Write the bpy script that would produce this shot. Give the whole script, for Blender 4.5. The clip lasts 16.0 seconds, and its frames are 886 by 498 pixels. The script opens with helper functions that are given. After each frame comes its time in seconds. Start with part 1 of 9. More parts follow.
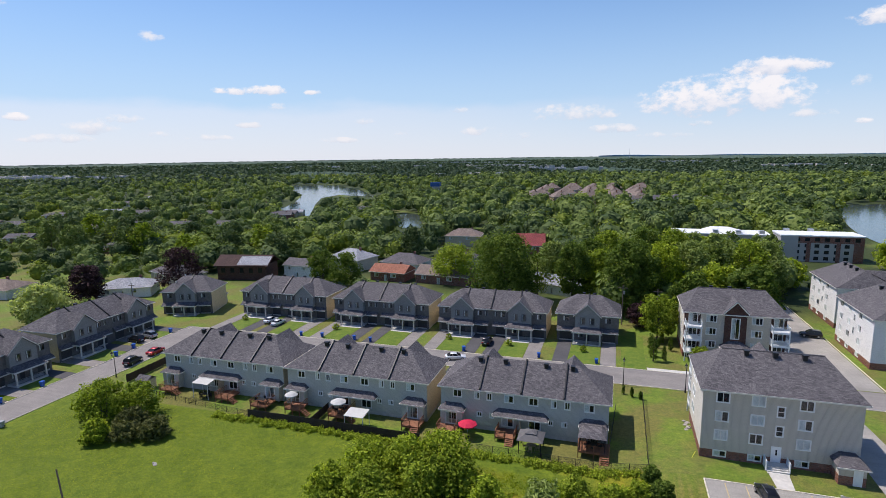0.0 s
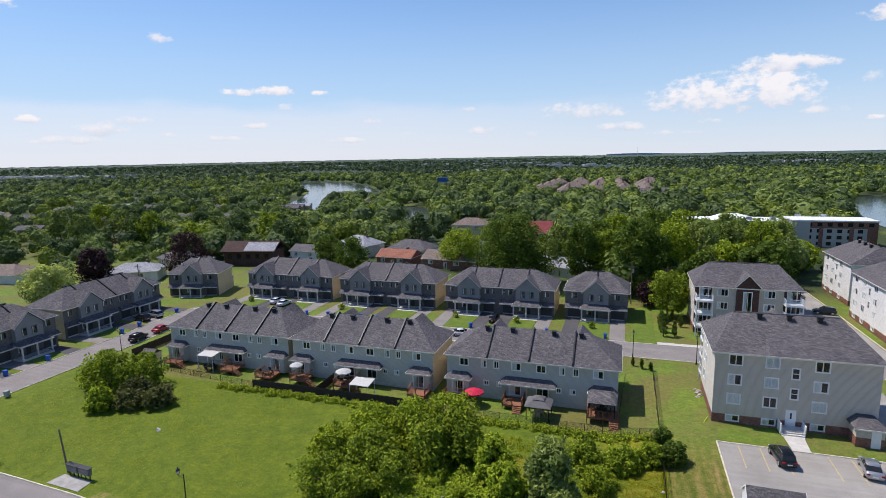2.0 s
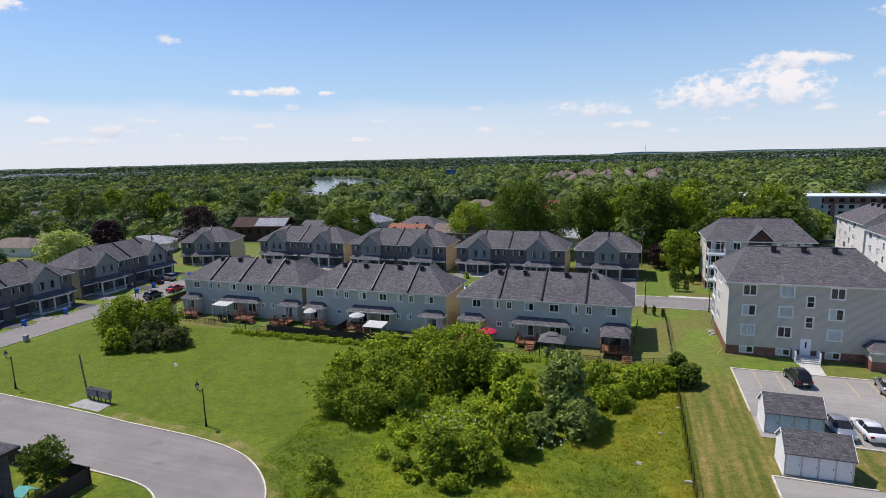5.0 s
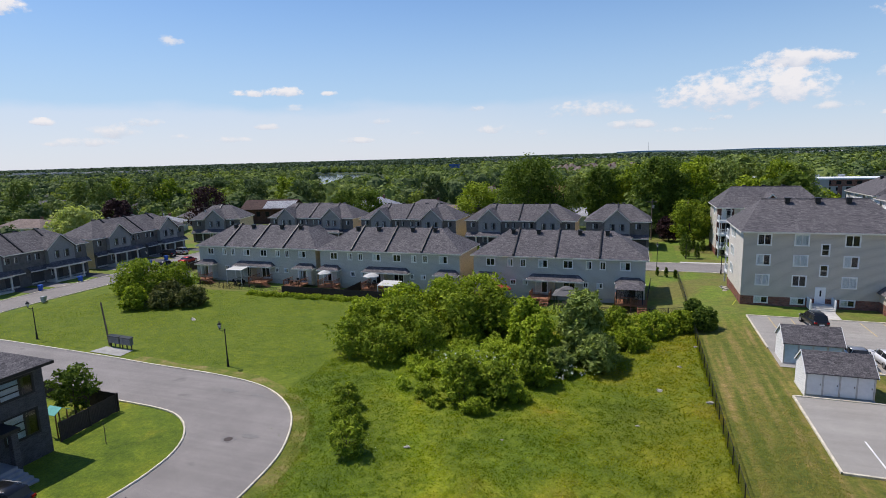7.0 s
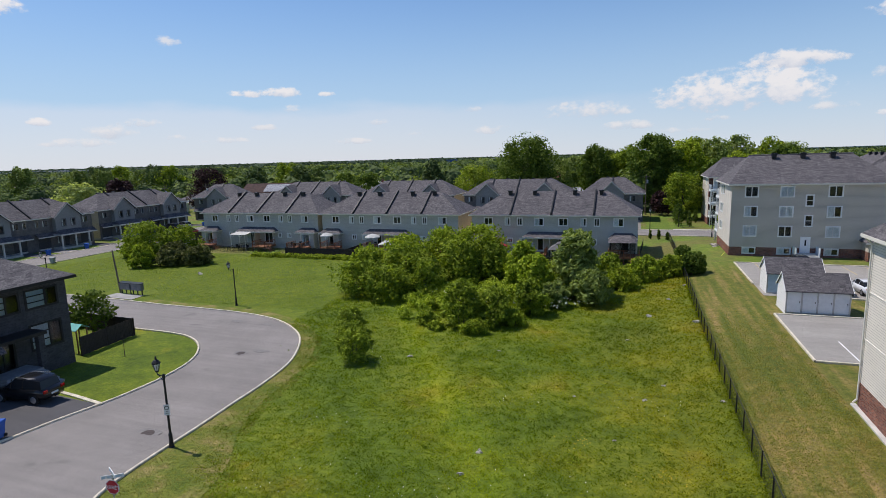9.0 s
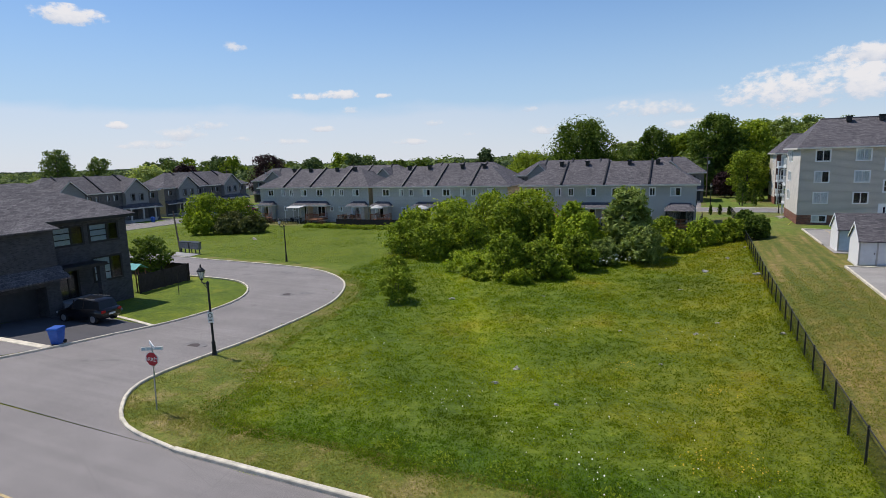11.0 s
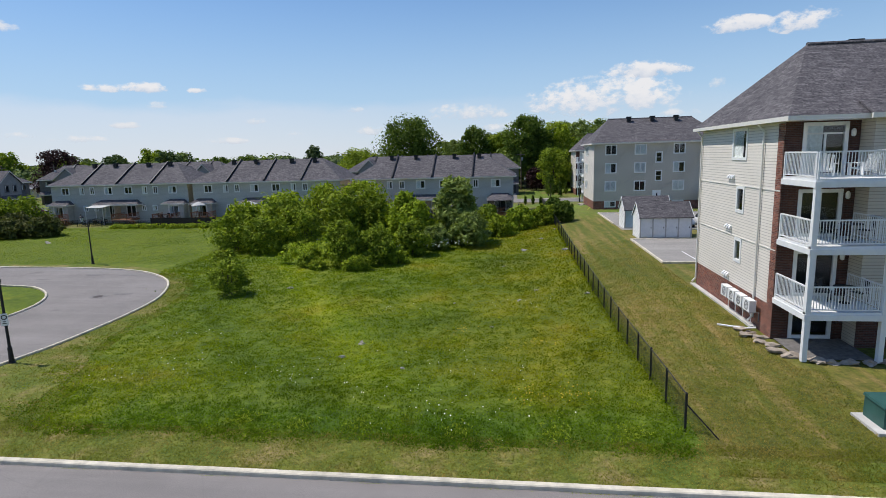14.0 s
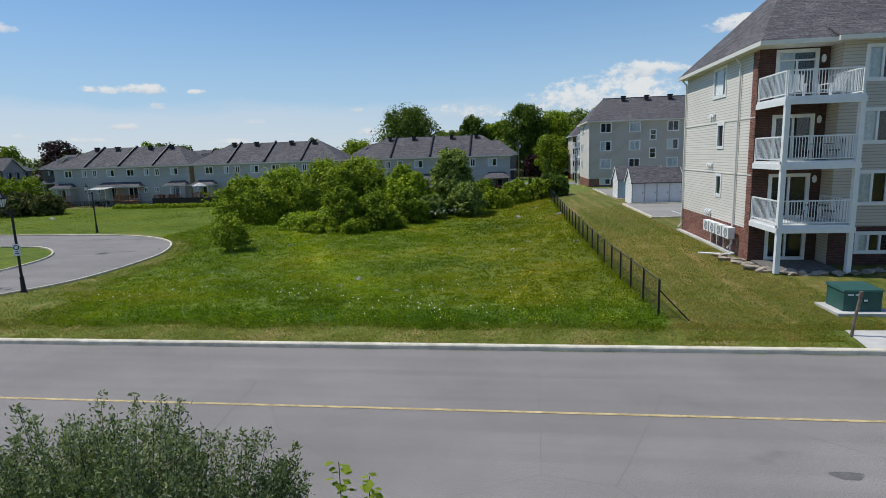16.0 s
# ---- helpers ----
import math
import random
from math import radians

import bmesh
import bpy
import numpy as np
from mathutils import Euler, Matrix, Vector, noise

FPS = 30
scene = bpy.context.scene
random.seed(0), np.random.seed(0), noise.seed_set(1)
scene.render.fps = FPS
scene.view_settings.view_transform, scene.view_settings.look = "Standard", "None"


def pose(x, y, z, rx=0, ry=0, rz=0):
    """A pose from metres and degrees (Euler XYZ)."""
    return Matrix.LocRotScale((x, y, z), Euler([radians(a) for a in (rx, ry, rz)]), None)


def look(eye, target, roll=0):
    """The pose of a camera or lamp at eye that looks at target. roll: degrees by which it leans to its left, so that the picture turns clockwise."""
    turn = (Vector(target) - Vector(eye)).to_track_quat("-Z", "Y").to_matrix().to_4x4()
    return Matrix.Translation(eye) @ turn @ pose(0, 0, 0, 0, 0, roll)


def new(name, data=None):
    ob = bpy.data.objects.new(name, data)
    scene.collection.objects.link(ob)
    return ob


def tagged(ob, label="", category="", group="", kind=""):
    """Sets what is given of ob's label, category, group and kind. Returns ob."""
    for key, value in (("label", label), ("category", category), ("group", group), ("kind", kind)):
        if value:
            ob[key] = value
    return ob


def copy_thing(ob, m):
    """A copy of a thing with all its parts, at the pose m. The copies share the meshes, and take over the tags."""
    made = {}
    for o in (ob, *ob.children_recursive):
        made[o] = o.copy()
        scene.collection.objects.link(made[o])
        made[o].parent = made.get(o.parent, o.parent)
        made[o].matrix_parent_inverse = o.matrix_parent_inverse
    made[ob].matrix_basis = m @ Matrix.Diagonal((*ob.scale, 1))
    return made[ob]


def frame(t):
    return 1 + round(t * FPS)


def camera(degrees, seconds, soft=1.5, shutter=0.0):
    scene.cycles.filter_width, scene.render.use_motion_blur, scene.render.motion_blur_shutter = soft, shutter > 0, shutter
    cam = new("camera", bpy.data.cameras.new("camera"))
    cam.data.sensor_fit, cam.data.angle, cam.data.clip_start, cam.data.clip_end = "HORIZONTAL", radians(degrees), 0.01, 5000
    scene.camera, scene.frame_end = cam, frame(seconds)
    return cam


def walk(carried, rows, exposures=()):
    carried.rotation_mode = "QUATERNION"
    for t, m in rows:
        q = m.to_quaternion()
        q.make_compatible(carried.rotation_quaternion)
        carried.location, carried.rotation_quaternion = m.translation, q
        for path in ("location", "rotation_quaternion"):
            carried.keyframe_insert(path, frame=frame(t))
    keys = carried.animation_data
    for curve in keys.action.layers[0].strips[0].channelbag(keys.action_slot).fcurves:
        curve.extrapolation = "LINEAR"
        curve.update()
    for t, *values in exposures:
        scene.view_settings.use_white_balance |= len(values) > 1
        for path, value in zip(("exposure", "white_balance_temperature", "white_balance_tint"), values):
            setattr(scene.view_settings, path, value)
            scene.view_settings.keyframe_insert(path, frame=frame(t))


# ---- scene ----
cam = camera(77.39, 16.0, soft=0.5)
# seconds, place, and the turn about x, y and z
ROWS = [
    (0.0, 0.0, 0.0, 42.2, 80.296, 0.781, 17.5),
    (0.5, -0.072, 0.122, 40.846, 80.284, 0.866, 17.671),
    (1.0, -0.073, 0.178, 39.472, 80.301, 0.92, 17.899),
    (1.5, -0.036, 0.254, 38.125, 80.304, 0.984, 18.064),
    (2.0, 0.091, 0.363, 36.75, 80.325, 1.114, 18.24),
    (2.5, 0.306, 0.056, 35.273, 80.394, 1.137, 18.355),
    (3.0, 0.579, -0.442, 33.691, 80.457, 1.2, 18.477),
    (3.5, 0.868, -1.083, 32.082, 80.558, 1.213, 18.673),
    (6.0, -1.401, -2.633, 24.733, 80.345, 1.544, 19.126),
    (6.5, -1.657, -3.37, 23.041, 80.409, 1.568, 19.246),
    (7.0, -1.613, -4.172, 21.396, 80.464, 1.598, 19.168),
    (7.5, -1.648, -5.255, 19.815, 80.483, 1.573, 18.918),
    (8.0, -1.299, -6.232, 18.213, 80.504, 1.603, 17.498),
    (8.5, -1.045, -7.234, 16.656, 80.538, 1.579, 17.015),
    (9.0, -0.822, -7.885, 15.177, 80.581, 1.612, 18.889),
    (9.5, -0.666, -7.998, 13.781, 80.661, 1.693, 20.982),
    (10.0, -0.37, -7.872, 12.404, 80.703, 1.638, 22.767),
    (10.2, -0.212, -7.777, 11.852, 80.71, 1.668, 23.447),
    (12.3, -0.019, -8.001, 9.106, 80.907, 1.73, 24.825),
    (12.5, -0.093, -8.002, 9.072, 80.837, 1.649, 22.391),
    (13.0, -0.068, -7.932, 8.989, 80.63, 1.544, 13.097),
    (13.5, -0.245, -8.108, 9.054, 80.48, 1.54, 7.715),
    (14.0, -0.184, -9.052, 9.078, 80.443, 1.525, 7.079),
    (14.5, -0.101, -10.097, 8.683, 80.491, 1.608, 7.027),
    (15.0, 0.018, -10.642, 7.667, 80.483, 1.662, 6.994),
    (15.5, 0.234, -10.835, 6.564, 80.519, 1.749, 7.013),
    (16.0, 0.353, -10.849, 5.751, 80.489, 1.765, 7.08),
]
walk(cam, [(t, pose(x, y, z, rx, ry, rz)) for t, x, y, z, rx, ry, rz in ROWS],
     exposures=[(0.0, -0.14, 6500, 16), (6.0, -0.20, 6520, 15), (9.0, -0.32, 6520, 14), (12.5, -0.29, 6480, 13), (15.0, -0.28, 6400, 10), (16.0, -0.42, 6330, 8)])

# ---- light: a clear early afternoon, the sun high over the western side ----
SUN_UP, SUN_WAY = radians(61), Vector((-0.985, 0.17, 0)).normalized()
world = bpy.data.worlds.new("sky")
scene.world = world
world.use_nodes = True
wn = world.node_tree.nodes
sky = wn.new("ShaderNodeTexSky")
sky.sky_type, sky.sun_disc = "NISHITA", False
sky.sun_elevation, sky.sun_rotation = SUN_UP, math.atan2(SUN_WAY.x, SUN_WAY.y)
sky.altitude, sky.air_density, sky.dust_density, sky.ozone_density = 50, 1.0, 0.15, 3.0
tint = wn.new("ShaderNodeMixRGB")
tint.blend_type, tint.inputs[0].default_value, tint.inputs[2].default_value = "MULTIPLY", 1.0, (0.83, 0.99, 1.18, 1)
world.node_tree.links.new(sky.outputs[0], tint.inputs[1])
world.node_tree.links.new(tint.outputs[0], wn["Background"].inputs[0])
wn["Background"].inputs[1].default_value = 0.129
sun = new("sun", bpy.data.lights.new("sun", "SUN"))
sun.data.energy, sun.data.angle, sun.data.color = 5.0, radians(0.55), (1.0, 0.955, 0.88)
sun.matrix_world = look((SUN_WAY * math.cos(SUN_UP) + Vector((0, 0, math.sin(SUN_UP)))) * 100, (0, 0, 0))

# ---- materials ----
class Mat:
    """A node material, with short calls for the usual nodes."""

    def __init__(self, name, rough=0.7, metal=0.0):
        self.m = bpy.data.materials.new(name)
        self.m.use_nodes = True
        self.t = self.m.node_tree
        self.b = self.t.nodes["Principled BSDF"]
        self.b.inputs["Roughness"].default_value = rough
        self.b.inputs["Metallic"].default_value = metal
        self.b.inputs["Specular IOR Level"].default_value = 0.3

    def node(self, kind, **values):
        n = self.t.nodes.new("ShaderNode" + kind)
        for key, value in values.items():
            if key == "op":
                n.operation = value
            else:
                n.inputs[key].default_value = value
        return n

    def link(self, a, b):
        self.t.links.new(a, b)

    def place(self, kind="Object"):
        if kind == "World":
            return self.node("NewGeometry").outputs["Position"]
        return self.node("TexCoord").outputs[kind]

    def scaled(self, where, s):
        n = self.node("Mapping")
        n.inputs["Scale"].default_value = s
        self.link(where, n.inputs["Vector"])
        return n.outputs[0]

    def noise(self, where, scale, detail=4.0, rough=0.6):
        n = self.node("TexNoise", Scale=scale, Detail=detail, Roughness=rough)
        self.link(where, n.inputs["Vector"])
        return n.outputs["Fac"]

    def ramp(self, fac, *stops):
        n = self.node("ValToRGB")
        e = n.color_ramp.elements
        while len(e) < len(stops):
            e.new(0.5)
        for el, (at, c) in zip(e, stops):
            el.position = at
            el.color = (*c, 1) if len(c) == 3 else c
        self.link(fac, n.inputs[0])
        return n.outputs[0]

    def step(self, value, lo, hi, a=0.0, b=1.0):
        n = self.node("MapRange")
        n.interpolation_type = "SMOOTHSTEP"
        for k, v in zip(("From Min", "From Max", "To Min", "To Max"), (lo, hi, a, b)):
            n.inputs[k].default_value = v
        self.link(value, n.inputs["Value"])
        return n.outputs[0]

    def mix(self, fac, a, b, how="MIX"):
        n = self.node("MixRGB")
        n.blend_type = how
        for k, v in ((0, fac), (1, a), (2, b)):
            if hasattr(v, "is_linked") or hasattr(v, "links"):
                self.link(v, n.inputs[k])
            else:
                n.inputs[k].default_value = v if not isinstance(v, tuple) else (*v, 1)
        return n.outputs[0]

    def math(self, op, a, b=0.0):
        n = self.node("Math", op=op)
        for k, v in ((0, a), (1, b)):
            if isinstance(v, (int, float)):
                n.inputs[k].default_value = v
            else:
                self.link(v, n.inputs[k])
        return n.outputs[0]

    def axis(self, where, k):
        n = self.node("SeparateXYZ")
        self.link(where, n.inputs[0])
        return n.outputs[k]

    def color(self, out):
        if isinstance(out, tuple):
            self.b.inputs["Base Color"].default_value = (*out, 1)
        else:
            self.link(out, self.b.inputs["Base Color"])
        return self

    def bump(self, height, strength=0.3, distance=0.02):
        n = self.node("Bump", Strength=strength, Distance=distance)
        self.link(height, n.inputs["Height"])
        self.link(n.outputs[0], self.b.inputs["Normal"])
        return self


def plain(name, c, rough=0.6, metal=0.0, vary=0.12, scale=3.0, bump=0.0):
    """A painted or moulded surface with slight fading and grime."""
    m = Mat(name, rough, metal)
    w = m.place("World")
    n = m.noise(w, scale, 5)
    dark = tuple(v * (1 - vary) for v in c)
    light = tuple(min(1, v * (1 + vary)) for v in c)
    m.color(m.ramp(n, (0.3, dark), (0.7, light)))
    if bump:
        m.bump(m.noise(w, scale * 12, 3), bump)
    return m.m


def siding_mat(name, c, course=0.145):
    """Horizontal vinyl siding: lapped courses, butt joints, a little fading."""
    m = Mat(name, 0.55)
    w = m.place("World")
    z = m.axis(w, 2)
    lap = m.math("FRACT", m.math("DIVIDE", z, course))
    row = m.math("FLOOR", m.math("DIVIDE", z, course))
    n = m.noise(w, 0.5, 5)
    tone = m.node("TexWhiteNoise")
    tone.noise_dimensions = "1D"
    m.link(row, tone.inputs["W"])
    base = m.ramp(n, (0.25, tuple(v * 0.93 for v in c)), (0.75, tuple(min(1, v * 1.05) for v in c)))
    base = m.mix(m.math("MULTIPLY", tone.outputs[0], 0.10), base, tuple(v * 0.8 for v in c))
    groove = m.step(lap, 0.05, 0.26, 0.55, 1.0)
    m.color(m.mix(1.0, base, groove, "MULTIPLY"))
    m.bump(m.math("SUBTRACT", 1.0, lap), 0.8, 0.03)
    return m.m


def brick_mat(name, a, b, mortar=(0.33, 0.30, 0.27)):
    m = Mat(name, 0.85)
    w = m.place("World")
    s = m.node("SeparateXYZ")
    m.link(w, s.inputs[0])
    u = m.math("ADD", s.outputs[0], s.outputs[1])
    c = m.node("CombineXYZ")
    m.link(u, c.inputs[0])
    m.link(s.outputs[2], c.inputs[1])
    t = m.node("TexBrick", Scale=1.0)
    t.inputs["Brick Width"].default_value, t.inputs["Row Height"].default_value = 0.22, 0.077
    t.inputs["Mortar Size"].default_value = 0.009
    t.inputs["Color1"].default_value, t.inputs["Color2"].default_value = (*a, 1), (*b, 1)
    t.inputs["Mortar"].default_value = (*mortar, 1)
    m.link(c.outputs[0], t.inputs["Vector"])
    grime = m.ramp(m.noise(w, 1.3, 5), (0.3, (0.72, 0.70, 0.68)), (0.7, (1.08, 1.05, 1.02)))
    m.color(m.mix(1.0, t.outputs["Color"], grime, "MULTIPLY"))
    m.bump(m.math("SUBTRACT", 1.0, t.outputs["Fac"]), 0.6, 0.01)
    return m.m


def shingle_mat(name, dark, light):
    """Asphalt shingles: tabs in courses up the slope, each with its own tone."""
    m = Mat(name, 0.9)
    w = m.place("World")
    s = m.node("SeparateXYZ")
    m.link(w, s.inputs[0])
    c = m.node("CombineXYZ")
    m.link(m.math("ADD", s.outputs[0], s.outputs[1]), c.inputs[0])
    m.link(m.math("MULTIPLY", s.outputs[2], 1.9), c.inputs[1])
    t = m.node("TexBrick", Scale=1.0)
    t.inputs["Brick Width"].default_value, t.inputs["Row Height"].default_value = 0.42, 0.2
    t.inputs["Mortar Size"].default_value, t.inputs["Bias"].default_value = 0.006, 0.0
    t.inputs["Color1"].default_value, t.inputs["Color2"].default_value = (*dark, 1), (*light, 1)
    t.inputs["Mortar"].default_value = (*[v * 0.5 for v in dark], 1)
    m.link(c.outputs[0], t.inputs["Vector"])
    big = m.ramp(m.noise(w, 0.35, 4), (0.3, (0.85, 0.85, 0.86)), (0.7, (1.12, 1.11, 1.1)))
    fine = m.ramp(m.noise(w, 9, 3), (0.34, (0.55, 0.55, 0.58)), (0.66, (1.5, 1.48, 1.46)))
    m.color(m.mix(1.0, m.mix(1.0, t.outputs["Color"], big, "MULTIPLY"), fine, "MULTIPLY"))
    m.bump(m.noise(w, 14, 3), 0.5, 0.02)
    return m.m


def leaf_mat(name, dark, light, glow=0.34, size=0.35, spread=1.0):
    """Foliage: every leaf has its own tone; light shines through it."""
    m = Mat(name, 0.7)
    m.b.inputs["Specular IOR Level"].default_value = 0.12
    r = m.node("NewGeometry").outputs["Random Per Island"]
    w = m.place("World")
    n = m.noise(w, size, 3)
    c = m.ramp(r, (0.0, dark), (1.0, light))
    c = m.mix(1.0, c, m.ramp(n, (0.3, (1 - 0.28 * spread, 1 - 0.24 * spread, 1 - 0.3 * spread)), (0.7, (1 + 0.22 * spread, 1 + 0.18 * spread, 1 + 0.1 * spread))), "MULTIPLY")
    m.color(c)
    tr = m.node("BsdfTranslucent")
    m.link(m.mix(1.0, c, (1.25, 1.3, 0.55), "MULTIPLY"), tr.inputs[0])
    mx = m.node("MixShader")
    mx.inputs[0].default_value = glow
    m.link(m.b.outputs[0], mx.inputs[1])
    m.link(tr.outputs[0], mx.inputs[2])
    m.link(mx.outputs[0], m.t.nodes["Material Output"].inputs[0])
    return m.m


def meadow_tone(m, w):
    """Growth over the meadow: a fresh yellow-green trail, darker tall growth by the verge, tan bare spots."""
    x, y = m.axis(w, 0), m.axis(w, 1)
    wob = m.math("MULTIPLY", m.math("SUBTRACT", m.noise(w, 0.25, 4), 0.5), 5.0)
    d = m.math("ABSOLUTE", m.math("ADD", m.math("ADD", x, m.math("MULTIPLY", y, 0.58)), m.math("ADD", wob, -2.2)))
    trail = m.math("MULTIPLY", m.step(d, 0.2, 2.6, 1.0, 0.0), m.step(y, 10.0, 14.0))
    c = m.mix(trail, (1.0, 1.0, 1.0), (1.2, 1.2, 0.8))
    # the strip nearest the verge is tinted darker, with a wavy edge
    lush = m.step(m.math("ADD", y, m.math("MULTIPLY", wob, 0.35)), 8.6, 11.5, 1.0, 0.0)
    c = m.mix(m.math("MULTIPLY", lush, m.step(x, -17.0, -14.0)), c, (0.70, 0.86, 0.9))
    east = m.step(m.math("ADD", x, m.math("MULTIPLY", wob, 1.6)), -9.0, 4.0)
    c = m.mix(m.math("MULTIPLY", east, m.step(y, 9.0, 16.0)), c, (1.16, 0.97, 0.95))
    bare = m.step(m.noise(w, 0.42, 5, 0.6), 0.60, 0.72)
    return m.mix(m.math("MULTIPLY", bare, 0.5), c, (1.4, 1.06, 1.35))


def mown_mat():
    """Short blades: green with straw."""
    m = Mat("mown_blades", 0.75)
    m.b.inputs["Specular IOR Level"].default_value = 0.1
    w = m.place("World")
    r = m.node("NewGeometry").outputs["Random Per Island"]
    band = m.math("ADD", m.math("MULTIPLY", m.noise(w, 0.7, 5, 0.65), 0.45), m.math("MULTIPLY", m.noise(m.scaled(w, (0.95, 0.09, 1)), 1.0, 4, 0.6), 0.55))
    c = m.ramp(band, (0.37, (0.12, 0.155, 0.012)), (0.48, (0.20, 0.20, 0.025)), (0.58, (0.335, 0.24, 0.075)))
    m.color(m.mix(1.0, c, m.ramp(r, (0.0, (0.82, 0.85, 0.8)), (0.7, (1.1, 1.08, 1.0)), (1.0, (1.6, 1.4, 1.3))), "MULTIPLY"))
    tr = m.node("BsdfTranslucent")
    tr.inputs[0].default_value = (0.3, 0.33, 0.05, 1)
    mx = m.node("MixShader")
    mx.inputs[0].default_value = 0.4
    m.link(m.b.outputs[0], mx.inputs[1])
    m.link(tr.outputs[0], mx.inputs[2])
    m.link(mx.outputs[0], m.t.nodes["Material Output"].inputs[0])
    return m.m


def blade_mat(name="grass_blades", lift=1.0):
    """Meadow blades: fresh, yellowing and dry patches over the field."""
    m = Mat(name, 0.7)
    m.b.inputs["Specular IOR Level"].default_value = 0.1
    w = m.place("World")
    n = m.noise(w, 0.13, 4, 0.6)
    r = m.node("NewGeometry").outputs["Random Per Island"]
    c = m.ramp(n, (0.32, (0.11, 0.165, 0.010)), (0.45, (0.165, 0.235, 0.012)), (0.58, (0.24, 0.29, 0.018)), (0.72, (0.285, 0.27, 0.04)))
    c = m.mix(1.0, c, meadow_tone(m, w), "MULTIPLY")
    c = m.mix(1.0, c, m.ramp(m.noise(w, 1.9, 5, 0.75), (0.34, (0.54, 0.62, 0.55)), (0.5, (1.0, 1.0, 0.85)), (0.66, (1.46, 1.34, 0.9))), "MULTIPLY")
    c = m.mix(1.0, c, m.ramp(r, (0.0, (0.64, 0.69, 0.58)), (0.85, (1.1, 1.08, 0.92)), (1.0, (1.5, 1.35, 1.0))), "MULTIPLY")
    if lift != 1.0:
        c = m.mix(1.0, c, (lift * 0.95, lift, lift), "MULTIPLY")
    m.color(c)
    tr = m.node("BsdfTranslucent")
    m.link(m.mix(1.0, c, (1.2, 1.25, 0.6), "MULTIPLY"), tr.inputs[0])
    mx = m.node("MixShader")
    mx.inputs[0].default_value = 0.45
    m.link(m.b.outputs[0], mx.inputs[1])
    m.link(tr.outputs[0], mx.inputs[2])
    m.link(mx.outputs[0], m.t.nodes["Material Output"].inputs[0])
    return m.m


def glass_mat(name):
    m = Mat(name, 0.03)
    g = m.node("BsdfGlossy", Roughness=0.02)
    tr = m.node("BsdfTransparent")
    tr.inputs[0].default_value = (0.86, 0.91, 0.92, 1)
    f = m.node("Fresnel", IOR=1.8)
    mx = m.node("MixShader")
    m.link(f.outputs[0], mx.inputs[0])
    m.link(tr.outputs[0], mx.inputs[1])
    m.link(g.outputs[0], mx.inputs[2])
    m.link(mx.outputs[0], m.t.nodes["Material Output"].inputs[0])
    return m.m


def asphalt_mat(name, c, patch=0.25):
    m = Mat(name, 0.88)
    c0 = c
    w = m.place("World")
    fine = m.ramp(m.noise(w, 34, 3, 0.8), (0.34, tuple(v * 0.74 for v in c)), (0.5, c), (0.66, tuple(min(1, v * 1.28) for v in c)))
    big = m.ramp(m.noise(w, 0.22, 6, 0.6), (0.3, (1 - patch * 0.6,) * 3), (0.7, (1 + patch * 0.5,) * 3))
    streak = m.ramp(m.noise(m.scaled(w, (0.04, 1.4, 1)), 1.0, 5), (0.35, (0.93,) * 3), (0.65, (1.06,) * 3))
    c = m.mix(1.0, m.mix(1.0, fine, big, "MULTIPLY"), streak, "MULTIPLY")
    stain = m.step(m.noise(m.scaled(w, (0.28, 0.4, 1)), 1.0, 3, 0.5), 0.70, 0.76, 0.0, 0.45)
    c = m.mix(stain, c, tuple(v * 0.55 for v in c0))
    crack = m.node("TexVoronoi", Scale=0.22)
    crack.feature = "DISTANCE_TO_EDGE"
    wob = m.node("MixRGB")
    wob.blend_type, wob.inputs[0].default_value = "ADD", 0.35
    m.link(w, wob.inputs[1])
    m.link(m.node("TexNoise", Scale=1.1, Detail=4.0).outputs["Color"], wob.inputs[2])
    m.link(wob.outputs[0], crack.inputs["Vector"])
    c = m.mix(m.step(crack.outputs["Distance"], 0.0, 0.004, 0.16, 0.0), c, (0.06, 0.055, 0.05))
    m.color(c)
    m.bump(m.noise(w, 60, 2), 0.25, 0.01)
    return m.m


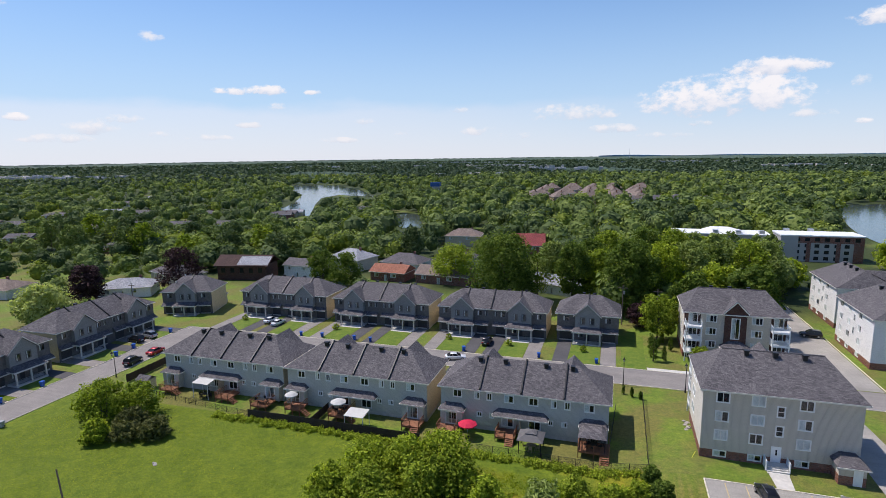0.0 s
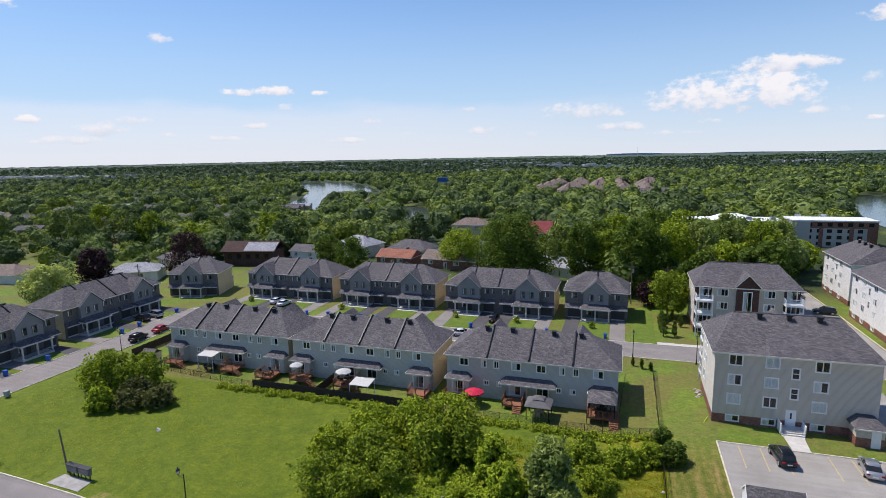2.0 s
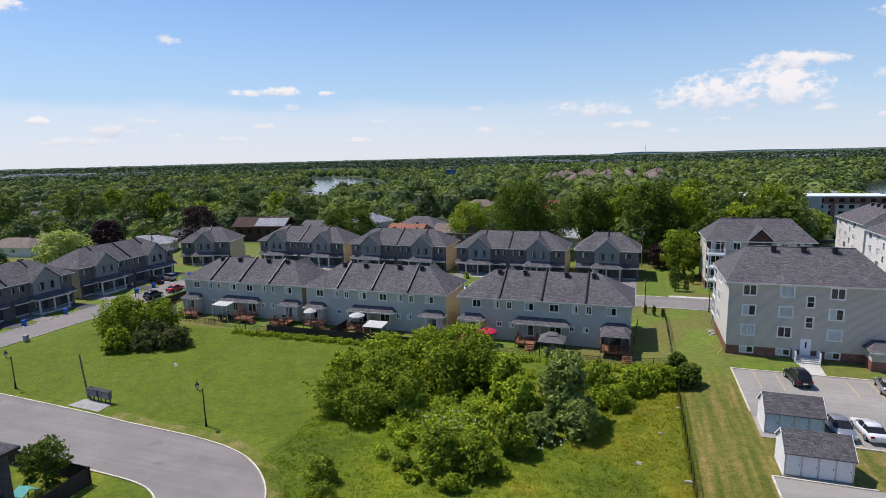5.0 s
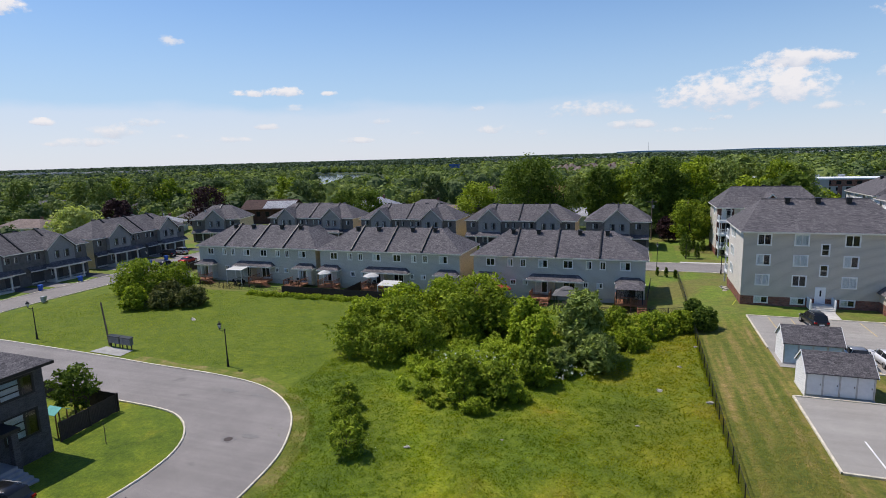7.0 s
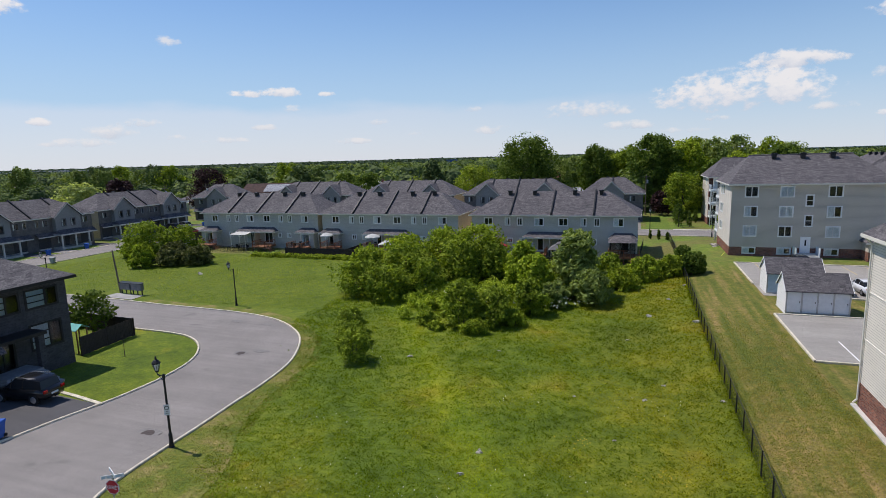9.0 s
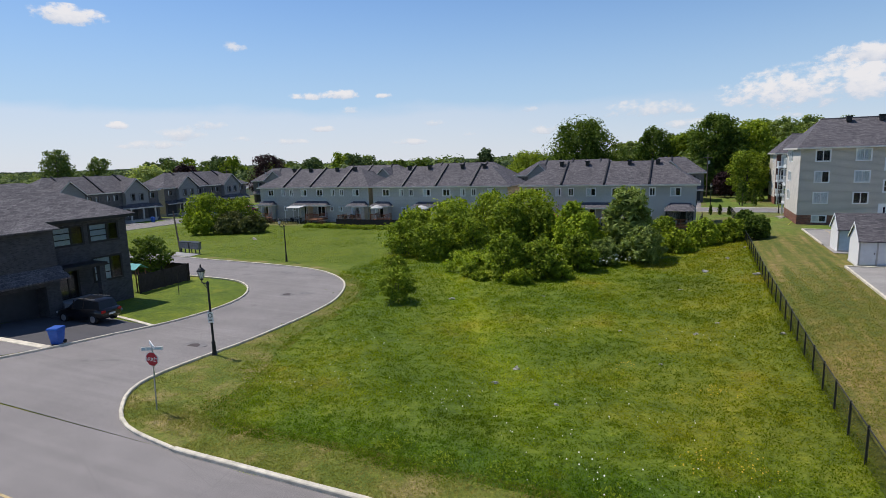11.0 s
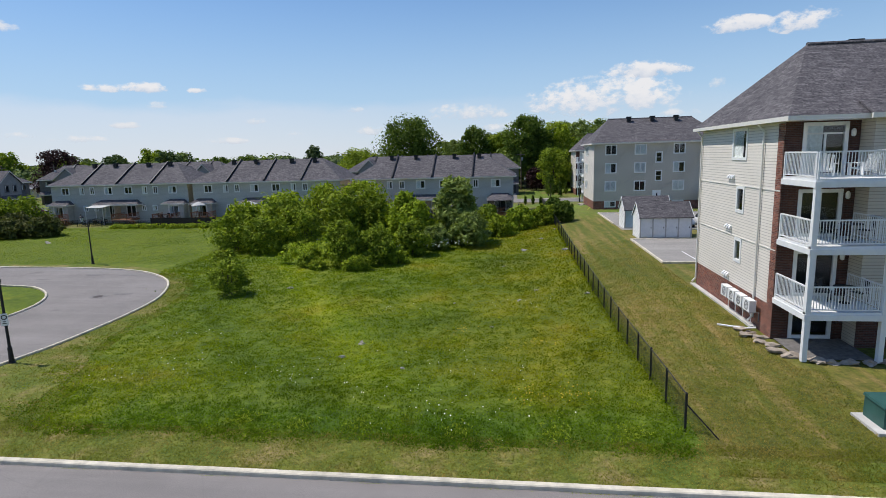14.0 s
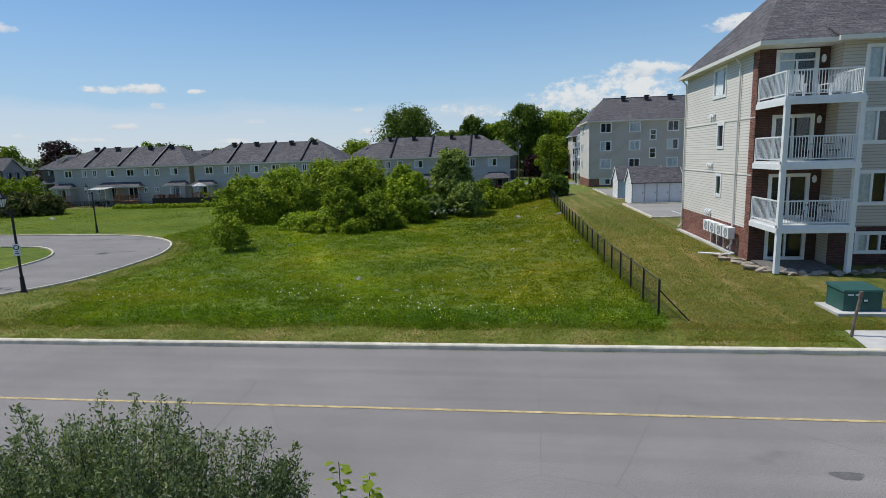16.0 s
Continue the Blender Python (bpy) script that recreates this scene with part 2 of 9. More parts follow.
def ground_mat():
    """Grass: a wild meadow, mown lawns beyond the fence and round the houses, dry worn verges."""
    m = Mat("grass_ground", 0.9)
    w = m.place("World")
    x, y = m.axis(w, 0), m.axis(w, 1)
    fine, mid, big = m.noise(w, 5.0, 6, 0.7), m.noise(w, 0.6, 5, 0.6), m.noise(w, 0.09, 4, 0.55)
    wild = m.ramp(mid, (0.25, (0.072, 0.11, 0.007)), (0.5, (0.11, 0.158, 0.009)), (0.78, (0.162, 0.205, 0.015)))
    wild = m.mix(m.step(big, 0.42, 0.62), wild, m.ramp(mid, (0.3, (0.12, 0.165, 0.009)), (0.7, (0.182, 0.21, 0.016))))
    patch = m.noise(w, 0.13, 4, 0.6)
    wild = m.mix(1.0, wild, m.ramp(patch, (0.30, (0.68, 0.78, 0.75)), (0.46, (0.95, 1.0, 0.9)), (0.58, (1.2, 1.12, 0.95)), (0.72, (1.55, 1.1, 1.6))), "MULTIPLY")
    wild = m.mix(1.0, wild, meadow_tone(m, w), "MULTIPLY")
    stripe = m.math("ADD", m.math("MULTIPLY", m.noise(m.scaled(w, (1.3, 0.07, 1)), 1.0, 4), 0.62), m.math("MULTIPLY", m.noise(w, 0.9, 6, 0.7), 0.38))
    lawn = m.ramp(stripe, (0.38, (0.088, 0.115, 0.015)), (0.49, (0.14, 0.145, 0.026)), (0.58, (0.215, 0.175, 0.055)), (0.66, (0.29, 0.21, 0.09)))
    lawn2 = m.ramp(mid, (0.3, (0.095, 0.165, 0.018)), (0.7, (0.17, 0.23, 0.032)))
    lawn = m.mix(m.step(y, 62, 80), lawn, lawn2)
    right = m.step(x, 5.5, 6.0)
    back = m.step(y, 73.0, 73.6)
    c = m.mix(right, wild, lawn)
    c = m.mix(back, c, m.mix(m.step(big, 0.4, 0.6), lawn2, (0.16, 0.155, 0.045)))
    field = m.math("MULTIPLY", m.step(m.math("ADD", x, m.math("MULTIPLY", m.math("SUBTRACT", m.noise(w, 0.2, 4), 0.5), 16.0)), -42.0, -28.0, 1.0, 0.0), m.step(y, 38.0, 46.0))
    c = m.mix(m.math("MULTIPLY", field, m.step(y, 73.0, 73.6, 1.0, 0.0)), c, m.ramp(mid, (0.3, (0.088, 0.135, 0.007)), (0.7, (0.148, 0.19, 0.011))))
    # the ground turns a patchy darker green past y 146
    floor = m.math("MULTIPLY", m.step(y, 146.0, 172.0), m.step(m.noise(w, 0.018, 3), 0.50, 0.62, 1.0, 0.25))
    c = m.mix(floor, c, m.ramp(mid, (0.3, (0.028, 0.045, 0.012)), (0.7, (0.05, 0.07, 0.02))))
    c = m.mix(1.0, c, m.ramp(fine, (0.28, (0.62, 0.66, 0.6)), (0.72, (1.3, 1.26, 1.2))), "MULTIPLY")
    c = m.mix(1.0, c, m.ramp(m.noise(w, 1.7, 6, 0.8), (0.34, (0.7, 0.76, 0.66)), (0.66, (1.32, 1.24, 1.15))), "MULTIPLY")
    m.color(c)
    m.bump(fine, 0.9, 0.12)
    return m.m


M_GROUND = ground_mat()
M_ROAD = asphalt_mat("worn_asphalt", (0.232, 0.212, 0.196))
M_DRIVE = asphalt_mat("dark_asphalt", (0.085, 0.082, 0.085))
M_LOT = asphalt_mat("parking_asphalt", (0.31, 0.29, 0.26))
M_KERB = plain("kerb_concrete", (0.62, 0.56, 0.44), 0.85, vary=0.28, scale=2.2, bump=0.4)
M_CONCRETE = plain("pale_concrete", (0.52, 0.50, 0.46), 0.85, vary=0.15, scale=1.2, bump=0.3)
M_YELLOW = plain("yellow_road_paint", (0.50, 0.385, 0.19), 0.75, vary=0.4, scale=6)
M_WHITELINE = plain("white_road_paint", (0.7, 0.7, 0.68), 0.7, vary=0.2, scale=4)
M_SHINGLE = shingle_mat("charcoal_shingles", (0.078, 0.073, 0.077), (0.145, 0.135, 0.138))
M_SHINGLE_B = shingle_mat("brown_shingles", (0.155, 0.12, 0.10), (0.235, 0.185, 0.155))
M_SHINGLE_R = shingle_mat("red_roofing", (0.22, 0.05, 0.05), (0.27, 0.07, 0.065))
M_SHINGLE_G = shingle_mat("pale_grey_shingles", (0.24, 0.25, 0.27), (0.36, 0.37, 0.39))
M_SIDE_BLUE = siding_mat("blue_grey_siding", (0.50, 0.49, 0.435))
M_SIDE_BEIGE = siding_mat("sand_siding", (0.60, 0.50, 0.34))
M_SIDE_GREY = siding_mat("warm_grey_siding", (0.56, 0.505, 0.415))
M_SIDE_PALE = siding_mat("ivory_siding", (0.66, 0.615, 0.54))
M_SIDE_WHITE = siding_mat("white_siding", (0.78, 0.77, 0.74))
M_BRICK = brick_mat("red_brick", (0.12, 0.038, 0.03), (0.37, 0.14, 0.09), (0.26, 0.22, 0.19))
# brown brick, darkened further for the shade in the balcony recesses
M_BRICK_D = brick_mat("brown_brick", (0.068, 0.030, 0.023), (0.12, 0.05, 0.037), (0.11, 0.09, 0.08))
M_BRICK_G = brick_mat("charcoal_brick", (0.05, 0.05, 0.056), (0.088, 0.088, 0.097), (0.10, 0.10, 0.105))
M_WHITE = plain("white_vinyl", (0.78, 0.78, 0.76), 0.45, vary=0.05)
M_TRIM = plain("cream_trim", (0.72, 0.69, 0.62), 0.5, vary=0.06)
M_BLACK = plain("black_metal", (0.025, 0.025, 0.027), 0.45, 0.2, vary=0.2)
M_DARK = plain("unlit_room_black", (0.05, 0.05, 0.05), 0.9)
M_CURTAIN = plain("pale_curtain", (0.82, 0.84, 0.84), 0.9, vary=0.15, scale=6)
M_GLASS = glass_mat("window_glass")
M_STEEL = plain("galvanised_steel", (0.45, 0.46, 0.47), 0.4, 0.7)
M_WOOD = plain("reddish_deck_wood", (0.27, 0.12, 0.065), 0.75, vary=0.3, scale=5, bump=0.3)
M_WOOD_D = plain("dark_stained_fence", (0.045, 0.034, 0.03), 0.8, vary=0.3, scale=5, bump=0.3)
M_WOOD_P = plain("weathered_pole_wood", (0.17, 0.13, 0.10), 0.9, vary=0.3, scale=6)
M_BARK = plain("grey_bark", (0.10, 0.08, 0.06), 0.95, vary=0.35, scale=8, bump=0.6)
M_STONE = plain("grey_boulder", (0.38, 0.35, 0.31), 0.9, vary=0.3, scale=4, bump=0.6)
M_GREEN = plain("green_enamel", (0.035, 0.10, 0.085), 0.45, vary=0.15)
M_BLUE = plain("blue_plastic", (0.02, 0.10, 0.42), 0.45, vary=0.1)
M_RED = plain("red_cloth", (0.55, 0.02, 0.06), 0.8, vary=0.1)
M_CANVAS = plain("white_canvas", (0.52, 0.51, 0.48), 0.85, vary=0.08)
M_GREYCLOTH = plain("grey_canopy_cloth", (0.13, 0.125, 0.125), 0.85, vary=0.12)
M_LEAF = leaf_mat("maple_leaves", (0.115, 0.175, 0.012), (0.41, 0.48, 0.045), 0.36)
M_LEAF_M = leaf_mat("mid_green_leaves", (0.088, 0.14, 0.012), (0.34, 0.415, 0.042), 0.34)
M_LEAF_D = leaf_mat("dark_leaves", (0.055, 0.095, 0.014), (0.15, 0.21, 0.034))
M_LEAF_Y = leaf_mat("lime_leaves", (0.17, 0.24, 0.02), (0.34, 0.40, 0.05))
M_LEAF_S = leaf_mat("silver_willow_leaves", (0.13, 0.18, 0.042), (0.32, 0.385, 0.118))
M_LEAF_F = leaf_mat("fresh_lime_leaves", (0.14, 0.21, 0.013), (0.43, 0.51, 0.05), 0.36)
M_LEAF_P = leaf_mat("purple_leaves", (0.03, 0.015, 0.018), (0.07, 0.035, 0.04), 0.1)
M_LEAF_B = leaf_mat("russet_shrub_leaves", (0.06, 0.075, 0.022), (0.16, 0.165, 0.055), 0.2)
M_BLADE = blade_mat()
M_FIELD = blade_mat("field_blades", 1.0)
M_MOWN = mown_mat()
M_DRY = Mat("dry_verge_grass", 0.95)
_w = M_DRY.place("World")
M_DRY.color(M_DRY.mix(1.0, M_DRY.ramp(M_DRY.noise(_w, 0.55, 5, 0.65), (0.34, (0.09, 0.13, 0.014)), (0.5, (0.15, 0.17, 0.026)), (0.6, (0.22, 0.19, 0.06)), (0.72, (0.34, 0.26, 0.12))), M_DRY.ramp(M_DRY.noise(_w, 4, 6, 0.8), (0.32, (0.5, 0.55, 0.5)), (0.68, (1.45, 1.4, 1.3))), "MULTIPLY"))
M_DRY.bump(M_DRY.noise(_w, 9, 4), 0.8, 0.08)
M_DRY = M_DRY.m
M_GABLE = siding_mat("slate_blue_siding", (0.265, 0.265, 0.258))
M_FRONT = brick_mat("grey_stone_facing", (0.115, 0.113, 0.115), (0.18, 0.174, 0.172), (0.16, 0.16, 0.155))
# the woods' greens hold some blue for distance haze, the far ones most
M_WOODS = leaf_mat("woods_leaves", (0.09, 0.14, 0.036), (0.23, 0.285, 0.09), 0.2, 0.06, 1.9)
M_WOODS_F = leaf_mat("haze_tinted_leaves", (0.036, 0.064, 0.042), (0.105, 0.145, 0.085), 0.15, 0.02, 1.7)
M_WOODS_D = leaf_mat("woods_dark_leaves", (0.05, 0.085, 0.034), (0.135, 0.18, 0.07), 0.2, 0.06, 1.7)
M_WOODS_Y = leaf_mat("woods_light_leaves", (0.12, 0.17, 0.025), (0.25, 0.30, 0.05))

# ---- helpers for meshes and things ----
class MB:
    """Collects corners and faces of one mesh."""

    def __init__(self):
        self.v, self.f = [], []

    def face(self, *pts):
        n = len(self.v)
        self.v += [tuple(p) for p in pts]
        self.f.append(tuple(range(n, n + len(pts))))
        return self

    def box(self, x0, x1, y0, y1, z0, z1):
        n = len(self.v)
        self.v += [(x, y, z) for z in (z0, z1) for x, y in ((x0, y0), (x1, y0), (x1, y1), (x0, y1))]
        for q in ((3, 2, 1, 0), (4, 5, 6, 7), (0, 1, 5, 4), (1, 2, 6, 5), (2, 3, 7, 6), (3, 0, 4, 7)):
            self.f.append(tuple(n + i for i in q))
        return self

    def prism(self, pts, z0, z1):
        """An upright prism over a flat outline (counter-clockwise)."""
        n, k = len(self.v), len(pts)
        self.v += [(x, y, z0) for x, y in pts] + [(x, y, z1) for x, y in pts]
        self.f += [tuple(n + i for i in reversed(range(k))), tuple(n + k + i for i in range(k))]
        self.f += [(n + i, n + (i + 1) % k, n + k + (i + 1) % k, n + k + i) for i in range(k)]
        return self

    def slab(self, pts, t):
        """A flat sheet through 3D points, t thick (downwards)."""
        n, k = len(self.v), len(pts)
        self.v += [tuple(p) for p in pts] + [(p[0], p[1], p[2] - t) for p in pts]
        self.f += [tuple(n + i for i in range(k)), tuple(n + k + i for i in reversed(range(k)))]
        self.f += [(n + (i + 1) % k, n + i, n + k + i, n + k + (i + 1) % k) for i in range(k)]
        return self

    def tube(self, p, q, r0, r1=None, n=8):
        r1 = r0 if r1 is None else r1
        p, q = Vector(p), Vector(q)
        d = (q - p).normalized()
        a = d.orthogonal().normalized()
        b = d.cross(a)
        k = len(self.v)
        for c, r in ((p, r0), (q, r1)):
            for i in range(n):
                w = math.tau * i / n
                self.v.append(tuple(c + r * (math.cos(w) * a + math.sin(w) * b)))
        self.f += [(k + i, k + (i + 1) % n, k + n + (i + 1) % n, k + n + i) for i in range(n)]
        self.f += [tuple(k + i for i in reversed(range(n))), tuple(k + n + i for i in range(n))]
        return self

    def lathe(self, x, y, rings, n=12):
        """Rings of (z, radius) round an upright axis."""
        k = len(self.v)
        for z, r in rings:
            self.v += [(x + r * math.cos(math.tau * i / n), y + r * math.sin(math.tau * i / n), z) for i in range(n)]
        for j in range(len(rings) - 1):
            self.f += [(k + j * n + i, k + j * n + (i + 1) % n, k + (j + 1) * n + (i + 1) % n, k + (j + 1) * n + i) for i in range(n)]
        self.f += [tuple(k + i for i in reversed(range(n))), tuple(k + (len(rings) - 1) * n + i for i in range(n))]
        return self


def part(name, mb, mat, parent=None, label="", smooth=False):
    """Links what mb holds as one mesh object under a thing or a part."""
    me = bpy.data.meshes.new(name)
    me.from_pydata(mb.v, [], mb.f)
    me.materials.append(mat)
    if smooth:
        me.shade_smooth()
    ob = new(name, me)
    ob.parent = parent
    if label:
        tagged(ob, label)
    return ob


def thing(name, label, category, m=None, group="", kind=""):
    ob = new(name)
    ob.empty_display_size = 0.3
    if m is not None:
        ob.matrix_world = m
    return tagged(ob, label, category, group, kind)


def solid(name, mb, mat, label, category, m=None, group="", kind="", smooth=False):
    """A thing of one mesh."""
    ob = part(name, mb, mat, None, "", smooth)
    if m is not None:
        ob.matrix_world = m
    return tagged(ob, label, category, group, kind)


def same(parent, ob, x, y, z, rz=0.0, name=None):
    """One more part on the mesh of ob."""
    o = new(name or ob.name.split(".")[0], ob.data)
    o.parent, o.location, o.rotation_euler = parent, (x, y, z), (0, 0, rz)
    return o


def smooth01(a, b, v):
    t = np.clip((v - a) / (b - a), 0, 1)
    return t * t * (3 - 2 * t)


def ground_z(x, y):
    """The lie of the land: level at the near road, a shallow hollow in the meadow, low by the river."""
    w = 1 - smooth01(-3, 12, x)
    z = smooth01(5.5, 23, y) * (0.3 - 1.35 * w)
    z = z - 0.22 * w * np.maximum(smooth01(-42, -34, x), smooth01(31, 37, y)) * smooth01(9, 20, y) * (1 - smooth01(42, 60, y))
    k = smooth01(84, 104, y)
    z = z * (1 - k) - 0.6 * k
    k = smooth01(140, 260, y)
    return z * (1 - k) - 2.0 * k


def gz(x, y):
    return float(ground_z(x, y))


def curve(pts, step=0.8):
    """A smooth line through flat points, in even steps."""
    p = [Vector(q) for q in pts]
    out = []
    for i in range(len(p) - 1):
        a, b, c, d = p[max(i - 1, 0)], p[i], p[i + 1], p[min(i + 2, len(p) - 1)]
        n = max(2, int((c - b).length / step))
        for k in range(n):
            t = k / n
            out.append(0.5 * ((2 * b) + (c - a) * t + (2 * a - 5 * b + 4 * c - d) * t * t + (3 * b - a - 3 * c + d) * t ** 3))
    return out + [p[-1]]


def even(pts, n):
    """n points at even distances along a line."""
    p = np.array([tuple(q) for q in pts])
    s = np.concatenate([[0], np.cumsum(np.linalg.norm(np.diff(p, axis=0), axis=1))])
    t = np.linspace(0, s[-1], n)
    return np.stack([np.interp(t, s, p[:, 0]), np.interp(t, s, p[:, 1])], 1)


def ribbon(mb, left, right, n, across, lift):
    """A paved strip between two lines that follows the land."""
    a, b = even(left, n), even(right, n)
    k = len(mb.v)
    for i in range(n):
        for j in range(across + 1):
            x, y = a[i] + (b[i] - a[i]) * j / across
            mb.v.append((float(x), float(y), gz(x, y) + lift))
    for i in range(n - 1):
        for j in range(across):
            o = k + i * (across + 1) + j
            mb.f.append((o, o + 1, o + across + 2, o + across + 1))
    return mb


def kerb_line(mb, pts, width=0.16, top=0.15):
    """A kerb with worn edges along a line."""
    p = [Vector(q) for q in pts]
    k = len(mb.v)
    prof = ((-width / 2, -0.25), (-width / 2, top - 0.03), (-width / 2 + 0.03, top), (width / 2 - 0.03, top), (width / 2, top - 0.03), (width / 2, -0.25))
    for i, q in enumerate(p):
        d = (p[min(i + 1, len(p) - 1)] - p[max(i - 1, 0)]).normalized()
        s = Vector((-d.y, d.x))
        base = gz(q.x, q.y)
        wob = 0.012 * noise.noise((q.x * 0.7, q.y * 0.7, 0))
        for u, h in prof:
            c = q + s * (u + wob)
            mb.v.append((c.x, c.y, base + h))
    for i in range(len(p) - 1):
        for j in range(5):
            o = k + i * 6 + j
            mb.f.append((o, o + 1, o + 7, o + 6))
    return mb


def sheet(name, corners, mat, lift, label, category="pavement"):
    """A paved or grown patch between four corners, laid on the land."""
    (a, b, c, d) = corners
    mb = MB()
    n = max(3, int(max((Vector(b) - Vector(a)).length, (Vector(c) - Vector(d)).length) / 2))
    w = max(2, int(max((Vector(d) - Vector(a)).length, (Vector(c) - Vector(b)).length) / 2))
    ribbon(mb, [a, b], [d, c], n + 1, w, lift)
    return solid(name, mb, mat, label, category, kind="structure")


def wall(mb, p, q, z0, z1, holes=(), th=0.18):
    """A wall from p to q (outside on the right as one goes), with holes (u0, u1, z0, z1) right through it."""
    p, q = Vector((*p, 0)), Vector((*q, 0))
    d = (q - p).normalized()
    n = Vector((d.y, -d.x, 0))
    length = (q - p).length
    us = sorted({0.0, length, *[h[0] for h in holes], *[h[1] for h in holes]})
    zs = sorted({z0, z1, *[h[2] for h in holes], *[h[3] for h in holes]})
    up = Vector((0, 0, 1))
    for u0, u1 in zip(us, us[1:]):
        for a, b in zip(zs, zs[1:]):
            if any(h[0] - 1e-6 <= u0 and u1 <= h[1] + 1e-6 and h[2] - 1e-6 <= a and b <= h[3] + 1e-6 for h in holes):
                continue
            mb.face(p + d * u0 + up * a, p + d * u1 + up * a, p + d * u1 + up * b, p + d * u0 + up * b)
            mb.face(p + d * u1 + up * a - n * th, p + d * u0 + up * a - n * th, p + d * u0 + up * b - n * th, p + d * u1 + up * b - n * th)
    for u0, u1, a, b in holes:
        c = [p + d * u0 + up * a, p + d * u1 + up * a, p + d * u1 + up * b, p + d * u0 + up * b]
        for i in range(4):
            e, g = c[i], c[(i + 1) % 4]
            mb.face(e, e - n * th, g - n * th, g)
    return mb


def framed(parent, p, q, hole, kind="slider", frame_mat=None, curtain=0.5, name="window"):
    """A window or glazed door in a hole of the wall p to q: frame, panes, and a curtain behind some; else the
    near-black box shows.
    """
    frame_mat = frame_mat or M_WHITE
    p, q = Vector((*p, 0)), Vector((*q, 0))
    d = (q - p).normalized()
    n = Vector((d.y, -d.x, 0))
    u0, u1, a, b = hole
    rot = Matrix((d, -n, (0, 0, 1))).transposed().to_4x4()
    rot.translation = p + d * u0 + Vector((0, 0, a))
    w, h, f = u1 - u0, b - a, 0.09
    mb = MB()
    out = [(-0.07, -0.07), (w + 0.07, -0.07), (w + 0.07, h + 0.07), (-0.07, h + 0.07)]
    inn = [(f, f), (w - f, f), (w - f, h - f), (f, h - f)]
    mb.v = [(x, -0.04, z) for x, z in out + inn] + [(x, 0.08, z) for x, z in out + inn]
    for i in range(4):
        j = (i + 1) % 4
        mb.f += [(i, j, 4 + j, 4 + i), (8 + j, 8 + i, 12 + i, 12 + j), (4 + i, 4 + j, 12 + j, 12 + i), (j, i, 8 + i, 8 + j)]
    fr = part(name, mb, frame_mat, parent)
    fr.matrix_basis = rot
    bars = []
    if kind == "slider":
        bars = [w / 2]
    if kind == "triple":
        bars = [w / 3, 2 * w / 3]
    for u in bars:
        part("mullion", MB().box(u - 0.05, u + 0.05, -0.03, 0.06, f, h - f), frame_mat, fr)
    if kind == "hung":
        part("mullion", MB().box(f, w - f, -0.02, 0.06, h / 2 - 0.035, h / 2 + 0.035), frame_mat, fr)
    if kind == "transom":
        part("mullion", MB().box(f, w - f, -0.02, 0.06, h - 0.45, h - 0.38), frame_mat, fr)
        part("mullion", MB().box(w / 2 - 0.035, w / 2 + 0.035, -0.02, 0.06, f, h - 0.45), frame_mat, fr)
    cuts = [f, *[u for u in bars], w - f]
    if kind == "hung":
        part("pane", MB().face((f, 0.03, f), (w - f, 0.03, f), (w - f, 0.03, h / 2), (f, 0.03, h / 2)), M_GLASS, fr)
        part("pane", MB().face((f, 0.03, h / 2), (w - f, 0.03, h / 2), (w - f, 0.03, h - f), (f, 0.03, h - f)), M_GLASS, fr)
    else:
        for c0, c1 in zip(cuts, cuts[1:]):
            part("pane", MB().face((c0, 0.03, f), (c1, 0.03, f), (c1, 0.03, h - f), (c0, 0.03, h - f)), M_GLASS, fr)
    for ob in fr.children:
        if ob.name.startswith("pane"):
            ob.visible_shadow = False
    if curtain > 0:
        cw = (w - 2 * f) * min(curtain, 1.0)
        mb, k = MB(), max(4, int(cw / 0.09))
        for i in range(k):
            s0, s1 = f + cw * i / k, f + cw * (i + 1) / k
            y0, y1 = 0.05 + 0.02 * (i % 2), 0.05 + 0.02 * ((i + 1) % 2)
            mb.face((s0, y0, f), (s1, y1, f), (s1, y1, h - f), (s0, y0, h - f))
        part("curtain", mb, M_CURTAIN, fr)
    return fr


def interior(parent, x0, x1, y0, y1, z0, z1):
    """A near-black box behind the windows; its colour stands in for unlit rooms."""
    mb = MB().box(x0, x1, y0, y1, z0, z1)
    part("unlit_room_box", mb, M_DARK, parent)


def quads_mesh(name, q, mat):
    """A mesh of many loose four-cornered leaves: q has the shape (n, 4, 3)."""
    n = len(q)
    me = bpy.data.meshes.new(name)
    me.vertices.add(4 * n)
    me.vertices.foreach_set("co", np.ascontiguousarray(q, dtype=np.float32).ravel())
    me.loops.add(4 * n)
    me.loops.foreach_set("vertex_index", np.arange(4 * n, dtype=np.int32))
    me.polygons.add(n)
    me.polygons.foreach_set("loop_start", np.arange(0, 4 * n, 4, dtype=np.int32))
    me.update(calc_edges=True)
    me.materials.append(mat)
    return me


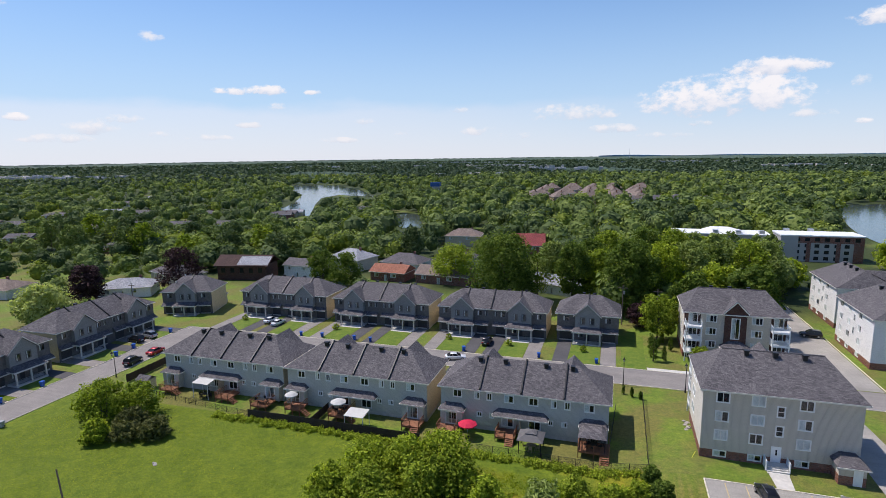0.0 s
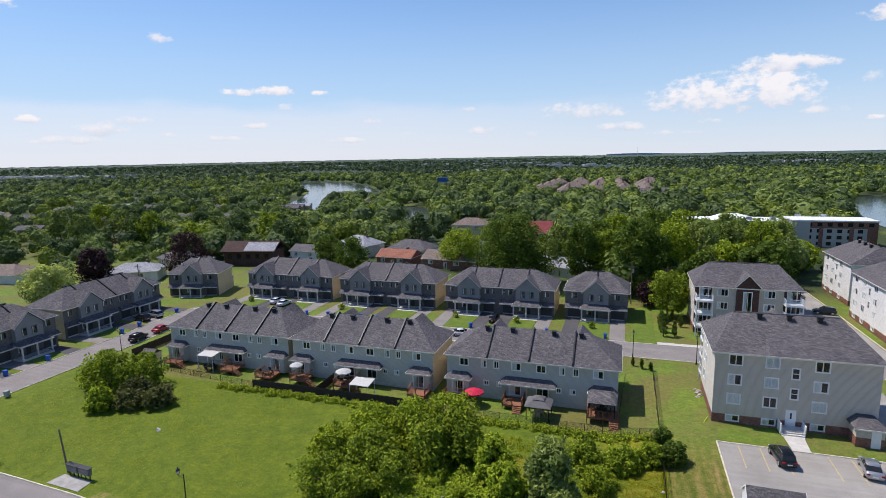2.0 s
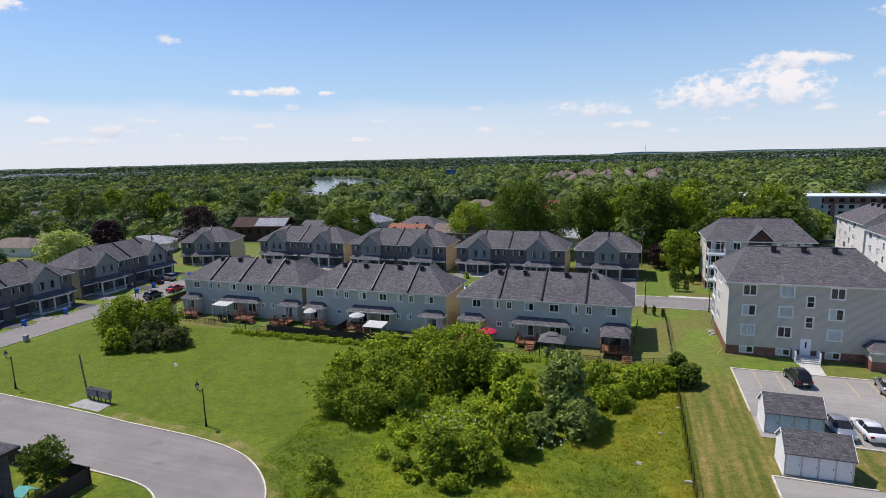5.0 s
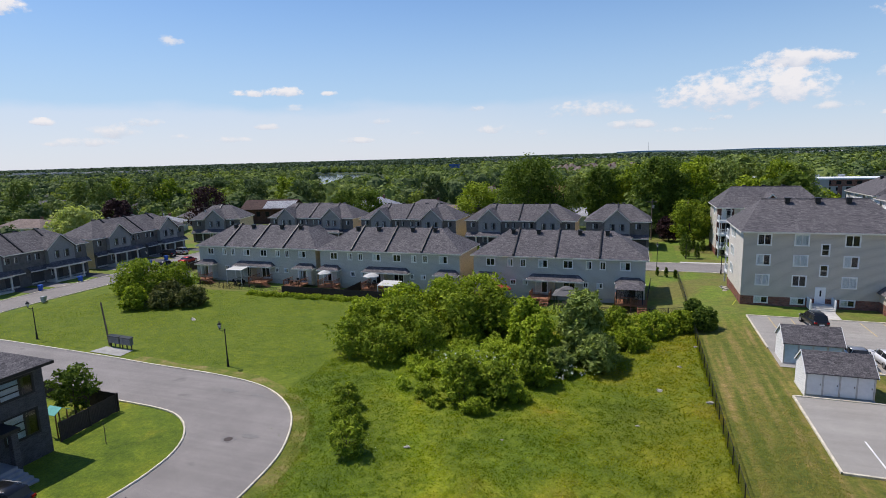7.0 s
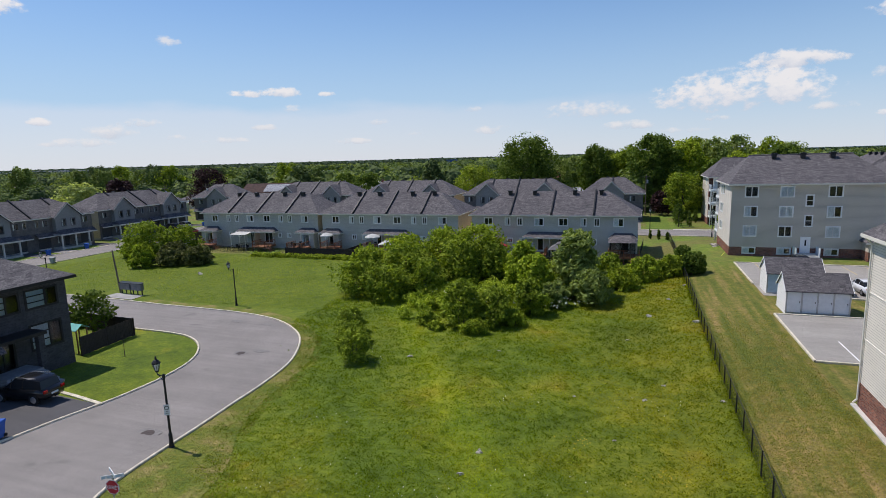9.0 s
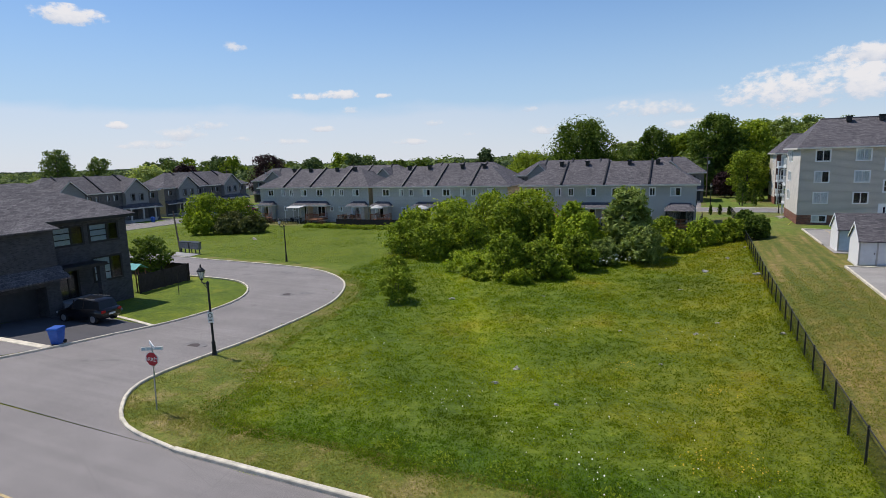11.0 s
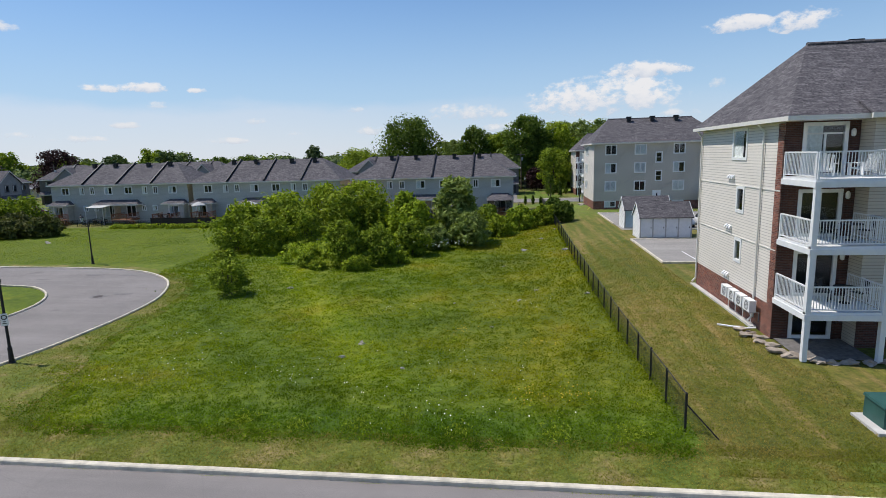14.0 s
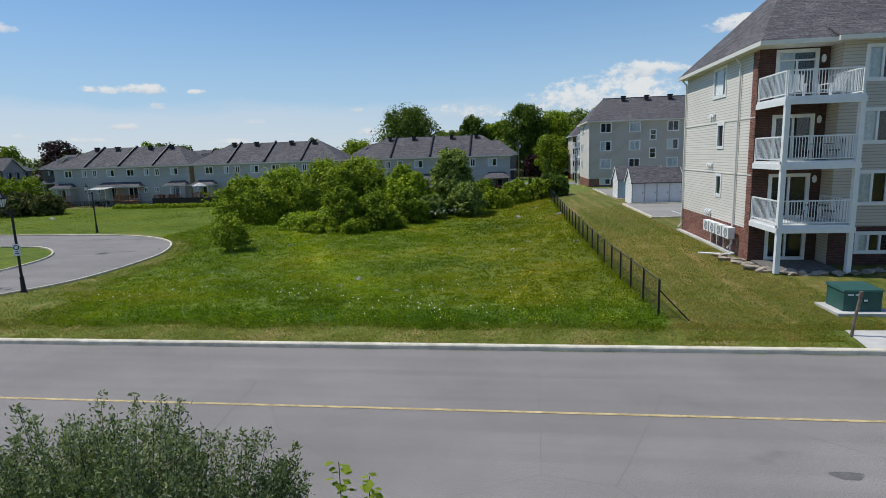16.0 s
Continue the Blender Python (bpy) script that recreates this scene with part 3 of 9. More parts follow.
def leaves(rng, centres, radii, count, size, long=1.5, droop=0.0):
    """Leaf-shaped quads in a crowd of clumps. centres (k, 3), radii (k, 3)."""
    k = len(centres)
    who = rng.integers(0, k, count)
    d = rng.normal(size=(count, 3))
    d /= np.linalg.norm(d, axis=1)[:, None]
    r = rng.random(count) ** 0.45
    pos = centres[who] + d * radii[who] * r[:, None]
    nrm = d * 0.8 + rng.normal(size=(count, 3)) * 0.6 + np.array([0, 0, 0.5])
    nrm /= np.linalg.norm(nrm, axis=1)[:, None]
    t = np.cross(nrm, rng.normal(size=(count, 3)))
    t[:, 2] -= droop
    t /= np.linalg.norm(t, axis=1)[:, None]
    s = np.cross(nrm, t)
    z = size * (0.6 + 0.8 * rng.random(count))[:, None]
    return np.stack([pos - t * z * long, pos + s * z * 0.75, pos + t * z * long, pos - s * z * 0.75], 1) * 1.0


def tree(name, x, y, height, width, mat, label, category="tree", clumps=26, count=3000, size=0.22, low=0.25, seed=1, shape=1.0, long=1.4, droop=0.0, lean=0.0, group="", stems=1):
    """A tree or shrub: tapered trunk with limbs, and a crown of leaf clumps with gaps between them."""
    rng = np.random.default_rng(seed)
    if count > 7500:
        count, size = int(count * 0.75), size * 1.12
    base = Matrix.Translation((x, y, gz(x, y)))
    th = thing(name, label, category, base, group)
    r = width / 2
    c0, c1 = height * low, height
    cen, rad = [], []
    for i in range(clumps):
        u = (i + 0.5) / clumps
        zz = c0 + (c1 - c0) * (0.10 + 0.84 * u)
        belly = math.sin(math.pi * min(0.97, 0.16 + 0.80 * u ** shape)) ** 0.52
        a = i * 2.39996 + rng.uniform(-0.5, 0.5)
        rr = r * belly * math.sqrt(rng.uniform(0.15, 1.0)) * 0.85
        s = r * rng.uniform(0.2, 0.46) * (0.65 + 0.5 * belly)
        cen.append((rr * math.cos(a) + lean * zz, rr * math.sin(a), zz))
        rad.append((s, s, s * rng.uniform(0.6, 0.95)))
    cen, rad = np.array(cen), np.array(rad)
    mb = MB()
    tr = max(0.05, height * 0.018)
    for k in range(stems):
        a = math.tau * k / stems
        off = 0.0 if stems == 1 else 0.12 * r
        ox, oy = off * math.cos(a), off * math.sin(a)
        top = (ox * 2.5 + lean * height * 0.8, oy * 2.5, height * 0.82)
        knee = (ox * 1.4 + lean * height * 0.35, oy * 1.4, height * 0.4)
        mb.tube((ox, oy, -0.15), knee, tr * 1.25 / math.sqrt(stems), tr * 0.8 / math.sqrt(stems)).tube(knee, top, tr * 0.8 / math.sqrt(stems), tr * 0.2)
    for c in cen[:: max(1, clumps // 9)]:
        h = float(c[2]) * 0.62
        f = h / height
        mb.tube((lean * h, 0, h), tuple(c), tr * 0.45 * (1.2 - f), tr * 0.1, 6)
    part("trunk", mb, M_BARK, th)
    loose = 0.2 if r < 4 else 0.05
    q = leaves(rng, cen, rad, int(count * (1 - loose)), size, long, droop)
    # sprigs that stand out from the clumps
    k, per = max(4, clumps), max(4, int(count * loose / max(4, clumps)))
    pick = rng.integers(0, clumps, k)
    out = cen[pick] - np.array([0, 0, c0 + (c1 - c0) * 0.35])
    out = out / (np.linalg.norm(out, axis=1)[:, None] + 1e-6) + rng.normal(size=(k, 3)) * 0.35 + np.array([0, 0, 0.35])
    out /= np.linalg.norm(out, axis=1)[:, None]
    reach = rng.uniform(0.5, 1.2, k)[:, None] * rad[pick] * min(1.0, 3.6 / r)
    t = rng.random((k, per, 1)) ** 0.8
    pts = (cen[pick][:, None] + (out * reach)[:, None] * (0.5 + 0.75 * t)).reshape(-1, 3)
    q = np.concatenate([q, leaves(rng, pts, np.full((len(pts), 3), r * 0.05), len(pts), size * 0.85, long, droop)])
    cr = new("crown", quads_mesh("crown", q, mat))
    cr.parent = th
    return th

# ---- the land ----
def axis_steps(near0, near1, step, far0, far1, grow):
    a, s, v = [near1], step, near1
    while v < far1:
        s *= grow
        v += s
        a.append(min(v, far1))
    b, s, v = [], step, near0
    while v > far0:
        s *= grow
        v -= s
        b.append(max(v, far0))
    return np.array(b[::-1] + list(np.arange(near0, near1, step)) + a)


def build_ground():
    xs = axis_steps(-110, 45, 1.5, -4900, 4900, 1.12)
    ys = axis_steps(-30, 130, 1.5, -4900, 4900, 1.12)
    gx, gy = np.meshgrid(xs, ys)
    g = ground_z(gx, gy)
    v = np.stack([gx, gy, g], -1).reshape(-1, 3)
    w = len(xs)
    i = np.arange(len(ys) - 1)[:, None] * w + np.arange(w - 1)[None, :]
    f = np.stack([i, i + 1, i + w + 1, i + w], -1).reshape(-1, 4)
    me = bpy.data.meshes.new("ground")
    me.from_pydata(v.tolist(), [], f.tolist())
    me.materials.append(M_GROUND)
    me.shade_smooth()
    tagged(new("ground", me), "green meadow and lawns with dry patches", "ground", kind="structure")


build_ground()

# roads: the near one runs along x; a side road leaves it, swings round a bend and joins the street on the west
KERB_N = [(-17.0, 5.0), (-10, 5.0), (0, 5.0), (10.2, 5.0), (40, 5.0)]
BEND_OUT = curve([(-118, 43.6), (-98, 43.4), (-81, 43.2), (-62, 42.3), (-53.9, 41.7), (-43.2, 41.1), (-36.8, 39.8), (-32.4, 37.2), (-29.6, 34.0), (-27.5, 29.4), (-26.8, 25), (-26.6, 21), (-26.0, 17.1), (-25.1, 12.5), (-24.2, 9.0), (-22.6, 7.0), (-20.4, 5.6), (-17.0, 5.0)])
BEND_IN = curve([(-118, 34.2), (-90, 33.8), (-60, 33.3), (-49.2, 32.9), (-43, 32.6), (-39.6, 31.6), (-37.2, 29.6), (-35.8, 27.0), (-35.3, 24), (-35.3, 21), (-35.3, 16), (-34.9, 11.6), (-35.3, 8.5), (-36.8, 6.3), (-39, 5.4), (-44, 5.2)])


def build_roads():
    mb = MB()
    ribbon(mb, [(-160, 5.0), (-44, 5.0), (-17, 5.0), (60, 5.0)], [(-160, -3.3), (-44, -3.3), (-17, -3.3), (60, -3.3)], 110, 6, 0.03)
    solid("road", mb, M_ROAD, "worn grey asphalt road with a yellow line", "road", kind="structure")
    mb = MB()
    ribbon(mb, BEND_OUT, BEND_IN, 150, 8, 0.034)
    solid("road_bend", mb, M_ROAD, "grey asphalt side road round a tight bend", "road", kind="structure")
    mb = MB()
    ribbon(mb, [(-96.2, 43.5), (-96.2, 103)], [(-104.2, 43.5), (-104.2, 111)], 40, 5, 0.038)
    ribbon(mb, [(-104.2, 103), (-20, 103), (75, 103)], [(-104.2, 111.2), (-20, 111.2), (75, 111.2)], 90, 5, 0.042)
    solid("road_street", mb, M_ROAD, "pale grey asphalt residential street", "road", kind="structure")
    mb = MB()
    kerb_line(mb, curve(KERB_N), 0.22, 0.17)
    kerb_line(mb, BEND_OUT)
    kerb_line(mb, BEND_IN)
    kerb_line(mb, curve([(-160, -3.3), (60, -3.3)], 2))
    kerb_line(mb, curve([(-96.2, 44.5), (-96.2, 96), (-95.0, 100.5), (-91, 103), (-60, 103), (0, 103), (75, 103)], 1.5), 0.15, 0.13)
    kerb_line(mb, curve([(-104.2, 44), (-104.2, 104), (-102.5, 109), (-98, 111.2), (-50, 111.2), (10, 111.2), (34, 111.2)], 1.5), 0.15, 0.13)
    solid("kerb", mb, M_KERB, "pale worn concrete kerb edging the roads", "kerb", kind="structure")
    mb = MB()
    ribbon(mb, [(-160, 0.965), (60, 0.965)], [(-160, 0.87), (60, 0.87)], 100, 1, 0.038)
    solid("road_line", mb, M_YELLOW, "faded yellow centre line", "road marking", kind="structure")
    mb = MB()
    mb.face(*[(6.10 + 0.27 * (1 + 0.2 * math.sin(3 * a)) * math.cos(a), -1.20 + 0.15 * (1 + 0.15 * math.cos(2 * a)) * math.sin(a), 0.036) for a in np.arange(20) * math.tau / 20])
    solid("oil_stain", mb, plain("oil_soaked_asphalt", (0.135, 0.126, 0.12), 0.8, vary=0.3, scale=9), "dark oil stain on the asphalt", "stain", kind="structure")


build_roads()


def build_road_marks():
    """Dark iron covers and tar patches on the bend."""
    iron = plain("rusted_iron", (0.07, 0.055, 0.05), 0.7, 0.3, vary=0.3, scale=9)
    tar = plain("tar_patch", (0.195, 0.183, 0.172), 0.85, vary=0.25, scale=4)
    for x, y, r in ((-28.2, 15.6, 0.42), (-33.0, 30.0, 0.36)):
        z = gz(x, y) + 0.04
        th = solid("manhole_cover", MB().lathe(0, 0, [(-0.02, r), (0.008, r), (0.012, r * 0.94)], 20), iron, "dark iron manhole cover in the asphalt", "manhole cover", Matrix.Translation((x, y, z)), "manhole covers")
        part("patch", MB().prism([(r * (1.9 + 0.3 * math.sin(3 * a)) * math.cos(a), r * (1.7 + 0.3 * math.cos(2 * a)) * math.sin(a)) for a in np.arange(18) * math.tau / 18], -0.02, 0.003), tar, th, "dark tar patch round the cover")
    for k, (x, y, a, b) in enumerate(((-31.6, 30.9, 0.8, 0.4), (-39.8, 38.1, 1.0, 0.4), (-36.2, 37.9, 0.8, 0.3))):
        mb = MB().prism([(a * (1 + 0.25 * math.sin(3 * w + k)) * math.cos(w), b * (1 + 0.2 * math.cos(2 * w + k)) * math.sin(w)) for w in np.arange(18) * math.tau / 18], -0.05, 0.003)
        solid("tar_patch", mb, tar, "darker tar patch on the worn asphalt", "patch", Matrix.Translation((x, y, gz(x, y) + 0.04)), kind="structure")


build_road_marks()


def build_verge():
    """Dry, worn grass along the bend and by the corner."""
    line = [p for p in BEND_OUT if p.x > -58]
    mb, far = MB(), []
    for i, p in enumerate(line):
        d = (line[min(i + 1, len(line) - 1)] - line[max(i - 1, 0)]).normalized()
        wide = 1.5 + 0.5 * noise.noise((i * 0.16, 0, 0)) + 3.6 * math.exp(-(((p - Vector((-24.2, 9.5))).length / 8) ** 2))
        far.append(p + Vector((-d.y, d.x)) * wide)
    ribbon(mb, line, far, 140, 4, 0.025)
    ribbon(mb, [(-17, 5.0), (40, 5.0)], [(-17, 7.4), (40, 6.6)], 60, 3, 0.022)
    solid("verge", mb, M_DRY, "dry yellowed grass verge along the kerb", "grass", kind="structure")


build_verge()

# ---- apartment buildings: three storeys over a half basement, hipped roof, balconies at the front corners ----
AW, EAVE, RIDGE = 18.8, 10.05, 13.85
FLOORS = (1.99, 4.73, 7.44)


def hip(mb, x0, x1, y0, y1, z, rise, inset, over=0.45, t=0.12):
    """A hipped roof with a ridge along x."""
    x0, x1, y0, y1 = x0 - over, x1 + over, y0 - over, y1 + over
    ym = (y0 + y1) / 2
    a, b = (x0 + inset, ym, z + rise), (x1 - inset, ym, z + rise)
    c = [(x0, y0, z), (x1, y0, z), (x1, y1, z), (x0, y1, z)]
    mb.slab([c[0], c[1], b, a], t).slab([c[1], c[2], b], t).slab([c[2], c[3], a, b], t).slab([c[3], c[0], a], t)
    return a, b


def fascia(parent, x0, x1, y0, y1, z, over=0.45, mat=None):
    x0, x1, y0, y1 = x0 - over - 0.03, x1 + over + 0.03, y0 - over - 0.03, y1 + over + 0.03
    h = 0.2
    mb = MB().box(x0, x1, y0, y0 + 0.1, z - h, z - 0.01).box(x0, x1, y1 - 0.1, y1, z - h, z - 0.01)
    mb.box(x0, x0 + 0.1, y0 + 0.1, y1 - 0.1, z - h, z - 0.01).box(x1 - 0.1, x1, y0 + 0.1, y1 - 0.1, z - h, z - 0.01)
    part("gutter", mb, mat or M_TRIM, parent, "pale metal gutter along the eaves")
    part("soffit", MB().box(x0 + 0.1, x1 - 0.1, y0 + 0.1, y1 - 0.1, z - h, z - h + 0.03), mat or M_TRIM, parent)


def roof_vent(parent, x, y, z):
    mb = MB().box(x - 0.28, x + 0.28, y - 0.28, y + 0.28, z - 0.35, z + 0.22)
    mb.box(x - 0.36, x + 0.36, y - 0.36, y + 0.36, z + 0.22, z + 0.42)
    return part("roof_vent", mb, M_BLACK, parent, "black metal roof vent")


def railing(parent, p, q, z, high=1.05, step=0.115, near=False):
    """A white balcony railing from p to q: posts, two rails and balusters."""
    p, q = Vector((*p, z)), Vector((*q, z))
    d = q - p
    up = Vector((0, 0, 1))
    if near:
        top = part("railing", MB().tube(p + up * high, q + up * high, 0.042, n=4), M_WHITE, parent, "white metal railing with upright balusters")
        part("bottom_rail", MB().tube(p + up * 0.1, q + up * 0.1, 0.03, n=4), M_WHITE, top)
        n = max(2, int(d.length / step))
        bar = None
        for i in range(n + 1):
            c = p + d * (i / n)
            if i in (0, n):
                part("railing_post", MB().tube(c, c + up * high, 0.05, n=4), M_WHITE, top)
            elif bar is None:
                bar = part("baluster", MB().tube((0, 0, 0.1), up * high, 0.017, n=4), M_WHITE, top)
                bar.location = c
            else:
                ob = new("baluster", bar.data)
                ob.parent, ob.location = top, c
        return top
    mb = MB()
    mb.tube(p + up * 0.1, q + up * 0.1, 0.03, n=4).tube(p + up * high, q + up * high, 0.042, n=4)
    n = max(2, int(d.length / step))
    for i in range(n + 1):
        c = p + d * (i / n)
        thick = 0.05 if i in (0, n) else 0.017
        mb.tube(c, c + up * high, thick, n=4)
    return part("railing", mb, M_WHITE, parent, "white metal railing with upright balusters")


def balcony_stack(th, x0, x1, wall_y, near):
    y0 = wall_y - 2.85
    for i, z in enumerate(FLOORS):
        mb = MB().box(x0, x1, y0, wall_y - 0.01, z - 0.06, z + 0.04)
        mb.box(x0 - 0.04, x1 + 0.04, y0 - 0.05, y0 + 0.03, z - 0.3, z - 0.0601)
        mb.box(x0 - 0.04, x0 + 0.04, y0 + 0.03, wall_y - 0.01, z - 0.3, z - 0.0601).box(x1 - 0.04, x1 + 0.04, y0 + 0.03, wall_y - 0.01, z - 0.3, z - 0.0601)
        part("balcony_floor", mb, M_WHITE, th, "white balcony floor with a deep edge board")
        railing(th, (x0 + 0.09, y0 + 0.06), (x1 - 0.09, y0 + 0.06), z + 0.04, near=near)
        railing(th, (x0 + 0.04, wall_y - 0.1), (x0 + 0.04, y0 + 0.12), z + 0.04, near=near)
        railing(th, (x1 - 0.04, wall_y - 0.1), (x1 - 0.04, y0 + 0.12), z + 0.04, near=near)
    for x in (x0 + 0.1, x1 - 0.1):
        part("balcony_post", MB().box(x - 0.1, x + 0.1, y0 - 0.03, y0 + 0.17, -0.1, FLOORS[2] - 0.06), M_WHITE, th, "square white balcony post")


def apartment(label, m, side=M_SIDE_PALE, front=M_SIDE_GREY, rear=M_SIDE_GREY, AD=11.9, near=False):
    th = thing("apartment_building", label, "apartment building", m)
    base = 1.5 if near else 1.25
    # side and rear walls: brick below, siding above
    rear_h, side_h = [], []
    for zc in (9.0, 6.27, 3.55):
        for u in (2.5, 6.8, 12.4):
            rear_h.append((u - 0.8, u + 0.8, zc - 0.75, zc + 0.7))
    for zc in (7.75, 5.0):
        rear_h.append((9.05, 9.95, zc - 0.75, zc + 0.75))
    low_h = [(1.7, 3.3, 0.35, base - 0.02), (6.0, 7.6, 0.35, base - 0.02), (11.6, 13.2, 0.35, base - 0.02)]
    part("rear_wall", wall(MB(), (AW, AD), (0, AD), base, EAVE, rear_h), rear, th, "grey siding wall")
    part("rear_base", wall(MB(), (AW, AD), (0, AD), -0.3, base, low_h), M_BRICK, th, "red brick base wall")
    for h, drawn in zip(rear_h, (0.0, 1.0, 0.0, 0.5, 1.0, 0.5, 1.0, 0.0, 1.0, 0.0, 0.0)):
        narrow = h[1] - h[0] < 1.2
        framed(th, (AW, AD), (0, AD), h, "hung" if narrow else "slider", None, drawn)
    for h in low_h:
        framed(th, (AW, AD), (0, AD), h, "slider", None, 0.5)
    lh = [(AD - 5.75, AD - 3.95, 8.2, 9.72), (AD - 4.85, AD - 3.95, 5.45, 6.73), (AD - 4.75, AD - 3.95, 2.82, 3.98)]
    part("side_wall", wall(MB(), (0, AD), (0, 0), base, EAVE, lh), side, th, "ivory vinyl siding wall")
    part("side_base", wall(MB(), (0, AD), (0, 0), -0.3, base), M_BRICK, th, "red brick base wall")
    for h in lh:
        framed(th, (0, AD), (0, 0), h, "single", None, 0.0 if h[2] < 7 else 0.7)
    part("brick_return", MB().box(-0.03, -0.003, 0.0, 0.55, base, EAVE - 0.25), M_BRICK, th, "red brick corner return")
    rh = [(AD - b, AD - a, c, d) for a, b, c, d in lh] + [(2.2, 3.6, 8.1, 9.5), (2.2, 3.6, 5.4, 6.8), (2.2, 3.6, 2.7, 4.1)]
    part("side_wall", wall(MB(), (AW, 0), (AW, AD), base, EAVE, rh), side, th, "ivory vinyl siding wall")
    part("side_base", wall(MB(), (AW, 0), (AW, AD), -0.3, base), M_BRICK, th, "red brick base wall")
    for h in rh:
        framed(th, (AW, 0), (AW, AD), h, "single", None, 0.3)
    # front: brick corner bays with patio doors, siding bays, brick gable in the middle
    bx = 3.05
    for x0 in (0.0, AW - bx):
        doors = [(0.8, 2.5, z + 0.06, z + (2.28 if z > 7 else 2.08)) for z in FLOORS] + [(0.8, 2.5, 0.05, 1.6)]
        part("corner_bay", wall(MB(), (x0, 0), (x0 + bx, 0), -0.3, EAVE, doors), M_BRICK_D, th, "brown brick wall behind the balconies")
        for h in doors:
            framed(th, (x0, 0), (x0 + bx, 0), h, "transom" if h[2] > 7 else "slider", None, 0.45 if h[2] > 7 else 0.0, "patio_door")
        balcony_stack(th, x0, x0 + 3.1, 0.0, near and x0 == 0)
        for px in (x0 + 0.2, x0 + bx - 0.12):
            part("brick_pier", MB().box(px - 0.22, px + 0.1, -0.05, -0.003, -0.3, EAVE - 0.75), M_BRICK_D, th)
        for z in FLOORS:
            part("wall_lamp", MB().lathe(x0 + 2.72, -0.12, [(z + 1.7, 0.03), (z + 1.75, 0.09), (z + 1.95, 0.1), (z + 2.05, 0.04)], 8).box(x0 + 2.68, x0 + 2.76, -0.12, 0, z + 1.86, z + 1.9), M_WHITE, th)
    fy = -1.0
    for x0, x1 in ((bx, 7.4), (AW - 7.4, AW - bx)):
        hs = [(1.0, 2.9, z + 0.75, z + 2.2) for z in FLOORS] + [(1.2, 2.7, 0.5, 1.4)]
        part("front_wall", wall(MB(), (x0, fy), (x1, fy), 1.7, EAVE, hs[:3]), front, th, "grey siding wall")
        part("front_base", wall(MB(), (x0, fy), (x1, fy), -0.3, 1.7, hs[3:]), M_BRICK_D, th, "brown brick base wall")
        for h in hs:
            framed(th, (x0, fy), (x1, fy), h, "triple", None, 0.3)
    part("return_wall", wall(MB(), (bx, 0), (bx, fy), -0.3, EAVE), front, th)
    part("return_wall", wall(MB(), (AW - bx, fy), (AW - bx, 0), -0.3, EAVE), front, th)
    gy0 = fy - 0.4
    g0, g1 = 7.4, AW - 7.4
    tall = [(1.25, 2.75, 5.0, 9.3)]
    mb = wall(MB(), (g0, gy0), (g1, gy0), -0.3, EAVE + 0.6, tall + [(1.0, 3.0, 1.4, 3.5)])
    gm = (g0 + g1) / 2
    mb.face((g0, gy0, EAVE + 0.6), (g1, gy0, EAVE + 0.6), (gm, gy0, EAVE + 2.6))
    wall(mb, (g0, fy), (g0, gy0), -0.3, EAVE + 0.6)
    wall(mb, (g1, gy0), (g1, fy), -0.3, EAVE + 0.6)
    part("gable_bay", mb, M_BRICK_D, th, "brown brick entrance bay under a gable")
    framed(th, (g0, gy0), (g1, gy0), tall[0], "slider", None, 0.4)
    framed(th, (g0, gy0), (g1, gy0), (1.0, 3.0, 1.4, 3.5), "slider", None, 0.0, "entrance_door")
    mb = MB()
    for s, xe in ((-1, g0 - 0.35), (1, g1 + 0.35)):
        pts = [(xe, gy0 - 0.35, EAVE + 0.35), (gm, gy0 - 0.35, EAVE + 2.85), (gm, AD / 2, EAVE + 2.85), (xe, AD / 2 - 2.6, EAVE + 0.35)]
        mb.slab(pts if s < 0 else pts[::-1], 0.12)
    part("gable_roof", mb, M_SHINGLE, th)
    mb = MB()
    for xe in (g0 - 0.37, g1 + 0.37):
        a, b = Vector((xe, gy0 - 0.39, EAVE + 0.3)), Vector((gm, gy0 - 0.39, EAVE + 2.83))
        mb.face(a, b, b - Vector((0, 0, 0.3)), a - Vector((0, 0, 0.3)))
        mb.face(a - Vector((0, -0.04, 0)), b - Vector((0, -0.04, 0)), b - Vector((0, -0.04, 0.3)), a - Vector((0, -0.04, 0.3)))
    part("bargeboard", mb, M_TRIM, th)
    # canopy over the entrance
    mb = MB()
    mb.slab([(g0 - 0.9, gy0 - 1.6, 3.5), (g1 + 0.9, gy0 - 1.6, 3.5), (gm + 1, gy0, 4.6), (gm - 1, gy0, 4.6)], 0.14)
    mb.slab([(g0 - 0.9, gy0, 3.5), (g0 - 0.9, gy0 - 1.6, 3.5), (gm - 1, gy0, 4.6)], 0.14)
    mb.slab([(g1 + 0.9, gy0 - 1.6, 3.5), (g1 + 0.9, gy0, 3.5), (gm + 1, gy0, 4.6)], 0.14)
    part("canopy", mb, M_SHINGLE, th, "shingled canopy over the entrance")
    part("canopy_edge", MB().box(g0 - 0.95, g1 + 0.95, gy0 - 1.65, gy0 - 1.55, 3.2, 3.49).box(g0 - 0.95, g0 - 0.85, gy0 - 1.55, gy0, 3.2, 3.49).box(g1 + 0.85, g1 + 0.95, gy0 - 1.55, gy0, 3.2, 3.49), M_TRIM, th)
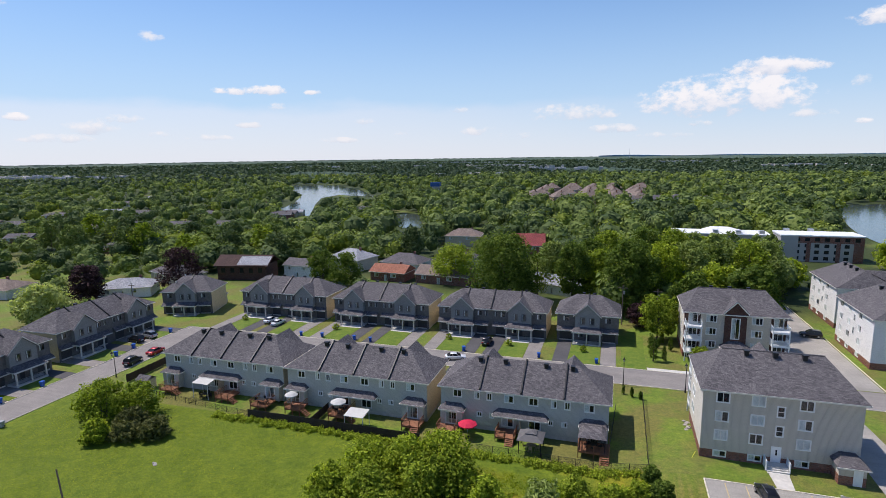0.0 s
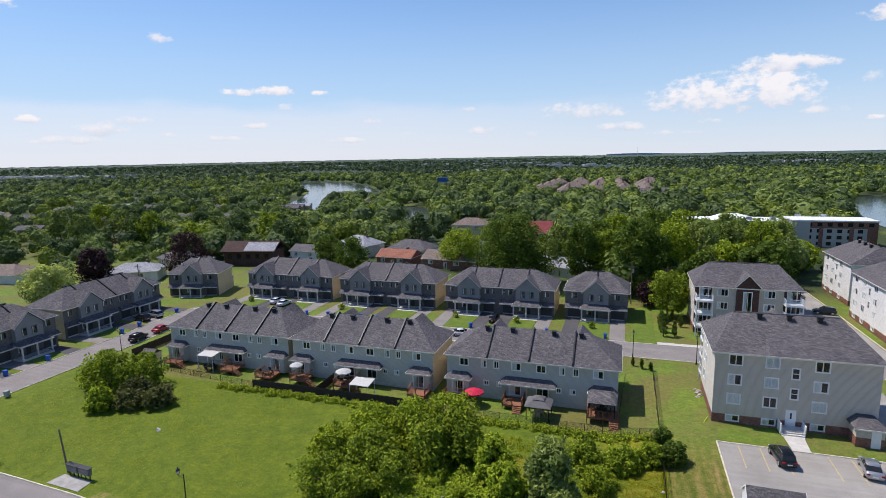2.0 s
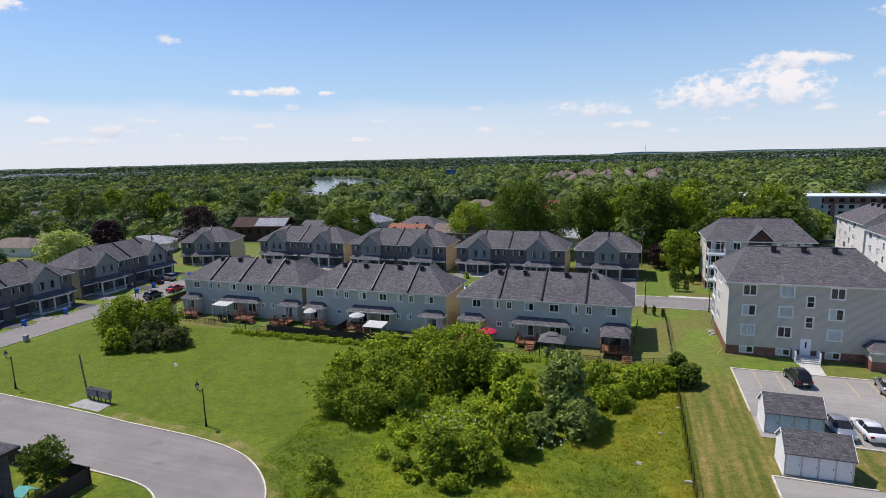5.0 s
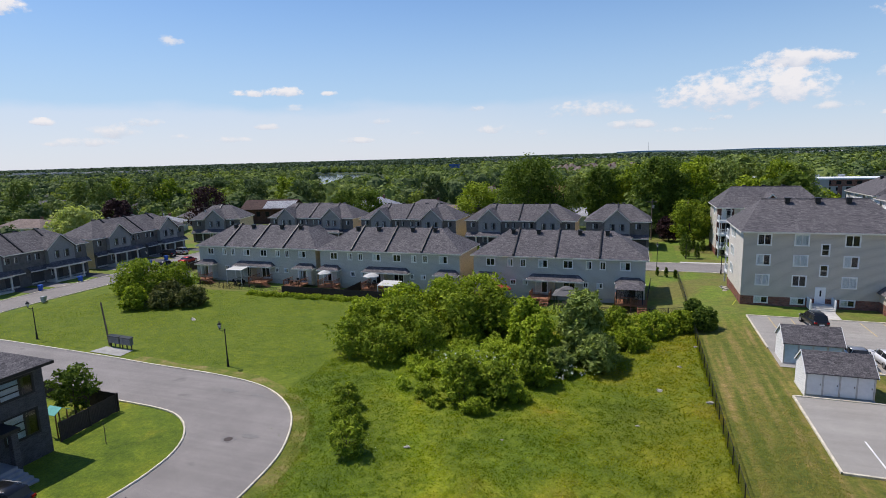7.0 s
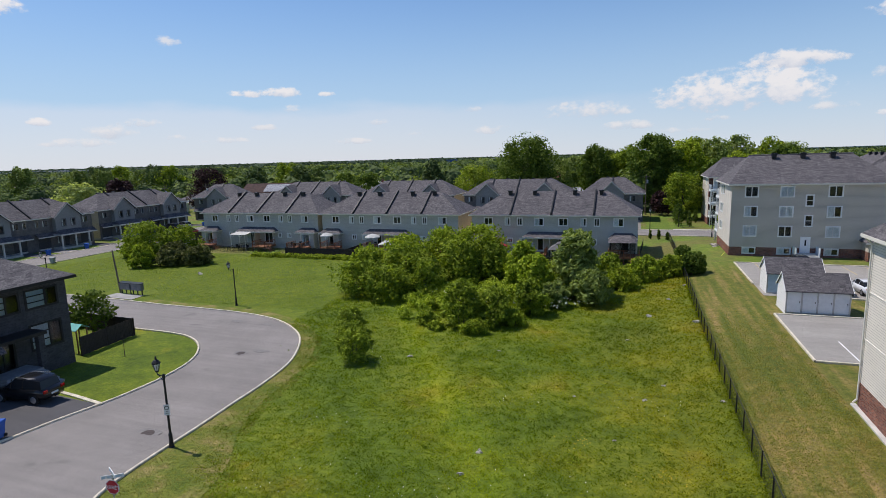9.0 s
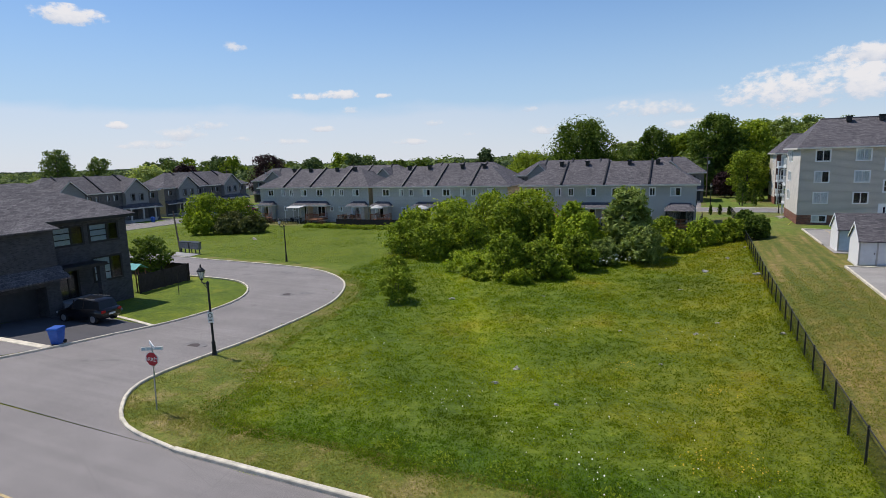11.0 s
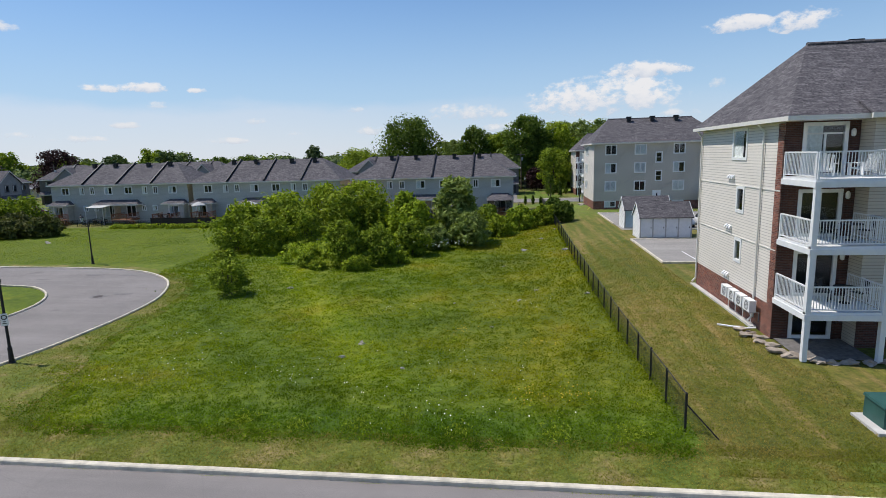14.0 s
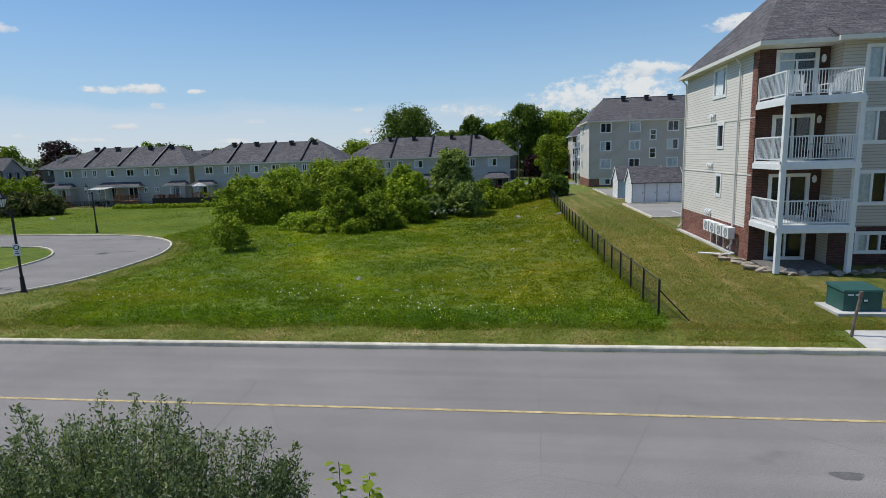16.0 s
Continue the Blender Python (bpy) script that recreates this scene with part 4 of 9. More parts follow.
    for x in (g0 - 0.7, g1 + 0.7):
        part("canopy_post", MB().box(x - 0.12, x + 0.12, gy0 - 1.5, gy0 - 1.26, -0.2, 3.2), M_WHITE, th)
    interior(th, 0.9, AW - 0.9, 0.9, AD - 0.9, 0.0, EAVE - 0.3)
    # roof
    mb = MB()
    a, b = hip(mb, 0, AW, -0.75, AD, EAVE, RIDGE - EAVE, 3.4)
    part("roof", mb, M_SHINGLE, th, "charcoal asphalt shingle hip roof")
    mb = MB()
    mb.slab([(bx - 0.4, fy - 0.5, EAVE + 0.02), (AW - bx + 0.4, fy - 0.5, EAVE + 0.02), (AW - bx - 2.0, 2.2, EAVE + 2.2), (bx + 2.0, 2.2, EAVE + 2.2)], 0.1)
    mb.slab([(bx - 0.4, -0.4, EAVE + 0.6), (bx - 0.4, fy - 0.5, EAVE + 0.02), (bx + 2.0, 2.2, EAVE + 2.2)], 0.1)
    mb.slab([(AW - bx + 0.4, fy - 0.5, EAVE + 0.02), (AW - bx + 0.4, -0.4, EAVE + 0.6), (AW - bx - 2.0, 2.2, EAVE + 2.2)], 0.1)
    part("front_roof", mb, M_SHINGLE, th)
    part("front_gutter", MB().box(bx - 0.45, AW - bx + 0.45, fy - 0.55, fy - 0.45, EAVE - 0.2, EAVE), M_TRIM, th)
    part("ridge_cap", MB().tube(a, b, 0.12, n=6), M_SHINGLE, th)
    fascia(th, 0, AW, -0.75, AD, EAVE)
    for x in (5.6, 9.2, 12.8):
        roof_vent(th, x, a[1] + 0.9, RIDGE - 0.15)
    return th


def build_apartments():
    apartment("grey apartment block with red brick base and charcoal hip roof", pose(30.9, 78.4 + 11.9, 0.3, 0, 0, 180))
    apartment("ivory-sided apartment block with brown brick balcony bays beside the road", pose(11.72, 17.45, 0.3), AD=10.75, near=True)
    apartment("grey apartment block with white balconies and a brick entrance gable", pose(14.2, 121.5, -0.55))
    apartment("white-sided apartment block beyond the car park", pose(60.2, 123.4, -0.5, 0, 0, 90), side=M_SIDE_WHITE, rear=M_SIDE_WHITE)
    apartment("white-sided apartment block behind another one", pose(62.8, 151.2, -0.6, 0, 0, 90), side=M_SIDE_WHITE, rear=M_SIDE_WHITE)


build_apartments()

# ---- street furniture, fences and the meadow's edge ----
def chain_mat():
    """Chain-link fabric: dark wire crossing in diamonds with gaps between."""
    m = Mat("chain_link", 0.5, 0.4)
    m.color((0.02, 0.02, 0.02))
    w = m.place("World")
    s = m.node("SeparateXYZ")
    m.link(w, s.inputs[0])
    u = m.math("ADD", s.outputs[0], s.outputs[1])
    wires = []
    for sign in ("ADD", "SUBTRACT"):
        f = m.math("FRACT", m.math("DIVIDE", m.math(sign, u, s.outputs[2]), 0.075))
        wires.append(m.math("LESS_THAN", f, 0.15))
    tr = m.node("BsdfTransparent")
    mx = m.node("MixShader")
    m.link(m.math("MAXIMUM", wires[0], wires[1]), mx.inputs[0])
    m.link(tr.outputs[0], mx.inputs[1])
    m.link(m.b.outputs[0], mx.inputs[2])
    m.link(mx.outputs[0], m.t.nodes["Material Output"].inputs[0])
    return m.m


M_CHAIN = chain_mat()


def chain_fence(pts, spacing, high, label, brace=False):
    """A black chain-link fence: posts, top rail and fabric from post to post."""
    th = thing("chain_link_fence", label, "fence")
    line = even(pts, max(2, int(sum((Vector(b) - Vector(a)).length for a, b in zip(pts, pts[1:])) / spacing) + 1))
    post = part("post", MB().lathe(0, 0, [(-0.2, 0.042), (high + 0.03, 0.042), (high + 0.07, 0.015)], 8), M_BLACK, th)
    first = True
    for i, (x, y) in enumerate(line):
        x, y = float(x), float(y)
        rnd = random.Random(i)
        if first:
            post.location, first = (x, y, gz(x, y)), False
        else:
            same(th, post, x, y, gz(x, y) + rnd.uniform(-0.03, 0.02))
        if i:
            a, b = Vector((px, py, gz(px, py))), Vector((x, y, gz(x, y)))
            up = Vector((0, 0, high))
            part("top_rail", MB().tube(a + up, b + up, 0.022, n=6), M_BLACK, th)
            lo = Vector((0, 0, 0.04))
            part("wire_mesh", MB().face(a + lo, b + lo, b + up, a + up), M_CHAIN, th)
        px, py = x, y
    if brace:
        x, y = float(line[0][0]), float(line[0][1])
        part("brace", MB().tube((x, y, gz(x, y) + high * 0.75), (x + 0.95, y - 0.5, gz(x, y) - 0.05), 0.025, n=6), M_BLACK, th)
    return th


def board_fence(p, q, high, label, mat=None, board=0.15):
    """A close-boarded fence with posts and a capping rail."""
    th = thing("wooden_fence", label, "fence")
    p, q = Vector(p), Vector(q)
    d = q - p
    n = int(d.length / board)
    u = d.normalized()
    rz = math.atan2(d.y, d.x)
    proto = part("board", MB().box(0.006, board - 0.006, -0.012, 0.012, 0.04, high), mat or M_WOOD_D, th)
    for i in range(n):
        c = p + u * board * i
        h = gz(c.x, c.y) + 0.02 * math.sin(i * 7.3)
        if i == 0:
            proto.location, proto.rotation_euler = (c.x, c.y, h), (0, 0, rz)
        else:
            same(th, proto, c.x, c.y, h, rz)
    k = max(1, int(d.length / 2.4))
    for i in range(k + 1):
        c = p + d * i / k
        part("post", MB().box(c.x - 0.05, c.x + 0.05, c.y - 0.05, c.y + 0.05, gz(c.x, c.y) - 0.2, gz(c.x, c.y) + high + 0.06), mat or M_WOOD_D, th)
    for h in (0.3, high - 0.25):
        part("rail", MB().tube((p.x, p.y, gz(p.x, p.y) + h), (q.x, q.y, gz(q.x, q.y) + h), 0.035, n=4), mat or M_WOOD_D, th)
    return th


M_LAMPGLASS = plain("lamp_glass", (0.62, 0.64, 0.62), 0.2, vary=0.05)


def street_lamp(x, y, toward=(-1, 0), label="black old-style street lamp with a hanging lantern arm"):
    """A fluted base, a slim post and a lantern on a short side arm."""
    th = thing("street_lamp", label, "street lamp", Matrix.Translation((x, y, gz(x, y))), "street lamps")
    part("base", MB().lathe(0, 0, [(-0.1, 0.17), (0.05, 0.17), (0.12, 0.13), (0.7, 0.1), (0.8, 0.115), (0.9, 0.075)], 12), M_BLACK, th)
    part("post", MB().lathe(0, 0, [(0.9, 0.07), (4.15, 0.055), (4.2, 0.085), (4.35, 0.085), (4.42, 0.02)], 10), M_BLACK, th)
    d = Vector((*toward, 0)).normalized()
    a, b = Vector((0, 0, 4.25)), d * 0.5 + Vector((0, 0, 4.3))
    part("arm", MB().tube(a, b, 0.03).tube(b, b + Vector((0, 0, 0.2)), 0.03).tube(Vector((0, 0, 3.95)), d * 0.4 + Vector((0, 0, 4.25)), 0.018), M_BLACK, th)
    c = d * 0.5
    lan = part("lantern", MB().lathe(c.x, c.y, [(4.45, 0.08), (4.5, 0.1), (4.55, 0.09)], 8), M_BLACK, th)
    part("glass", MB().lathe(c.x, c.y, [(4.55, 0.1), (4.95, 0.2)], 8), M_LAMPGLASS, lan, "pale lamp glass")
    mb = MB().lathe(c.x, c.y, [(4.95, 0.24), (5.02, 0.23), (5.14, 0.12), (5.18, 0.06), (5.3, 0.05), (5.38, 0.01)], 10)
    part("cap", mb, M_BLACK, lan)
    for i in range(8):
        w = math.tau * i / 8
        part("rib", MB().tube((c.x + 0.105 * math.cos(w), c.y + 0.105 * math.sin(w), 4.55), (c.x + 0.205 * math.cos(w), c.y + 0.205 * math.sin(w), 4.96), 0.011, n=4), M_BLACK, lan)
    return th


M_SIGNRED = plain("sign_red", (0.42, 0.02, 0.03), 0.5, vary=0.08)
M_SIGNWHITE = plain("sign_white", (0.75, 0.75, 0.73), 0.5, vary=0.05)
M_SIGNBLUE = plain("sign_pale_blue", (0.45, 0.55, 0.62), 0.5, vary=0.08)


def lettering(body, size, mat, parent, place, turn):
    c = bpy.data.curves.new("lettering", "FONT")
    c.body, c.size, c.align_x, c.align_y, c.extrude = body, size, "CENTER", "CENTER", 0.002
    c.materials.append(mat)
    tmp = new("lettering", c)
    me = bpy.data.meshes.new_from_object(tmp.evaluated_get(bpy.context.evaluated_depsgraph_get()))
    bpy.data.objects.remove(tmp)
    ob = new("lettering", me)
    ob.parent, ob.location, ob.rotation_euler = parent, place, turn
    return ob


def build_signs():
    x, y = -20.7, 7.2
    face = radians(8)
    th = thing("stop_sign", "red octagonal stop sign on a steel post with street name plates", "road sign", pose(x, y, gz(x, y), 0, 2.5, math.degrees(face)))
    part("post", MB().lathe(0, 0, [(-0.2, 0.03), (3.0, 0.03), (3.02, 0.01)], 8), M_STEEL, th)
    mb = MB()
    r = 0.33
    pts = [(r * math.cos(math.tau * (i + 0.5) / 8), r * math.sin(math.tau * (i + 0.5) / 8)) for i in range(8)]
    for s, yy in ((1.0, -0.045), (1.0, -0.033)):
        mb.face(*[(a, yy, 2.33 + b) for a, b in (pts if yy < -0.04 else pts[::-1])])
    plate = part("plate", mb, M_SIGNWHITE, th, "white-edged octagonal plate")
    part("red_face", MB().face(*[(a * 0.93, -0.049, 2.33 + b * 0.93) for a, b in pts]), M_SIGNRED, plate)
    lettering("ARRÊT", 0.23, M_SIGNWHITE, plate, (0, -0.053, 2.31), (radians(90), 0, 0))
    for k, (z, rz) in enumerate(((2.78, 0.5), (2.95, -0.6))):
        o = part("name_plate", MB().box(-0.42, 0.42, -0.012, 0.012, z - 0.075, z + 0.075), M_SIGNWHITE, th, "small street name plate")
        o.rotation_euler = (0, 0, rz)
        part("name_bar", MB().box(-0.2, 0.36, -0.016, -0.012, z - 0.035, z + 0.035).box(-0.38, -0.26, -0.016, -0.012, z - 0.05, z + 0.05), M_SIGNBLUE, o)
    lamp = street_lamp(-25.3, 14.6, (-0.9, 0.1), "black street lamp carrying a no-parking plate beside the bend")
    plate = part("sign_plate", MB().box(-0.16, 0.16, -0.085, -0.075, 2.0, 2.62), M_SIGNWHITE, lamp, "white no-parking plate")
    ring = MB()
    for i in range(20):
        a, b = math.tau * i / 20, math.tau * (i + 1) / 20
        ring.face(*[(rr * math.cos(w), -0.089, 2.43 + rr * math.sin(w)) for rr, w in ((0.085, a), (0.13, a), (0.13, b), (0.085, b))])
    part("ring", ring, M_BLACK, plate)
    part("bar", MB().box(-0.09, 0.09, -0.09, -0.086, 2.1, 2.14).box(-0.07, 0.07, -0.09, -0.086, 2.19, 2.23), M_BLACK, plate)
    plate.rotation_euler = (0, 0, radians(25))
    street_lamp(-44.5, 43.6, (-0.8, -0.6))
    street_lamp(-76.9, 44.9, (-0.8, -0.6))
    street_lamp(2.2, 102.4, (0, 1))
    street_lamp(12.8, 102.2, (0, 1))
    street_lamp(-94.9, 80.5, (-1, 0))


build_signs()


M_CONCRETE_P = plain("grey_concrete_pad", (0.34, 0.33, 0.31), 0.9, vary=0.2, scale=1.5)


def build_mailboxes():
    sheet("pavement_pad", [(-65.0, 43.0), (-59.6, 42.7), (-59.8, 44.7), (-64.6, 45.0)], M_CONCRETE_P, 0.07, "pale concrete pad beneath the mailboxes")
    metal = plain("grey_mailbox_metal", (0.17, 0.18, 0.20), 0.5, 0.3, vary=0.12)
    for k in range(2):
        x, y = -63.1 + 2.05 * k, 45.1 - 0.12 * k
        th = thing("mailbox_unit", "grey community mailbox on dark legs", "mailbox", pose(x, y, gz(x, y) + 0.07, 0, 0, -4), "community mailboxes")
        part("cabinet", MB().box(-0.92, 0.92, -0.2, 0.22, 0.55, 1.42), metal, th)
        part("roof", MB().slab([(-1.0, -0.3, 1.47), (1.0, -0.3, 1.47), (1.0, 0.3, 1.56), (-1.0, 0.3, 1.56)], 0.06), M_BLACK, th)
        for i in range(4):
            for j in range(4):
                part("mail_door", MB().box(-0.87 + 0.44 * i, -0.87 + 0.44 * i + 0.41, -0.222, -0.2, 0.6 + 0.2 * j, 0.6 + 0.2 * j + 0.185), metal, th)
        for lx in (-0.8, 0, 0.8):
            part("leg", MB().box(lx - 0.05, lx + 0.05, -0.05, 0.05, -0.05, 0.55), M_BLACK, th)
    x, y = -64.6, 45.5
    th = thing("wooden_pole", "short weathered leaning wooden pole beside the mailboxes", "pole", pose(x, y, gz(x, y), 0, -6, 0))
    part("pole", MB().lathe(0, 0, [(-0.2, 0.12), (5.6, 0.09), (5.7, 0.04)], 9), M_WOOD_P, th)


build_mailboxes()
chain_fence([(5.35, 8.6), (5.2, 40), (5.35, 97)], 2.25, 1.3, "black chain-link fence running along the meadow", True)
chain_fence([(-82, 75.6), (-58.2, 73.2)], 2.3, 1.1, "black chain-link fence behind the gardens")
chain_fence([(-18.5, 73.4), (5.2, 73.2)], 2.3, 1.1, "black chain-link fence behind the lawns")
board_fence((-58.0, 73.0), (-27.5, 73.2), 1.5, "dark-stained board fence behind the gardens")
board_fence((-46.2, 73.2), (-46.2, 79.0), 1.5, "dark-stained board fence between gardens")
chain_fence([(-71.5, 74.4), (-71.5, 79.5)], 2.3, 1.1, "black chain-link fence between gardens")
chain_fence([(0.2, 79.6), (0.9, 92)], 2.4, 1.1, "black chain-link fence on the lawn")


# ---- vehicles and bins ----
M_TYRE = plain("tyre_rubber", (0.02, 0.02, 0.02), 0.85, vary=0.2)
M_RIM = plain("alloy_rim", (0.45, 0.45, 0.46), 0.3, 0.8)
M_CARGLASS = plain("tinted_car_glass", (0.02, 0.022, 0.025), 0.06, vary=0.1)
M_LIGHTRED = plain("tail_lamp", (0.35, 0.01, 0.01), 0.2, vary=0.1)
M_LIGHTCLEAR = plain("head_lamp", (0.6, 0.62, 0.64), 0.12, vary=0.05)


def paint(name, c, metal=0.3):
    m = Mat(name, 0.28, metal)
    n = m.noise(m.place("World"), 2.0, 3)
    m.color(m.ramp(n, (0.3, tuple(v * 0.92 for v in c)), (0.7, tuple(v * 1.06 for v in c))))
    m.b.inputs["Coat Weight"].default_value = 0.6
    return m.m


PAINTS = {"black": paint("black_car_paint", (0.012, 0.012, 0.014)), "silver": paint("silver_car_paint", (0.42, 0.43, 0.44), 0.6),
          "white": paint("white_car_paint", (0.72, 0.73, 0.74), 0.0), "red": paint("red_car_paint", (0.45, 0.02, 0.02)), "grey": paint("grey_car_paint", (0.16, 0.17, 0.18), 0.5)}


def loft(mb, rings):
    """Joins closed rings of equal length into a skin with end caps."""
    k, n = len(mb.v), len(rings[0])
    for r in rings:
        mb.v += [tuple(p) for p in r]
    for j in range(len(rings) - 1):
        mb.f += [(k + j * n + i, k + j * n + (i + 1) % n, k + (j + 1) * n + (i + 1) % n, k + (j + 1) * n + i) for i in range(n)]
    mb.f += [tuple(k + i for i in reversed(range(n))), tuple(k + (len(rings) - 1) * n + i for i in range(n))]
    return mb


def car(colour, x, y, rz, tall=False, label="", z=None):
    """A parked car; its nose points to +x before it is turned by rz."""
    th = thing("car", label or f"parked {colour} car", "car", pose(x, y, gz(x, y) + 0.05 if z is None else z, 0, 0, rz), "parked cars")
    hi = 0.2 if tall else 0.0
    st = [(-2.25, 0.45, 0.78, 0.72), (-2.18, 0.32, 0.95, 0.84), (-1.6, 0.26, 1.0, 0.9), (-0.6, 0.22, 0.98, 0.91), (0.7, 0.22, 0.96, 0.91), (1.3, 0.24, 0.88, 0.89), (1.95, 0.28, 0.76, 0.84), (2.2, 0.36, 0.66, 0.72), (2.28, 0.45, 0.58, 0.6)]
    rings = []
    for sx, zb, zt, w in st:
        zt += hi * 0.7
        zb += hi * 0.4
        m = (zb + zt) / 2
        rings.append([(sx, -w * 0.88, zb), (sx, w * 0.88, zb), (sx, w, m - 0.06), (sx, w * 0.97, zt - 0.1), (sx, w * 0.82, zt), (sx, -w * 0.82, zt), (sx, -w * 0.97, zt - 0.1), (sx, -w, m - 0.06)])
    part("body", loft(MB(), rings), PAINTS[colour], th, smooth=True)
    zr = 1.42 + hi * 1.6
    b0 = 0.95 + hi * 0.7
    back = -2.05 if tall else -1.75
    cab = [(back, b0, b0 + 0.02, 0.7), (back + (0.18 if tall else 0.75), b0 - 0.05, zr - 0.1, 0.66), (-0.4, b0 - 0.05, zr - 0.02, 0.68), (0.2, b0 - 0.05, zr - 0.04, 0.67), (1.1, b0 - 0.1, b0 + 0.0, 0.72)]
    rings = [[(sx, -0.8, zb), (sx, 0.8, zb), (sx, w, zt), (sx, -w, zt)] for sx, zb, zt, w in cab]
    part("glasshouse", loft(MB(), rings), M_CARGLASS, th, "tinted windows")
    rb = back + (0.2 if tall else 0.72)
    part("roof", loft(MB(), [[(sx, -w, zt - 0.03), (sx, w, zt - 0.03), (sx, w * 0.86, zt + 0.03), (sx, -w * 0.86, zt + 0.03)] for sx, zt, w in ((rb, zr - 0.1, 0.66), (-0.5, zr - 0.02, 0.69), (0.28, zr - 0.05, 0.67))]), PAINTS[colour], th, smooth=True)
    for px in (-0.45, 0.55):
        for s in (-1, 1):
            part("pillar", MB().tube((px - 0.02, s * 0.805, b0 - 0.02), (px - 0.12, s * 0.675, zr - 0.05), 0.03, n=5), PAINTS[colour], th)
    for wx in (-1.38, 1.4):
        for s in (-1, 1):
            r = 0.33 + hi * 0.25
            ty = part("wheel", MB().tube((wx, s * 0.68, r), (wx, s * 0.9, r), r, n=16), M_TYRE, th, "black tyre")
            part("rim", MB().tube((wx, s * 0.895, r), (wx, s * 0.912, r), r * 0.64, r * 0.6, n=10), M_RIM, ty)
    for s in (-1, 1):
        part("headlight", MB().box(2.02, 2.235, s * 0.62 - 0.14, s * 0.62 + 0.14, 0.56 + hi * 0.5, 0.68 + hi * 0.5), M_LIGHTCLEAR, th)
        part("tail_light", MB().box(-2.27, -2.1, s * 0.66 - 0.15, s * 0.66 + 0.15, 0.72 + hi * 0.5, 0.9 + hi * 0.5), M_LIGHTRED, th)
        part("mirror", MB().box(0.62, 0.76, s * 0.98 - 0.09, s * 0.98 + 0.09, b0 - 0.02, b0 + 0.13), PAINTS[colour], th)
    part("number_plate", MB().box(-2.285, -2.25, -0.26, 0.26, 0.55 + hi * 0.4, 0.68 + hi * 0.4), M_SIGNWHITE, th)
    if tall:
        for s in (-1, 1):
            part("roof_rail", MB().tube((-1.5, s * 0.6, zr + 0.06), (0.1, s * 0.6, zr + 0.06), 0.025, n=5), M_RIM, th)
    return th


def wheeled_bin(x, y, rz=0.0, mat=None, label="blue plastic wheeled recycling bin at the kerb"):
    mat = mat or M_BLUE
    th = thing("wheeled_bin", label, "bin", pose(x, y, gz(x, y) + 0.04, 0, 0, rz), "kerbside bins")
    part("body", loft(MB(), [[(-w, -w, z), (w, -w, z), (w, w, z), (-w, w, z)] for z, w in ((0.06, 0.24), (0.9, 0.32), (0.94, 0.34), (1.0, 0.34))]), mat, th)
    part("lid", loft(MB(), [[(-0.36, -0.38, 1.0), (0.36, -0.38, 1.0), (0.36, 0.38, 1.0), (-0.36, 0.38, 1.0)], [(-0.34, -0.33, 1.07), (0.34, -0.33, 1.07), (0.34, 0.36, 1.09), (-0.34, 0.36, 1.09)]]), mat, th)
    for s in (-1, 1):
        part("wheel", MB().tube((s * 0.24, 0.26, 0.12), (s * 0.3, 0.26, 0.12), 0.12, n=12), M_TYRE, th)
    part("handle", MB().tube((-0.28, 0.4, 0.98), (0.28, 0.4, 0.98), 0.025, n=6), mat, th)
    return th


def build_vehicles():
    car("black", 18.6, 69.9, 97, True, "parked black sport utility car in the marked lot", 0.36)
    car("silver", 27.4, 69.9, 82, False, "parked silver saloon in the marked lot", 0.36)
    car("silver", 19.2, 57.6, -86, False, "parked silver car beside the storage sheds", 0.36)
    car("white", 21.7, 57.8, 94, False, "parked white car beside the storage sheds", 0.36)
    car("red", 25.4, 58.4, 90, False, "parked red car in the marked lot", 0.36)
    car("black", 43.6, 142.2, 172, True, "parked black car beyond the apartment blocks", -0.5)
    car("black", 38, 163, 170, True, "parked black car by the trees", -0.7)
    car("grey", 41, 156, 175, False, "parked dark grey car by the trees", -0.7)
    car("white", -85.8, 119.8, 86, False, "parked white car on a driveway")
    car("white", -82.6, 118.4, 86, False, "parked white car beside another on a driveway")
    car("black", -27.3, 118.3, 90, True, "parked black car on a driveway")
    car("silver", -107.2, 101.0, 172, True, "parked silver car on a driveway")
    car("black", -108.0, 98.0, 172, True, "parked black car on a driveway")
    car("black", -97.6, 87.2, 100, True, "parked black car along the street")
    car("red", -97.4, 93.2, 96, False, "parked red car along the street")
    car("white", -31.6, 107.0, 20, False, "white car standing in the street")
    car("black", -40.6, 17.2, 187, True, "parked black sport utility car on the driveway")
    wheeled_bin(-35.6, 12.0, 20)
    for x, y in ((-71.9, 112.0), (-66.4, 112.4), (-58.0, 112.6), (-53.8, 112.4), (-31.2, 112.3), (-14.8, 112.6), (-3.0, 112.3)):
        wheeled_bin(x, y, x * 13 % 40)
    for y in (89.6, 94.3, 105.5, 72.9, 65.1):
        wheeled_bin(-104.9, y, y * 7 % 40 + 70)
    wheeled_bin(-95.2, 58.8, 10, plain("grey_bin_plastic", (0.3, 0.32, 0.32), 0.5), "grey plastic bin at the kerb")


build_vehicles()


# ---- meadow: grass, flowers, stones ----
BEND_ARRAY = np.array([tuple(p) for p in BEND_OUT if p.y < 42.5 and p.x > -60])


